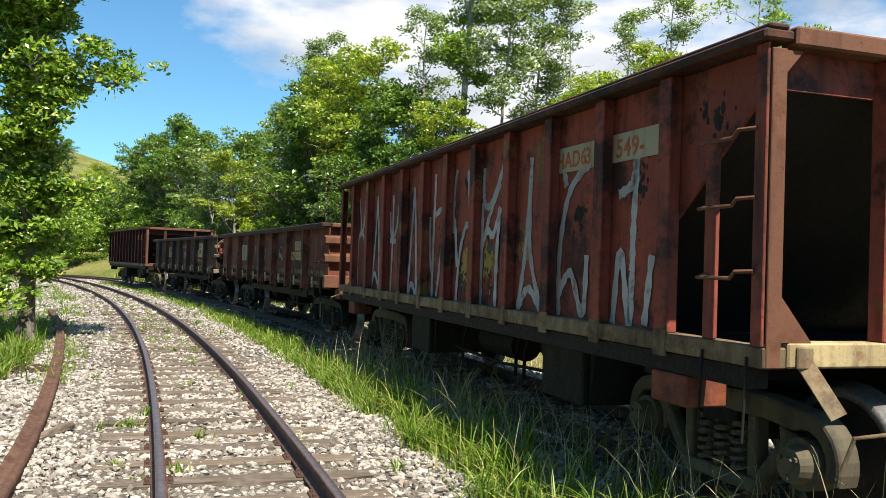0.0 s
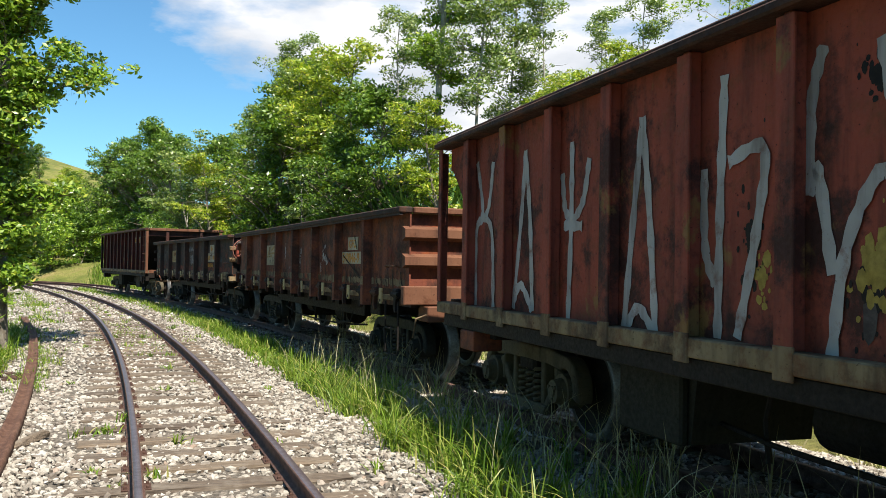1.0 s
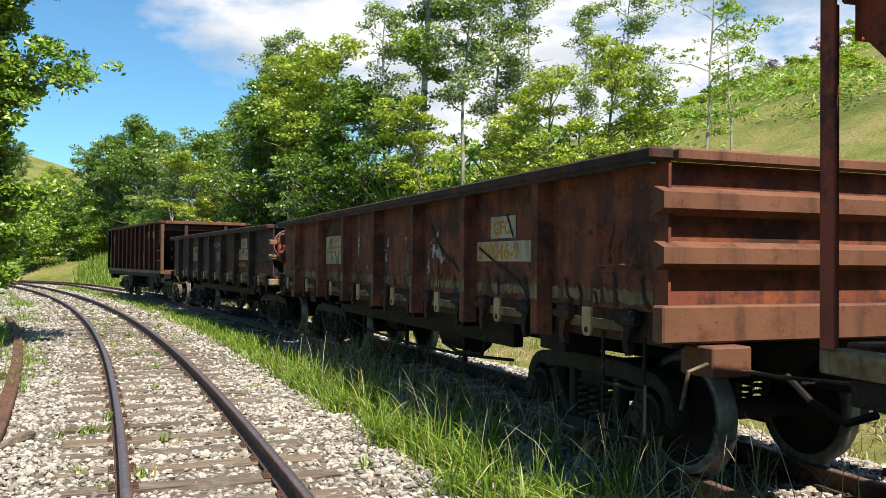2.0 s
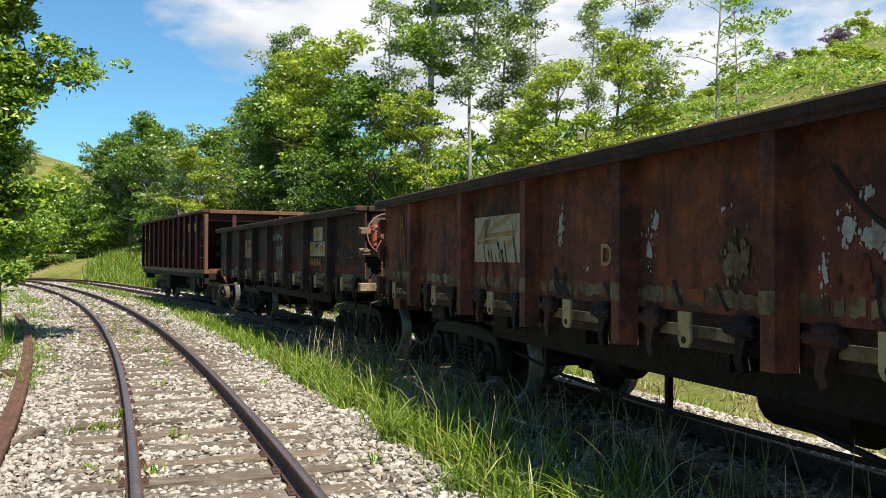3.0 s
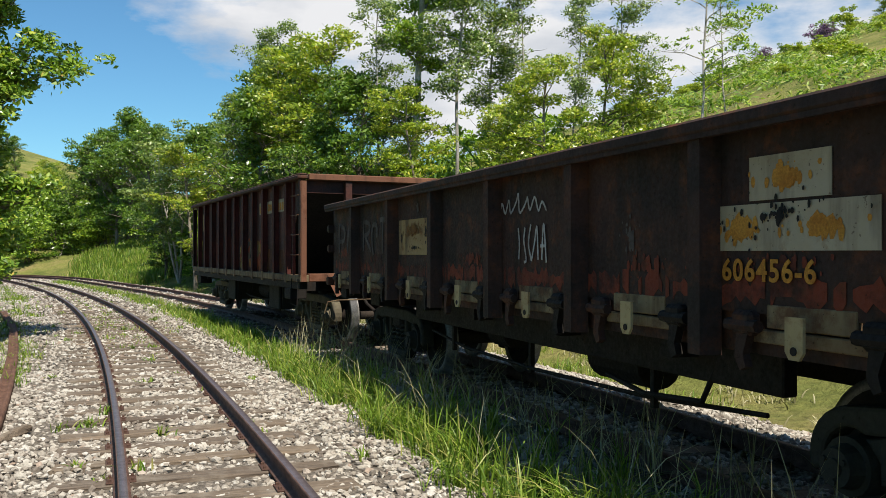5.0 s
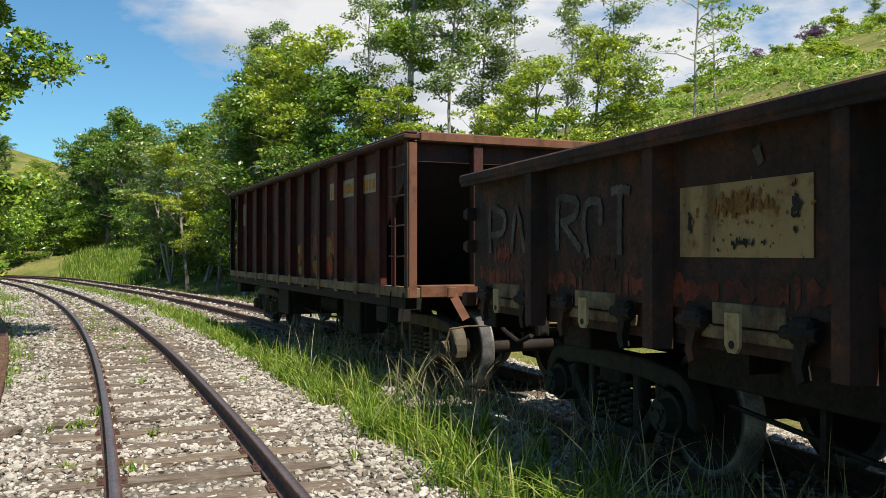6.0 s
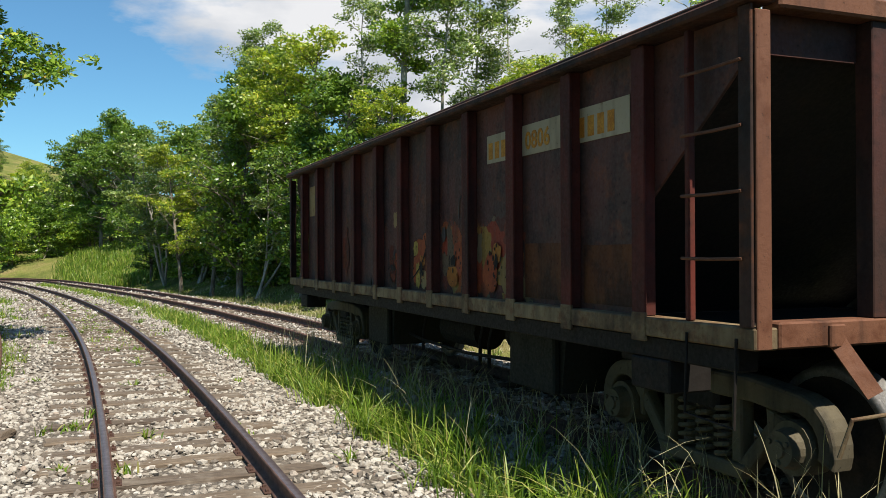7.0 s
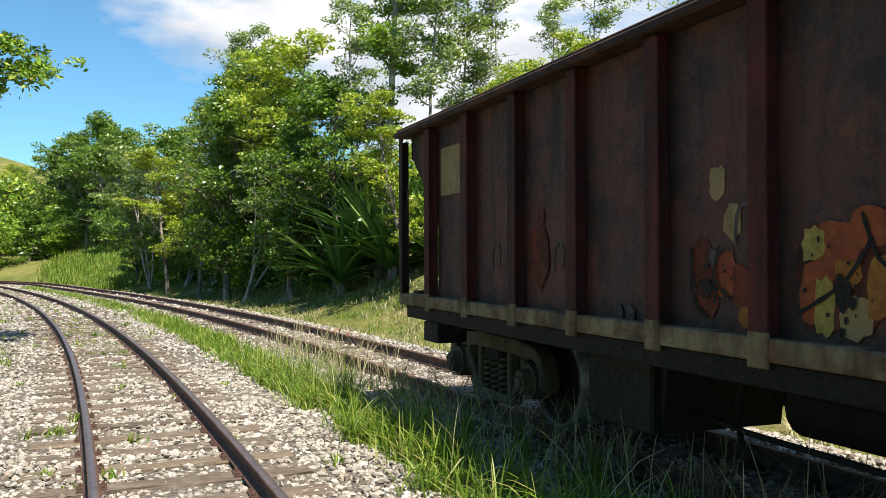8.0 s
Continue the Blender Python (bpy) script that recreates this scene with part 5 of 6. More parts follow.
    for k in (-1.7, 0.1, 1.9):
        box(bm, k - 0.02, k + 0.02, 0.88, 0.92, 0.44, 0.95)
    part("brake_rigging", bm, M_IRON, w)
    for bx in (-4.06, 4.06):
        bogie(w, bx, False)
    return w


def brown_marks(w):
    y = GONDOLA_W - 0.105
    stencil(w, -3.66, -3.19, 1.65, 1.83, y, M_PLATE)
    text_part("GFC", 0.155, M_ORANGE, w, -3.24, 1.685, y + 0.003)
    stencil(w, -3.95, -2.90, 1.46, 1.625, y, M_PLATE)
    text_part("540046-9", 0.185, M_ORANGE, w, -2.93, 1.48, y + 0.003)
    stencil(w, 1.52, 2.54, 1.41, 1.80, y, M_PLATE, "old pale stencil panel with ochre remains")
    bm = bmesh.new()
    for pts in (((2.30, 1.775), (2.16, 1.78), (2.28, 1.605), (2.47, 1.60)), ((2.28, 1.655), (1.59, 1.67), (1.68, 1.627), (2.28, 1.617)), ((2.48, 1.59), (2.01, 1.61), (2.02, 1.567), (2.49, 1.56)),
                ((1.84, 1.79), (1.66, 1.795), (1.86, 1.725), (2.24, 1.66), (2.05, 1.745)), ((1.86, 1.572), (1.66, 1.615), (1.75, 1.507))):
        vs = [bm.verts.new((px, y + 0.0035, pz)) for px, pz in pts]
        bm.faces.new(vs)
    part("faded_emblem", bm, M_PLATE_OLD, w, "faded ochre shapes on the old panel")
    rnd = random.Random(8)
    for px, pz, ln, wd in ((2.32, 1.56, 0.24, 0.022), (2.22, 1.53, 0.10, 0.035), (2.15, 1.52, 0.28, 0.030), (2.06, 1.50, 0.22, 0.016), (2.00, 1.59, 0.26, 0.034), (1.92, 1.52, 0.30, 0.060), (1.86, 1.57, 0.34, 0.026), (1.68, 1.63, 0.42, 0.020), (2.36, 1.76, 0.06, 0.012), (2.04, 1.85, 0.09, 0.014), (1.70, 1.75, 0.15, 0.010)):
        bm = bmesh.new()
        n = max(4, int(ln / 0.022))
        right, left = [], []
        for k in range(n):
            f = k / (n - 1)
            cx, half = px - 0.10 * f * ln / 0.3 + rnd.uniform(-0.006, 0.006), wd * 0.5 * rnd.uniform(0.3, 1.25) * (1 - 0.6 * f) * (0.3 if k == 0 else 1)
            right.append(bm.verts.new((cx - half, y + 0.006, pz - ln * f)))
            left.append(bm.verts.new((cx + half, y + 0.006, pz - ln * f)))
        for k in range(n - 1):
            bm.faces.new((right[k], left[k], left[k + 1], right[k + 1]))
        part("paint_run", bm, M_BLACKPAINT, w, "black paint run")
    for x, z, rx, rz, n, s, mat, seed in ((0.83, 1.66, 0.05, 0.14, 60, 0.016, M_SPRAY, 1), (0.85, 1.56, 0.03, 0.05, 24, 0.014, M_SPRAY, 2), (-0.38, 1.66, 0.05, 0.09, 46, 0.015, M_SPRAY, 3), (-0.32, 1.50, 0.06, 0.14, 44, 0.013, M_SPRAY, 4), (-1.98, 1.54, 0.10, 0.06, 90, 0.020, M_SPRAY, 5), (-1.84, 1.58, 0.05, 0.09, 50, 0.018, M_SPRAY, 6), (-2.06, 1.48, 0.10, 0.05, 40, 0.018, M_SPRAY, 7), (-1.95, 1.72, 0.05, 0.03, 30, 0.012, M_SPRAY, 8), (-1.70, 1.40, 0.04, 0.16, 30, 0.010, M_SPRAY, 9),
                                         (-1.10, 1.44, 0.14, 0.12, 90, 0.024, M_CREAM_DIRTY, 10), (-1.10, 1.45, 0.13, 0.11, 50, 0.013, M_BLACKPAINT, 11), (-1.0, 1.7, 0.10, 0.03, 8, 0.008, M_SPRAY, 12), (0.45, 1.37, 0.10, 0.03, 10, 0.010, M_SPRAY, 13), (3.4, 1.70, 0.08, 0.16, 40, 0.013, M_SPRAY_DIM, 14), (3.0, 1.45, 0.3, 0.12, 60, 0.022, M_LOWER_RED, 15), (4.8, 1.5, 0.3, 0.2, 60, 0.022, M_LOWER_RED, 16), (-5.0, 1.6, 0.3, 0.2, 60, 0.024, M_LOWER_RED, 17), (-2.1, 1.40, 0.4, 0.15, 70, 0.020, M_LOWER_RED, 18)):
        flakes(w, "worn_paint", x, z, rx, rz, y, n, s, mat, "rubbed remains of old paint", seed)
    text_part("R", 0.32, M_ORANGE_RUST, w, 4.97, 1.70, y + 0.004)
    text_part("D", 0.20, M_PLATE_OLD, w, 0.265, 1.40, y + 0.004)
    bm = bmesh.new()
    box(bm, -0.84, -0.71, y - 0.001, y + 0.004, 1.215, 1.285)
    part("red_mark", bm, M_GRAF_RED, w, "red rectangle on the cream band")
    for k in range(46):
        r = random.Random(100 + k)
        x = r.uniform(-5.4, 5.4)
        if min(abs(x - q) for q in GONDOLA_POSTS) < 0.12:
            continue
        strokes(w, "dirt_run", [[(x, r.uniform(1.25, 1.42)), (x - r.uniform(0.01, 0.05), 1.24), (x - r.uniform(0.03, 0.10), 1.18)]], r.uniform(0.01, 0.03), y + 0.005, M_BLACKPAINT, "")
    strokes(w, "paint_run", ([(-1.75, 1.85), (-2.0, 1.60), (-2.45, 1.40), (-2.68, 1.22)], [(-2.95, 1.58), (-3.30, 1.45), (-3.7, 1.30), (-3.95, 1.2)], [(-3.5, 1.85), (-3.62, 1.66)], [(-3.9, 1.45), (-4.0, 1.3), (-4.08, 1.2)], [(-3.1, 1.42), (-3.2, 1.2)]), 0.022, y + 0.006, M_BLACKPAINT, "black paint run")


def dark_marks(w):
    y = GONDOLA_W - 0.105
    stencil(w, -3.62, -3.10, 1.70, 1.91, y, M_PLATE)
    flakes(w, "smeared_lettering", -3.34, 1.80, 0.16, 0.06, y + 0.003, 46, 0.028, M_ORANGE, "smeared orange lettering", 51)
    stencil(w, -3.88, -2.76, 1.46, 1.685, y, M_PLATE)
    flakes(w, "smeared_lettering", -3.05, 1.57, 0.20, 0.06, y + 0.003, 46, 0.028, M_ORANGE, "smeared orange lettering", 52)
    flakes(w, "smeared_lettering", -3.55, 1.57, 0.22, 0.06, y + 0.003, 46, 0.028, M_ORANGE, "smeared orange lettering", 53)
    flakes(w, "soot_spots", -3.3, 1.62, 0.5, 0.15, y + 0.007, 60, 0.012, M_BLACKPAINT, "soot spots", 54)
    text_part("606456-6", 0.15, M_ORANGE, w, -2.90, 1.315, y + 0.006)
    stencil(w, 1.53, 2.52, 1.43, 1.80, y, M_PLATE_OLD, "old yellowed stencil panel")
    flakes(w, "rust_stain", 2.0, 1.68, 0.42, 0.10, y + 0.003, 200, 0.016, M_ORANGE_RUST, "orange rust stains", 55)
    flakes(w, "paint_run", 1.63, 1.66, 0.04, 0.12, y + 0.008, 40, 0.014, M_BLACKPAINT, "black runs", 56)
    flakes(w, "paint_run", 2.42, 1.60, 0.03, 0.08, y + 0.008, 26, 0.012, M_BLACKPAINT, "black runs", 57)
    flakes(w, "soot_spots", 2.0, 1.50, 0.40, 0.06, y + 0.008, 40, 0.010, M_BLACKPAINT, "soot spots", 58)
    strokes(w, "spray_scribble", ([(-0.04, 1.90), (-0.06, 1.76), (-0.14, 1.75), (-0.20, 1.84), (-0.26, 1.76), (-0.33, 1.86), (-0.36, 1.76), (-0.46, 1.84), (-0.50, 1.90), (-0.52, 1.76), (-0.60, 1.80), (-0.66, 1.87)],
                                  [(-0.66, 1.87), (-0.70, 1.77), (-0.78, 1.86), (-0.84, 1.76), (-0.90, 1.82), (-0.97, 1.75)], [(-0.50, 1.64), (-0.52, 1.52), (-0.51, 1.40)], [(-0.62, 1.64), (-0.60, 1.54), (-0.64, 1.40), (-0.60, 1.38)],
                                  [(-0.72, 1.66), (-0.68, 1.52), (-0.73, 1.39)], [(-0.73, 1.39), (-0.78, 1.52), (-0.82, 1.64), (-0.84, 1.40)], [(-0.90, 1.40), (-0.93, 1.66), (-0.97, 1.38)], [(-0.88, 1.50), (-0.97, 1.50)]), 0.02, y + 0.003, M_SPRAY, "small white spray scribble")
    strokes(w, "spray_mark", ([(3.99, 1.84), (4.0, 1.66), (4.0, 1.47)], [(3.99, 1.84), (3.72, 1.80), (3.74, 1.70), (3.95, 1.66)], [(3.92, 1.66), (3.78, 1.56), (3.65, 1.47)],
                              [(3.39, 1.63), (3.40, 1.77), (3.57, 1.77), (3.61, 1.62), (3.55, 1.42)], [(3.14, 1.85), (3.15, 1.64), (3.15, 1.44)], [(3.25, 1.83), (3.14, 1.84), (3.03, 1.82)],
                              [(5.25, 1.84), (5.26, 1.65), (5.24, 1.45)], [(5.25, 1.84), (4.95, 1.76), (4.98, 1.62), (5.22, 1.60)], [(4.80, 1.45), (4.70, 1.80), (4.55, 1.45)], [(1.90, 1.95), (1.86, 1.87)]), 0.055, y + 0.002, M_SPRAY_DIM, "faded grey spray stroke")
    for x, z, rx, rz, n, s, mat, seed in ((-4.45, 1.50, 0.12, 0.10, 30, 0.022, M_GRAF_TEAL, 61), (-4.75, 1.36, 0.25, 0.10, 60, 0.026, M_LOWER_RED, 62), (-5.0, 1.62, 0.25, 0.15, 60, 0.026, M_LOWER_RED, 63), (-4.5, 1.72, 0.15, 0.12, 36, 0.022, M_LOWER_RED, 64), (-2.05, 1.55, 0.10, 0.14, 36, 0.016, M_SPRAY_DIM, 65), (-2.2, 1.38, 0.3, 0.06, 40, 0.022, M_LOWER_RED, 66), (0.5, 1.40, 0.4, 0.06, 50, 0.022, M_LOWER_RED, 67), (3.4, 1.38, 0.5, 0.06, 60, 0.022, M_LOWER_RED, 68), (5.0, 1.45, 0.3, 0.1, 60, 0.022, M_LOWER_RED, 69), (-3.3, 1.40, 0.4, 0.08, 40, 0.018, M_LOWER_RED, 70)):
        flakes(w, "worn_paint", x, z, rx, rz, y - 0.001, n, s, mat, "rubbed remains of old paint", seed)


def handbrake(w):
    """The big handwheel and its box on the wagon end, with the hanging chain."""
    x = -GONDOLA_L / 2
    bm = bmesh.new()
    box(bm, x - 0.16, x + 0.0, 0.88, 1.24, 1.58, 1.87, 0.02)
    part("brake_box", bm, M_HANDWHEEL, w, "faded red brake gear box")
    bm = bmesh.new()
    c = Vector((x - 0.28, 1.10, 1.75))
    ring(bm, c, (1, 0, 0), 0.262, 0.0105, 40, 8)
    for k in range(5):
        a = k * math.tau / 5 + 0.3
        tip = c + Vector((0, math.cos(a) * 0.262, math.sin(a) * 0.262))
        tube(bm, [c + (tip - c) * 0.2 + Vector((0.05, 0, 0)), tip], 0.007, 6)
    part("handwheel", bm, M_WHEEL_RIM, w, "faded pinkish red handwheel")
    bm = bmesh.new()
    cyl(bm, c + Vector((0.16, 0, 0)), c + Vector((0.02, 0, 0)), 0.115, 0.085, 6)
    cyl(bm, c + Vector((0.04, 0, 0)), c + Vector((-0.02, 0, 0)), 0.03, 0.025, 8)
    part("hub", bm, M_RUSTY, w, "cast hub of the handwheel")
    bm = bmesh.new()
    z = 1.48
    k = 0
    while z > 0.86:
        pts = []
        for j in range(8):
            a = j * math.tau / 8
            u, v = math.cos(a) * 0.014, math.sin(a) * 0.03
            pts.append((x - 0.22 + (u if k % 2 else 0), 1.14 + (0 if k % 2 else u), z + v))
        tube(bm, pts, 0.005, 5, True)
        z -= 0.042
        k += 1
    part("chain", bm, M_RUSTY, w, "hanging rusty chain")
    bm = bmesh.new()
    cyl(bm, (x - 0.10, 0.95, 0.92), (x - 0.20, 0.95, 0.92), 0.09, 0.09, 12)
    tube(bm, [(x - 0.16, 0.95, 1.01), (x - 0.2, 1.06, 0.98), (x - 0.18, 1.15, 0.84)], 0.014)
    part("chain_sheave", bm, M_CREAM_DIRTY, w)
    bm = bmesh.new()
    box(bm, x - 0.004, x - 0.001, 0.50, 1.20, 1.80, 2.02)
    part("stencil_ground", bm, M_SPRAY_DIM, w, "faded grey stencil ground on the wagon end")
    mark = text_part("GFC", 0.15, M_BLACKPAINT, w, 0, 0, 0)
    mark.data.transform(Matrix(((0, -1, 0, x - 0.006), (1, 0, 0, 1.12), (0, 0, 1, 1.85), (0, 0, 0, 1))))


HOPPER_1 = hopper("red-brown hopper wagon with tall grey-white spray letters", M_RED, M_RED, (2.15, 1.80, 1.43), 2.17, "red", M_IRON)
letters_on_red(HOPPER_1)
yp = HOPPER_W - 0.094
for bay, (a, b) in enumerate(((-3.10, -2.48), (-3.92, -3.28))):
    stencil(HOPPER_1, a, b, 2.18, 2.37, yp, M_PLATE)
text_part("HAD6", 0.165, M_REDLETTER, HOPPER_1, -2.51, 2.215, yp + 0.003)
text_part("3", 0.165, M_REDLETTER, HOPPER_1, -2.97, 2.215, yp + 0.003)
text_part("1549-", 0.175, M_REDLETTER, HOPPER_1, -3.31, 2.21, yp + 0.003)

GONDOLA_1 = gondola("rusty brown open gondola wagon with cream band and orange stencils", M_BROWN, M_DARK, "brown")
brown_marks(GONDOLA_1)
GONDOLA_2 = gondola("sooty dark brown gondola wagon with a red handwheel", M_DARK, M_DARK, "dark")
dark_marks(GONDOLA_2)
handbrake(GONDOLA_2)
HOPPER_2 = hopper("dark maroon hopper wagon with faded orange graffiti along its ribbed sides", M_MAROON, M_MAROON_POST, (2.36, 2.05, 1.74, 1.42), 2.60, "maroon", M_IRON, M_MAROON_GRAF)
letters_on_maroon(HOPPER_2)
for a, b in ((-2.28, -1.94), (-3.11, -2.46), (-3.92, -3.29)):
    stencil(HOPPER_2, a, b, 2.16, 2.38, yp, M_PLATE)
text_part("0806", 0.175, M_ORANGE, HOPPER_2, -2.60, 2.205, yp + 0.004, spacing=1.05)
for a, n in ((-1.97, 3), (-3.34, 4)):
    bm = bmesh.new()
    for k in range(n):
        box(bm, a - k * 0.115 - 0.075, a - k * 0.115, yp + 0.001, yp + 0.004, 2.19, 2.32)
    part("unreadable_lettering", bm, M_ORANGE, HOPPER_2, "blurred orange lettering")
stencil(HOPPER_2, 3.66, 4.12, 1.99, 2.41, yp, M_PLATE_OLD, "old yellowed stencil panel")


# ------------------------------------------------------------------ trees and bushes
def leaf_mesh(name, centres, size, rng, mat, length=1.0, droop=0.3, wide=0.42, facing=None):
    """Leaves as folded rhombs at the given points, turned to face outwards where a facing is given."""
    n = len(centres)
    d = rng.normal(0, 1, (n, 3))
    d[:, 2] = d[:, 2] * 0.55 - droop
    d /= np.linalg.norm(d, axis=1)[:, None]
    if facing is None:
        up = rng.normal(0, 0.5, (n, 3)) + np.array([0.2, -0.55, 0.85])
    else:
        up = facing * 0.9 + np.array([0.05, -0.15, 0.45]) + rng.normal(0, 0.42, (n, 3))
    side = np.cross(d, up)
    side /= np.linalg.norm(side, axis=1)[:, None] + 1e-9
    nrm = np.cross(side, d)
    L = size * rng.uniform(0.55, 1.35, n)[:, None] * length
    Wd = L * wide
    v = np.stack([centres - d * L / 2, centres + side * Wd / 2 - nrm * L * 0.06 - d * L * 0.06, centres + d * L / 2 - nrm * L * 0.10, centres - side * Wd / 2 - nrm * L * 0.06 - d * L * 0.06], 1)
    i = np.arange(n)[:, None] * 4
    faces = np.concatenate([i + np.array([[0, 1, 2]]), i + np.array([[0, 2, 3]])])
    me = mesh_arrays(name, v.reshape(-1, 3), faces)
    me.materials.append(mat)
    return me


def limb_points(rng, start, direction, length, n=6, wander=0.18, rise=0.0):
    pts, d, p = [start], np.array(direction, float), np.array(start, float)
    for _ in range(n):
        d = d + rng.normal(0, wander, 3) + np.array([0, 0, rise])
        d /= np.linalg.norm(d)
        p = p + d * length / n
        pts.append(p.copy())
    return pts


def tree(name, label, seed, height, trunk_r, clear, spread, n_limb, n_leaf, leaf, mat, bark, clump=0.42, flat=0.7, lean=0.06, stems=1, shape="round", extra=(), fill=0.5, wide=0.42):
    """A tapered trunk with limbs and twigs, and a crown of leaf clumps at the twigs."""
    rng = np.random.default_rng(seed)
    root = thing(name, label, "tree" if name.endswith("tree") else "bush")
    bm = bmesh.new()
    tips = []
    low = stems >= 4
    for st in range(stems):
        lean_v = rng.normal(0, lean if stems == 1 else 0.32, 2)
        base = np.array([*(rng.normal(0, 0.12 * (stems > 1), 2)), -0.15])
        trunk = limb_points(rng, base, (lean_v[0], lean_v[1], 1), height * (1.0 if stems == 1 else rng.uniform(0.6, 1.0)), 9, 0.06, 0.05)
        tube(bm, trunk, trunk_r, 4 if low else 8, taper=[trunk_r * (1.25 if k == 0 else 1 - 0.085 * k) for k in range(10)])
        for k in range(n_limb // stems):
            f = clear + (1 - clear) * (k + rng.uniform(0, 1)) / (n_limb // stems)
            j = min(int(f * 9), 8)
            t = f * 9 - j
            p = trunk[j] * (1 - t) + trunk[j + 1] * t
            a = rng.uniform(0, math.tau)
            g = (f - clear) / max(1 - clear, 1e-3)
            reach = {"round": math.sin(math.pi * (0.18 + 0.72 * g)), "umbrella": 0.45 + 0.55 * g, "cone": 1.05 - 0.75 * g}[shape] * spread * rng.uniform(0.65, 1.15)
            limb = limb_points(rng, p, (math.cos(a), math.sin(a), rng.uniform(0.15, 0.75)), reach, 5, 0.2, 0.05)
            r = trunk_r * 0.42 * (1 - 0.55 * g)
            tube(bm, limb, r, 3 if low else 4, taper=[r * (1 - 0.16 * q) for q in range(6)])
            for q in range(2, 6):
                for _ in range(2):
                    a2 = rng.uniform(0, math.tau)
                    tw = limb_points(rng, limb[q], (math.cos(a2), math.sin(a2), rng.uniform(-0.1, 0.8)), reach * rng.uniform(0.22, 0.42), 3, 0.25, 0.04)
                    if not low:
                        tube(bm, tw, r * 0.35, 3, taper=[r * 0.35, r * 0.28, r * 0.2, r * 0.1])
                    tips += [tw[-1], tw[-2]]
    for f, a, reach, lift in extra:
        limb = limb_points(rng, trunk[int(f * 9)], (math.cos(a), math.sin(a), lift), reach, 7, 0.1, 0.03)
        tube(bm, limb, trunk_r * 0.3, 5, taper=[trunk_r * 0.3 * (1 - 0.12 * q) for q in range(8)])
        for q in range(3, 8):
            for _ in range(5):
                tips.append(limb[q] + rng.normal(0, 0.22, 3))
    part("trunk", bm, bark, root)
    # each clump is a dome of leaves over its twig, open below
    tips = np.array(tips)
    tips = tips[rng.choice(len(tips), size=max(8, int(len(tips) * fill)), replace=False)]
    weight = rng.uniform(0.15, 1.0, len(tips))
    pick = rng.choice(len(tips), n_leaf, p=weight / weight.sum())
    out = rng.normal(0, 1, (n_leaf, 3))
    out /= np.linalg.norm(out, axis=1)[:, None]
    out[:, 2] = np.where(rng.random(n_leaf) < 0.8, np.abs(out[:, 2]), out[:, 2])
    radius = clump * 1.25 * (0.35 + 0.9 * weight[pick]) * rng.uniform(0.35, 1.0, n_leaf) ** 0.5
    pts = tips[pick] + out * radius[:, None] * np.array([1, 1, flat])
    pts[:, 2] = np.maximum(pts[:, 2], 0.02)
    part_mesh("crown", leaf_mesh("crown", pts, leaf, rng, mat, wide=wide, facing=out), mat, root)
    return root


def again(ob, x, y, turn, scale, tall=1.0):
    c = copy_thing(ob, Matrix.Identity(4))
    c.matrix_basis = Matrix.LocRotScale((x, y, gz(x, y) - 0.05), Euler((0, 0, turn)), (scale, scale, scale * tall))
    return c


def polar(angle, dist):
    """angle: degrees to the right of the y axis."""
    a = radians(angle)
    return dist * math.sin(a), dist * math.cos(a)


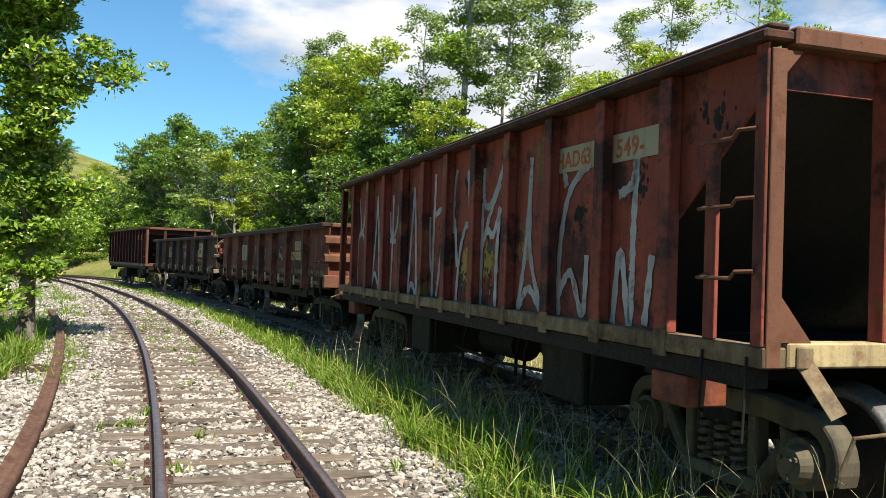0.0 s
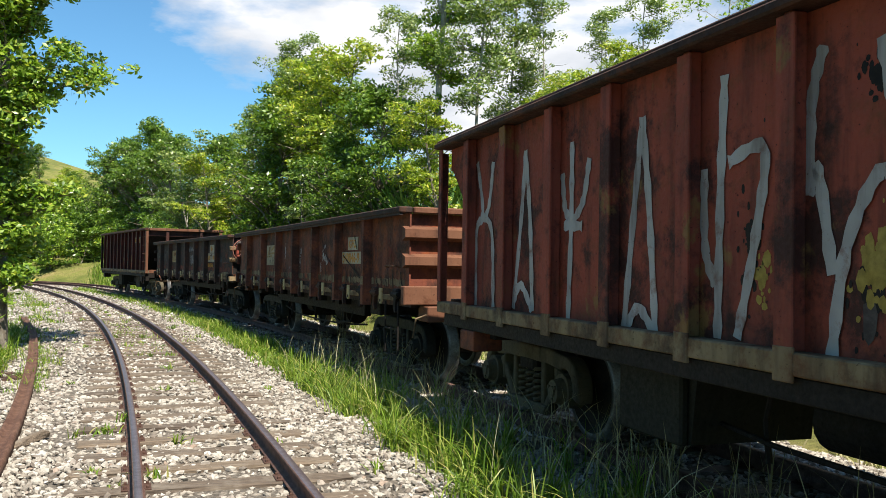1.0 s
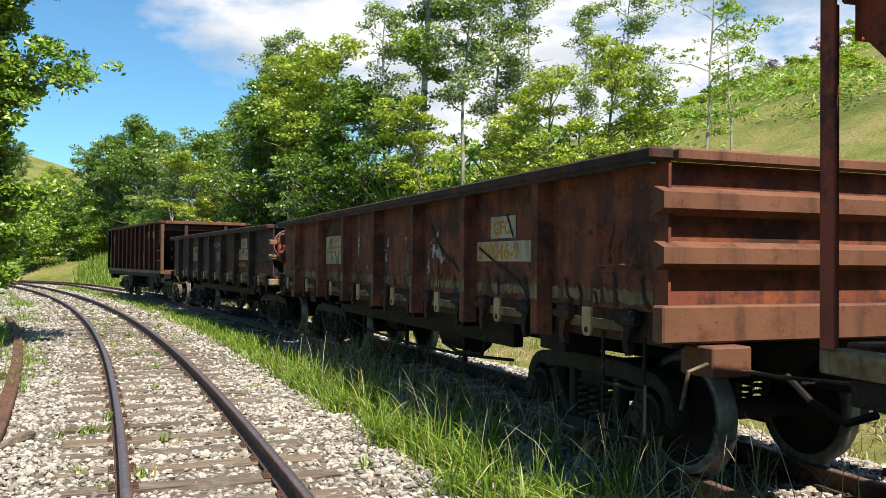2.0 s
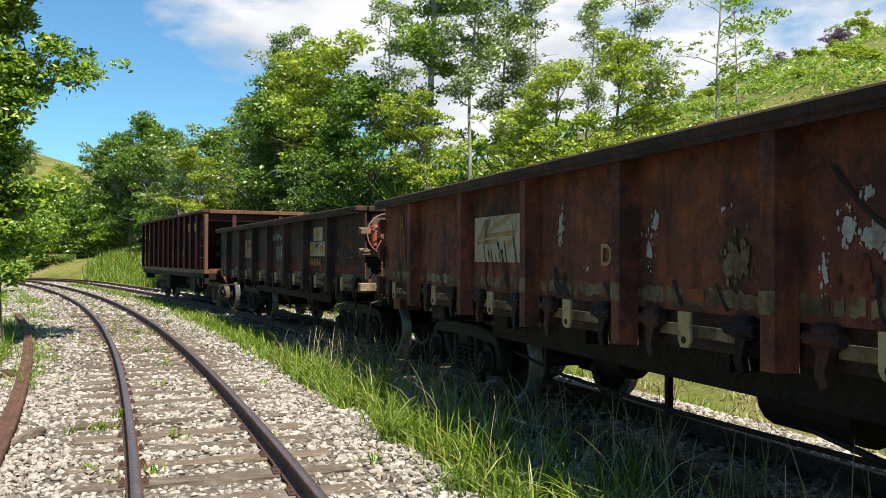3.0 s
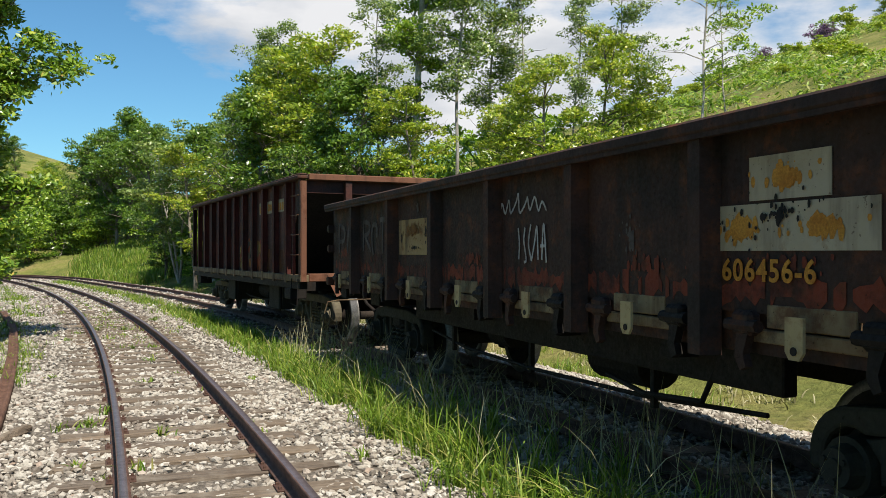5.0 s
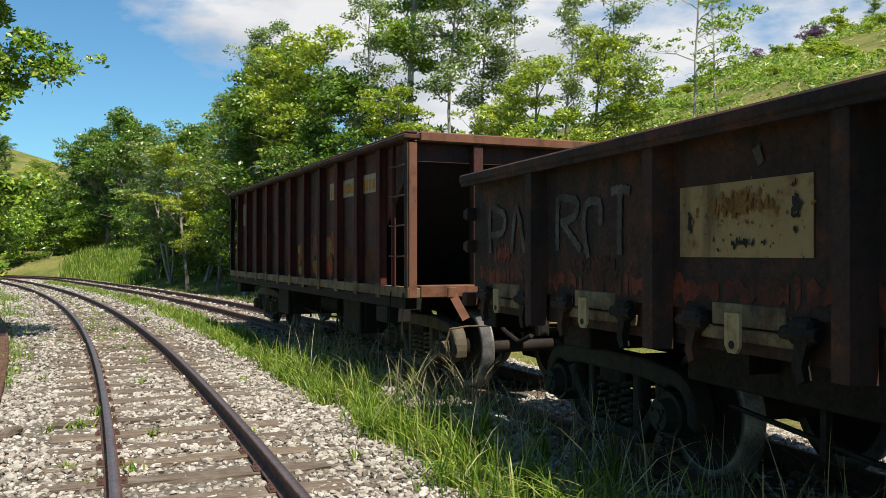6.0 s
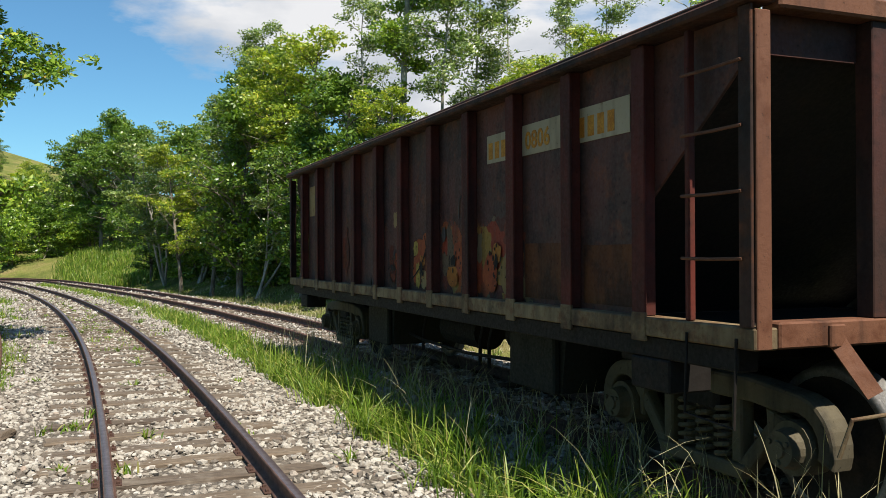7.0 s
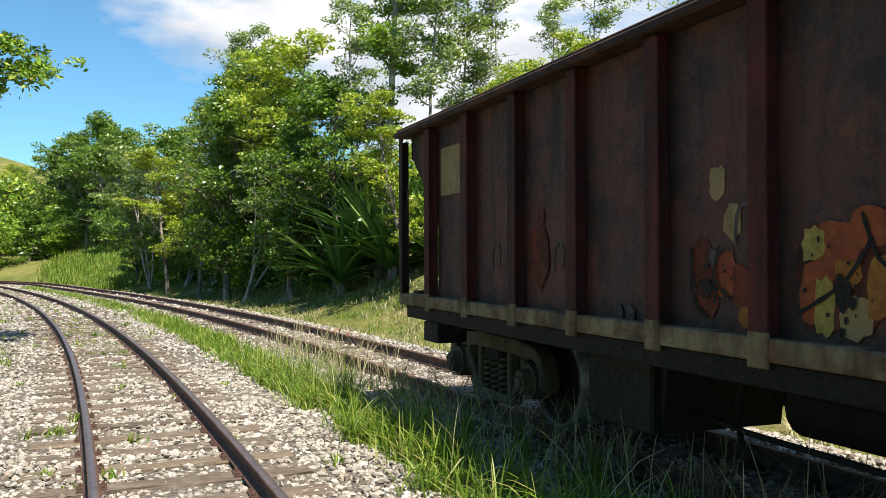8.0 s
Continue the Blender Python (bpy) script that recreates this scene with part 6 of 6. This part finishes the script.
def make_trees():
    rng = random.Random(4)
    T = {}
    T["side"] = tree("broadleaf_tree", "leafy green tree with a dark trunk beside the track", 3, 8.4, 0.16, 0.16, 1.45, 52, 56000, 0.115, M_LEAF_SIDE, M_BARK, 0.25, 0.8, 0.01, 1, "umbrella", ((0.60, -0.55, 1.95, 0.30), (0.78, -0.60, 1.7, 0.30), (0.86, -0.40, 1.8, 0.25)), 0.75, 0.46)
    T["tall"] = tree("tall_tree", "tall pale-trunked tree with an open layered crown", 7, 13.0, 0.16, 0.50, 2.5, 24, 20000, 0.14, M_LEAF_MID, M_BARK_PALE, 0.42, 0.5, 0.015, 1, "umbrella", (), 0.55)
    T["slender"] = tree("slender_tree", "slender pale tree with sparse light leaves", 12, 10.5, 0.075, 0.45, 1.7, 16, 7500, 0.135, M_LEAF_GREY, M_BARK_PALE, 0.36, 0.75, 0.05, 1, "round", (), 0.55)
    T["thin"] = tree("thin_tree", "thin young tree with small airy leaf clumps", 15, 9.5, 0.05, 0.40, 1.5, 15, 2600, 0.13, M_LEAF_MID, M_BARK_PALE, 0.24, 0.40, 0.02, 1, "round", (), 0.45)
    T["round"] = tree("round_tree", "dense dark green tree with a round crown", 19, 8.0, 0.16, 0.16, 2.9, 30, 15000, 0.18, M_LEAF_DARK, M_BARK, 0.46, 0.62, 0.06, 1, "round", (), 0.5, 0.5)
    T["light"] = tree("light_tree", "broadleaf tree with yellow-green sunlit leaves", 23, 7.5, 0.11, 0.25, 2.4, 22, 11500, 0.15, M_LEAF_LIGHT, M_BARK, 0.38, 0.5, 0.06, 1, "round", (), 0.45)
    T["silver"] = tree("silver_tree", "leaning pale-stemmed tree with shiny grey-green leaves", 27, 7.5, 0.07, 0.34, 2.6, 24, 10000, 0.165, M_LEAF_GREY, M_BARK_PALE, 0.36, 0.42, 0.1, 3, "umbrella", (), 0.42, 0.5)
    T["bush"] = tree("bush", "dense dark green roadside bush", 31, 2.6, 0.04, 0.05, 1.3, 20, 3600, 0.165, M_LEAF_DARK, M_BARK, 0.26, 0.7, 0.1, 4, "round", (), 0.5, 0.46)
    T["bush2"] = tree("bush", "light green bush with large leaves", 35, 2.4, 0.04, 0.05, 1.3, 20, 3000, 0.20, M_LEAF_LIGHT, M_BARK, 0.26, 0.7, 0.1, 4, "round", (), 0.5, 0.5)
    T["bush3"] = tree("bush", "leafy bush of middling green", 37, 3.0, 0.04, 0.05, 1.4, 20, 3600, 0.17, M_LEAF_MID, M_BARK, 0.28, 0.7, 0.1, 4, "round", (), 0.5)
    T["scrub"] = tree("bush", "low yellow-green scrub bush on the hillside", 41, 1.6, 0.04, 0.05, 1.2, 8, 700, 0.26, M_LEAF_LIGHT, M_BARK, 0.30, 0.6, 0.1, 4, "round", (), 0.5)
    T["blossom"] = tree("blossom_tree", "low tree with purple blossom on the hillside", 39, 4.5, 0.12, 0.2, 2.6, 20, 4000, 0.30, M_BLOSSOM, M_BARK, 0.5, 0.6)
    used = set()

    def put(kind, angle, dist, scale=1.0, tall=1.0, turn=None):
        x, y = polar(angle, dist)
        turn = rng.uniform(0, 6.28) if turn is None else turn
        if kind not in used:
            used.add(kind)
            T[kind].matrix_basis = Matrix.LocRotScale((x, y, gz(x, y) - 0.05), Euler((0, 0, turn)), (scale, scale, scale * tall))
        else:
            again(T[kind], x, y, turn, scale, tall)

    # beside the free track
    put("side", -25.9, 17.6, 1.0, 1.0, 0.6)
    put("side", -31.5, 16.5, 0.95, 1.0, 2.6)
    put("bush3", -31.0, 17.0, 0.8)
    # unseen trees added beside the free track to hold sky light off the wagons
    for k in range(7):
        x, y = on(TRACK_A, 6.0 - 4.0 * k, -7.2 - (k % 3))
        if k == 0:
            continue
        put("side" if k % 2 else "round", math.degrees(math.atan2(float(x), float(y))), math.hypot(float(x), float(y)), 1.0)
    # the tall ones in the belt beyond the train
    put("tall", -0.2, 28.0, 1.0, 1.0, 0.9)
    put("slender", 3.2, 27.5, 1.02)
    put("slender", 5.4, 30.0, 1.0)
    put("slender", -2.2, 32.0, 0.95)
    put("slender", 8.2, 29.0, 0.86)
    put("light", 12.3, 26.0, 0.80, 1.1)
    put("slender", 13.8, 29.0, 0.80)
    put("thin", 18.6, 24.0, 1.0, 1.0)
    put("thin", 20.3, 26.0, 0.8)
    put("slender", 10.6, 34.0, 0.85)
    put("light", -4.5, 33.0, 1.12)
    put("light", -6.2, 36.0, 1.14)
    put("slender", -8.7, 37.0, 0.98)
    put("round", -7.4, 39.0, 1.1)
    put("round", -3.0, 29.0, 0.82)
    put("light", 1.6, 24.0, 0.72)
    put("light", 8.0, 25.0, 0.58)
    put("light", 8.8, 21.5, 0.66)
    put("silver", -11.0, 39.0, 1.15)
    put("silver", -12.8, 43.0, 1.02)
    put("slender", -10.9, 42.0, 0.78)
    put("silver", -14.4, 46.0, 0.95)
    put("light", -13.6, 41.0, 0.86)
    put("light", -11.8, 37.0, 0.86)
    put("round", -10.0, 35.0, 0.92)
    put("round", -15.4, 50.0, 0.60)
    put("round", -13.2, 47.0, 0.9)
    put("silver", -9.0, 33.0, 0.72)
    put("round", -6.0, 30.0, 0.70)
    put("light", -15.2, 52.0, 0.55)
    # far end of the line
    for a, d, k, s in ((-16.4, 66, "round", 1.08), (-17.7, 72, "round", 1.26), (-19.0, 74, "round", 1.12), (-18.3, 70, "round", 0.95), (-20.0, 76, "round", 0.9), (-20.2, 80, "light", 0.70), (-21.6, 90, "light", 0.75), (-17.0, 84, "round", 0.8), (-23.2, 92, "light", 0.80), (-25.0, 86, "light", 0.8), (-27.5, 80, "light", 0.9), (-19.6, 100, "round", 0.75), (-22.2, 112, "light", 0.8), (-24.6, 115, "light", 0.9), (-29.0, 70, "round", 0.9)):
        put(k, a, d, s)
    for a, d, s in ((-18.9, 72, 1.5), (-20.2, 73, 1.4), (-17.4, 70, 1.5), (-21.6, 78, 1.6), (-23.0, 80, 1.6), (-24.5, 78, 1.6), (-16.0, 66, 1.4), (-26.0, 74, 1.4)):
        put("bush3" if rng.random() < 0.6 else "bush", a, d, s)
    # undergrowth along the train's track
    s = -6.0
    while s < 46:
        for lat in (6.0, 8.2, 11.0):
            ss, ll = s + rng.uniform(-0.7, 0.7), lat + rng.uniform(-0.8, 0.8)
            if (s > 24 and lat < 7) or (s > 31 and lat < 10):
                continue
            if 5.0 < s < 15 and lat < 8.5:
                continue
            x, y = on(TRACK_B, ss, ll)
            k = rng.choice(("bush", "bush", "bush3", "bush3", "bush2"))
            if s < 4 and lat < 9:
                k = rng.choice(("bush2", "bush3", "bush2"))
            ang, dist = math.degrees(math.atan2(float(x), float(y))), math.hypot(float(x), float(y))
            if ang > 16.5:
                continue
            put(k, ang, dist, rng.uniform(0.75, 1.15) * (1.0 if lat < 7 else 1.2 if lat < 10 else 1.35) * (1.0 if s > 4 else 0.8))
        s += 2.1
    # dark undergrowth down to the ground behind the far part of the train's track
    for k in range(30):
        for row, lat in enumerate((4.6, 6.6)):
            s = 17.0 + k * 1.05 + rng.uniform(-0.4, 0.4)
            x, y = on(TRACK_B, s, lat + rng.uniform(-0.4, 0.6) + max(0.0, s - 34) * 0.25)
            x, y = float(x), float(y)
            put(rng.choice(("bush", "bush", "bush3")), math.degrees(math.atan2(x, y)), math.hypot(x, y), rng.uniform(0.9, 1.25) + 0.35 * row)
    # bushes on the slope inside the far curve
    for k in range(26):
        x, y = polar(rng.uniform(-26.5, -18.5), rng.uniform(72, 92))
        if min(abs(float(lateral(q, x, y)[0][0])) for q in (TRACK_A, TRACK_B)) > 5.0:
            put(rng.choice(("bush", "bush3", "bush3")), math.degrees(math.atan2(x, y)), math.hypot(x, y), rng.uniform(1.0, 1.7))
    # a hedge of bushes closing the view past the far curve
    for k in range(16):
        put("bush3" if k % 3 else "bush", -19.5 - 0.75 * k, 97 + rng.uniform(-3, 8), rng.uniform(1.5, 2.3))
    # the hillside
    for a, d, k, sc in ((22.6, 112, "blossom", 0.6), (25.6, 118, "blossom", 0.8), (26.6, 122, "bush3", 1.9), (21.0, 108, "bush3", 1.2), (23.6, 116, "bush", 1.4), (26.2, 110, "blossom", 0.5), (29.0, 116, "light", 0.6), (30.6, 112, "light", 0.8), (25.0, 128, "thin", 0.5), (19.6, 104, "bush2", 1.4), (27.4, 104, "bush2", 1.2), (30.5, 110, "light", 0.9)):
        put(k, a, d, sc)
    for _ in range(70):
        a, d = rng.uniform(15, 34), rng.uniform(55, 118)
        put("scrub", a, d, rng.uniform(0.35, 1.1), 0.6)
    for _ in range(26):
        a, d = rng.uniform(-34, -20), rng.uniform(120, 190)
        put(rng.choice(("round", "bush3", "light")), a, d, rng.uniform(0.6, 1.1))


def hill_scrub(name, seed, n_clump, per, size, mat, label):
    """Low weeds and grass clumps over the open hillside."""
    rng = np.random.default_rng(seed)
    a, d = np.radians(rng.uniform(13, 36, n_clump)), 45 + 78 * rng.random(n_clump) ** 0.8
    keep = np.sin(d * 0.21 + 5 * a) + np.sin(a * 37 + d * 0.07) + rng.normal(0, 0.7, n_clump) > -0.2
    a, d = np.repeat(a[keep], per), np.repeat(d[keep], per)
    x, y = d * np.sin(a) + rng.normal(0, 0.55, len(a)), d * np.cos(a) + rng.normal(0, 0.55, len(a))
    z = ground_z(x, y) + np.abs(rng.normal(0, 0.22, len(a)))
    me = leaf_mesh(name, np.stack([x, y, z], 1), size, rng, mat, 1.0, -0.5, 0.3)
    tagged(part_mesh(name, me, mat), label, "weeds", kind="stuff")


make_trees()
hill_scrub("hill_weeds", 61, 3000, 14, 0.40, M_GRASS, "sunlit yellow-green weeds covering the hillside")
hill_scrub("hill_weeds", 62, 900, 16, 0.42, M_LEAF_MID, "darker leafy weeds scattered over the hillside")


def sword_plant(seed, n, length):
    """A rosette of long stiff pointed leaves."""
    rng = np.random.default_rng(seed)
    bm = bmesh.new()
    for k in range(n):
        a, tilt = rng.uniform(0, math.tau), rng.uniform(0.15, 1.35)
        L = length * rng.uniform(0.75, 1.1)
        out = Vector((math.cos(a), math.sin(a), 0))
        side = Vector((-math.sin(a), math.cos(a), 0))
        prev = None
        p = out * 0.08 + Vector((0, 0, 0.15 + 0.25 * rng.random()))
        ang = tilt
        for q in range(6):
            w = (0.055, 0.075, 0.07, 0.055, 0.035, 0.004)[q]
            d = out * math.sin(ang) + Vector((0, 0, math.cos(ang)))
            up = d.cross(side)
            row = [bm.verts.new(p - side * w + up * 0.02), bm.verts.new(p), bm.verts.new(p + side * w + up * 0.02)]
            if prev:
                bm.faces.new((prev[0], prev[1], row[1], row[0]))
                bm.faces.new((prev[1], prev[2], row[2], row[1]))
            prev = row
            p = p + d * L / 5
            ang += 0.05 + 0.10 * tilt * q / 5
    root = thing("sword_leaf_plant", "clump of long stiff pointed green leaves on the bank", "plant", "sword-leaved plants")
    part("leaves", bm, M_AGAVE, root)
    bm = bmesh.new()
    cyl(bm, (0, 0, -0.3), (0, 0, 0.55), 0.12, 0.08, 8)
    part("stem", bm, M_BARK, root)
    return root


def make_sword_plants():
    a, b = sword_plant(2, 70, 1.9), sword_plant(5, 60, 1.7)
    for k, (ob, x, y, s) in enumerate(((a, 0.3, 26.8, 1.7), (b, -1.3, 27.6, 1.45), (None, 1.7, 25.8, 1.6), (None, -0.4, 28.6, 1.7), (None, 2.8, 27.4, 1.6), (None, 3.6, 27.7, 2.0))):
        m = Matrix.LocRotScale((x, y, gz(x, y)), Euler((0, 0, k * 1.3)), (s, s, s))
        if ob:
            ob.matrix_basis = m
        else:
            copy_thing(a if k % 2 else b, Matrix.Identity(4)).matrix_basis = m


make_sword_plants()


# ------------------------------------------------------------------ grass
def grass_patch(name, x, y, z, height, rng, mat, label, width=0.006, bend=0.5):
    n = len(x)
    a = rng.uniform(0, math.tau, n)
    lean = rng.uniform(0.05, bend, n) * height
    dx, dy = np.cos(a) * lean, np.sin(a) * lean
    b = rng.uniform(0, math.tau, n)
    wx, wy = np.cos(b) * width, np.sin(b) * width
    h = height

    def at(f, w):
        cx, cy, cz = x + dx * f ** 2, y + dy * f ** 2, z + h * (f - 0.42 * f ** 3 * (lean / np.maximum(h, 1e-3)))
        return np.stack([cx - wx * w, cy - wy * w, cz], 1), np.stack([cx + wx * w, cy + wy * w, cz], 1)

    a0, a1 = at(0.0, 0.8)
    b0, b1 = at(0.35, 1.0)
    c0, c1 = at(0.65, 0.8)
    e0, e1 = at(0.86, 0.5)
    d0, _ = at(1.0, 0.0)
    v = np.stack([a0, a1, b0, b1, c0, c1, e0, e1, d0], 1)
    i = np.arange(n)[:, None] * 9
    tri = np.array([[0, 1, 3], [0, 3, 2], [2, 3, 5], [2, 5, 4], [4, 5, 7], [4, 7, 6], [6, 7, 8]])
    faces = (i[:, None, :] + tri[None]).reshape(-1, 3)
    me = mesh_arrays(name, v.reshape(-1, 3), faces)
    return tagged(part_mesh(name, me, mat), label, "grass", kind="stuff")


def tufted(rng, n_tuft, per, s_range, lat_fn, radius):
    s = rng.uniform(*s_range, n_tuft)
    x, y = lat_fn(s, rng.uniform(0, 1, n_tuft))
    r = np.abs(rng.normal(0, radius, (n_tuft, per)))
    a = rng.uniform(0, math.tau, (n_tuft, per))
    return (x[:, None] + r * np.cos(a)).ravel(), (y[:, None] + r * np.sin(a)).ravel(), np.repeat(rng.uniform(0.55, 1.25, n_tuft), per)


def bed_height(x, y):
    la, _ = lateral(TRACK_A, x, y)
    lb, _ = lateral(TRACK_B, x, y)
    return np.maximum(np.where((lb > 2.2) | (la < -3.5), -9.0, bed_z(la, lb)), ground_z(x, y)) - 0.02


def between(lo, hi, part_way=1.0):
    """Places between the two tracks: from lo metres right of the free track to hi metres left of the other."""
    def f(s, u):
        ax, ay = on(TRACK_A, s, lo)
        lb, sb = lateral(TRACK_B, ax, ay)
        bx, by = on(TRACK_B, sb, -hi)
        u = u ** 0.8 * part_way
        return ax + (bx - ax) * u, ay + (by - ay) * u
    return f


def make_grass():
    rng = np.random.default_rng(5)
    sets = (
        ("grass", 210, 30, (-3, 7), between(1.62, 1.15, 0.62), 0.10, 0.40),
        ("grass", 34, 16, (-3, 7), between(2.4, 0.9), 0.10, 0.42),
        ("grass", 230, 26, (7, 18), between(1.75, 1.3, 0.8), 0.16, 0.24),
        ("grass", 300, 26, (18, 46), between(1.8, 1.3), 0.25, 0.20),
        ("grass", 520, 36, (-14, 40), lambda s, u: on(TRACK_B, s, 2.0 + u * 5.0), 0.20, 0.24),
        ("grass", 260, 64, (7, 17), lambda s, u: on(TRACK_A, s, -2.25 - u * 3.0), 0.16, 0.36),
        ("grass", 220, 60, (0, 8), lambda s, u: on(TRACK_A, s, -3.1 - u * 3.4), 0.16, 0.34),
        ("grass", 26, 30, (6, 13), lambda s, u: on(TRACK_A, s, -1.4 - 0.5 * u), 0.14, 0.16),
        ("grass", 160, 30, (13, 42), lambda s, u: on(TRACK_A, s, -1.5 - 1.8 * u), 0.22, 0.20),
        ("grass", 150, 16, (10, 42), lambda s, u: on(TRACK_A, s, -0.45 + 0.9 * u), 0.16, 0.10),
    )
    for name, n, per, rng_s, fn, rad, h in sets:
        x, y, k = tufted(rng, n, per, rng_s, fn, rad)
        hh = h * k * rng.uniform(0.4, 1.25, len(x))
        grass_patch(name, x, y, bed_height(x, y), hh, rng, M_GRASS, "bright green uncut grass growing beside the track", 0.0062 if rng_s[0] < 7 else 0.009, 1.15)
    # the tall stand of grass by the far curve
    n = 900
    ang, dist = np.radians(rng.uniform(-20.5, -13.8, n)), rng.uniform(50, 69, n)
    cx, cy = dist * np.sin(ang), dist * np.cos(ang)
    lb, _ = lateral(TRACK_B, cx, cy)
    cx, cy = cx[lb > 2.2], cy[lb > 2.2]
    x = (cx[:, None] + rng.normal(0, 0.35, (len(cx), 40))).ravel()
    y = (cy[:, None] + rng.normal(0, 0.35, (len(cx), 40))).ravel()
    k = np.repeat(rng.uniform(0.5, 1.1, len(cx)), 40)
    grass_patch("tall_grass", x, y, bed_height(x, y), 0.72 * k * rng.uniform(0.5, 1.2, len(x)), rng, M_GRASS, "tall yellow-green grass by the far curve", 0.022, 0.4)
    # weeds among the sleepers
    x, y, k = tufted(rng, 70, 16, (1, 30), lambda s, u: on(TRACK_A, s, -1.2 + 2.5 * u), 0.06)
    grass_patch("weed", x, y, bed_height(x, y), 0.13 * k, rng, M_GRASS, "small weeds between the sleepers", 0.008, 1.0)
    # dry grass past the train's track
    x, y, k = tufted(rng, 420, 26, (-14, 30), lambda s, u: on(TRACK_B, s, 1.7 + u * 4.5), 0.22)
    grass_patch("dry_grass", x, y, bed_height(x, y), 0.20 * k, rng, M_STRAW, "dry tan grass on the bank", 0.009, 1.1)
    # seeding stalks
    x, y, k = tufted(rng, 240, 3, (-3, 9), between(1.9, 0.6), 0.06)
    grass_patch("grass_stalk", x, y, bed_height(x, y), 0.72 * k, rng, M_STRAW, "thin dry grass stalks above the grass", 0.0035, 0.7)


make_grass()

# ------------------------------------------------------------------ small things by the tracks
def make_clutter():
    rng = random.Random(17)
    # a broken piece of sleeper beside the spare rail
    bm = bmesh.new()
    box(bm, -0.30, 0.30, -0.045, 0.045, -0.03, 0.03, 0.012)
    bmesh.ops.subdivide_edges(bm, edges=[e for e in bm.edges if abs(e.verts[0].co.x - e.verts[1].co.x) > 0.4], cuts=5)
    for v in bm.verts:
        v.co += Vector((rng.uniform(-0.02, 0.02), rng.uniform(-0.012, 0.012), rng.uniform(-0.01, 0.01)))
    ob = tagged(part("timber_piece", bm, M_WOOD), "splintered dark piece of old timber on the stones", "timber")
    ob.matrix_basis = pose(-3.46, 7.62, -0.14, 4, -6, 78)
    # dark lumps of spoil at the foot of the grass bank
    for k in range(9):
        bm = bmesh.new()
        bmesh.ops.create_icosphere(bm, subdivisions=2, radius=rng.uniform(0.07, 0.15))
        for v in bm.verts:
            v.co = v.co * (1 + 0.22 * noise.noise(v.co * 9 + Vector((k * 7, 0, 0))))
            v.co.z *= 0.75
        x, y = -5.75 + rng.uniform(-0.35, 0.35), 12.35 + rng.uniform(-0.8, 0.8)
        ob = tagged(part("spoil_lump", bm, M_SPOIL), "dark brown lump of earth and rust scale", "rubble", "lumps of spoil")
        ob.matrix_basis = pose(x, y, -0.22, rng.uniform(-30, 30), 0, rng.uniform(0, 360))
    # a torn white plastic strip in the grass
    bm = bmesh.new()
    a, b = Vector((0.86, 8.60, -0.17)), Vector((1.30, 7.55, -0.15))
    prev = None
    for k in range(26):
        f = k / 25
        c = a.lerp(b, f) + Vector((rng.uniform(-0.03, 0.03), rng.uniform(-0.03, 0.03), rng.uniform(0.0, 0.05)))
        w = 0.012 + 0.05 * max(0, math.sin(f * 9)) ** 4
        row = [bm.verts.new(c + Vector((w, w * 0.4, 0.01))), bm.verts.new(c + Vector((-w, -w * 0.4, rng.uniform(0, 0.04))))]
        if prev:
            bm.faces.new((prev[0], row[0], row[1], prev[1]))
        prev = row
    ob = part("plastic_strip", bm, M_LITTER)
    sol = ob.modifiers.new("thickness", "SOLIDIFY")
    sol.thickness = 0.004
    tagged(ob, "torn white plastic strip caught in the grass", "litter")
    # a sprig of dry orange leaves between the rails
    r = np.random.default_rng(3)
    pts = r.normal(0, 1, (90, 3)) * np.array([0.13, 0.13, 0.05]) + np.array([0, 0, 0.08])
    ob = part_mesh("dry_sprig", leaf_mesh("dry_sprig", np.maximum(pts, 0.0) * np.array([1, 1, 1]) + 0 * pts, 0.07, r, M_DRY), M_DRY)
    ob.location = (-0.95, 17.3, -0.16)
    tagged(ob, "sprig of dry orange leaves lying between the rails", "dry leaves")


make_clutter()

# ------------------------------------------------------------------ tracks, laid last with their pieces
make_track("track_1", TRACK_A, -14.0, 74.0, True, "narrow-gauge track on worn wooden sleepers, free of trains")
make_track("track_2", TRACK_B, -58.0, 70.0, False, "narrow-gauge track under the moving train, on wooden sleepers")


# ------------------------------------------------------------------ what moves
def train_s(t):
    """The way of the first wagon's middle along its track."""
    return -2.65 - 5.5436 * t + 0.0690 * t ** 2 - 0.004475 * t ** 3


def wagon_pose(t, centre, pivot):
    s = train_s(t) + centre
    a, b = on(TRACK_B, s - pivot), on(TRACK_B, s + pivot)
    return Matrix.Translation(((a[0] + b[0]) / 2, (a[1] + b[1]) / 2, 0)) @ Matrix.Rotation(math.atan2(b[1] - a[1], b[0] - a[0]), 4, "Z")


def motions():
    times = [k * 0.25 for k in range(33)]
    for w, centre, pivot in ((HOPPER_1, 0.0, 3.45), (GONDOLA_1, CENTRE_G1, 4.04), (GONDOLA_2, CENTRE_G2, 4.04), (HOPPER_2, CENTRE_H2, 3.45)):
        walk(w, [(t, wagon_pose(t, centre, pivot)) for t in times])
    ticks = [k / 10 for k in range(81)]
    for ws, x in WHEELSETS:
        walk(ws, [(t, Matrix.Translation((x, 0, WHEEL_R)) @ Matrix.Rotation((train_s(t) - train_s(0)) / WHEEL_R, 4, "Y")) for t in ticks])


motions()
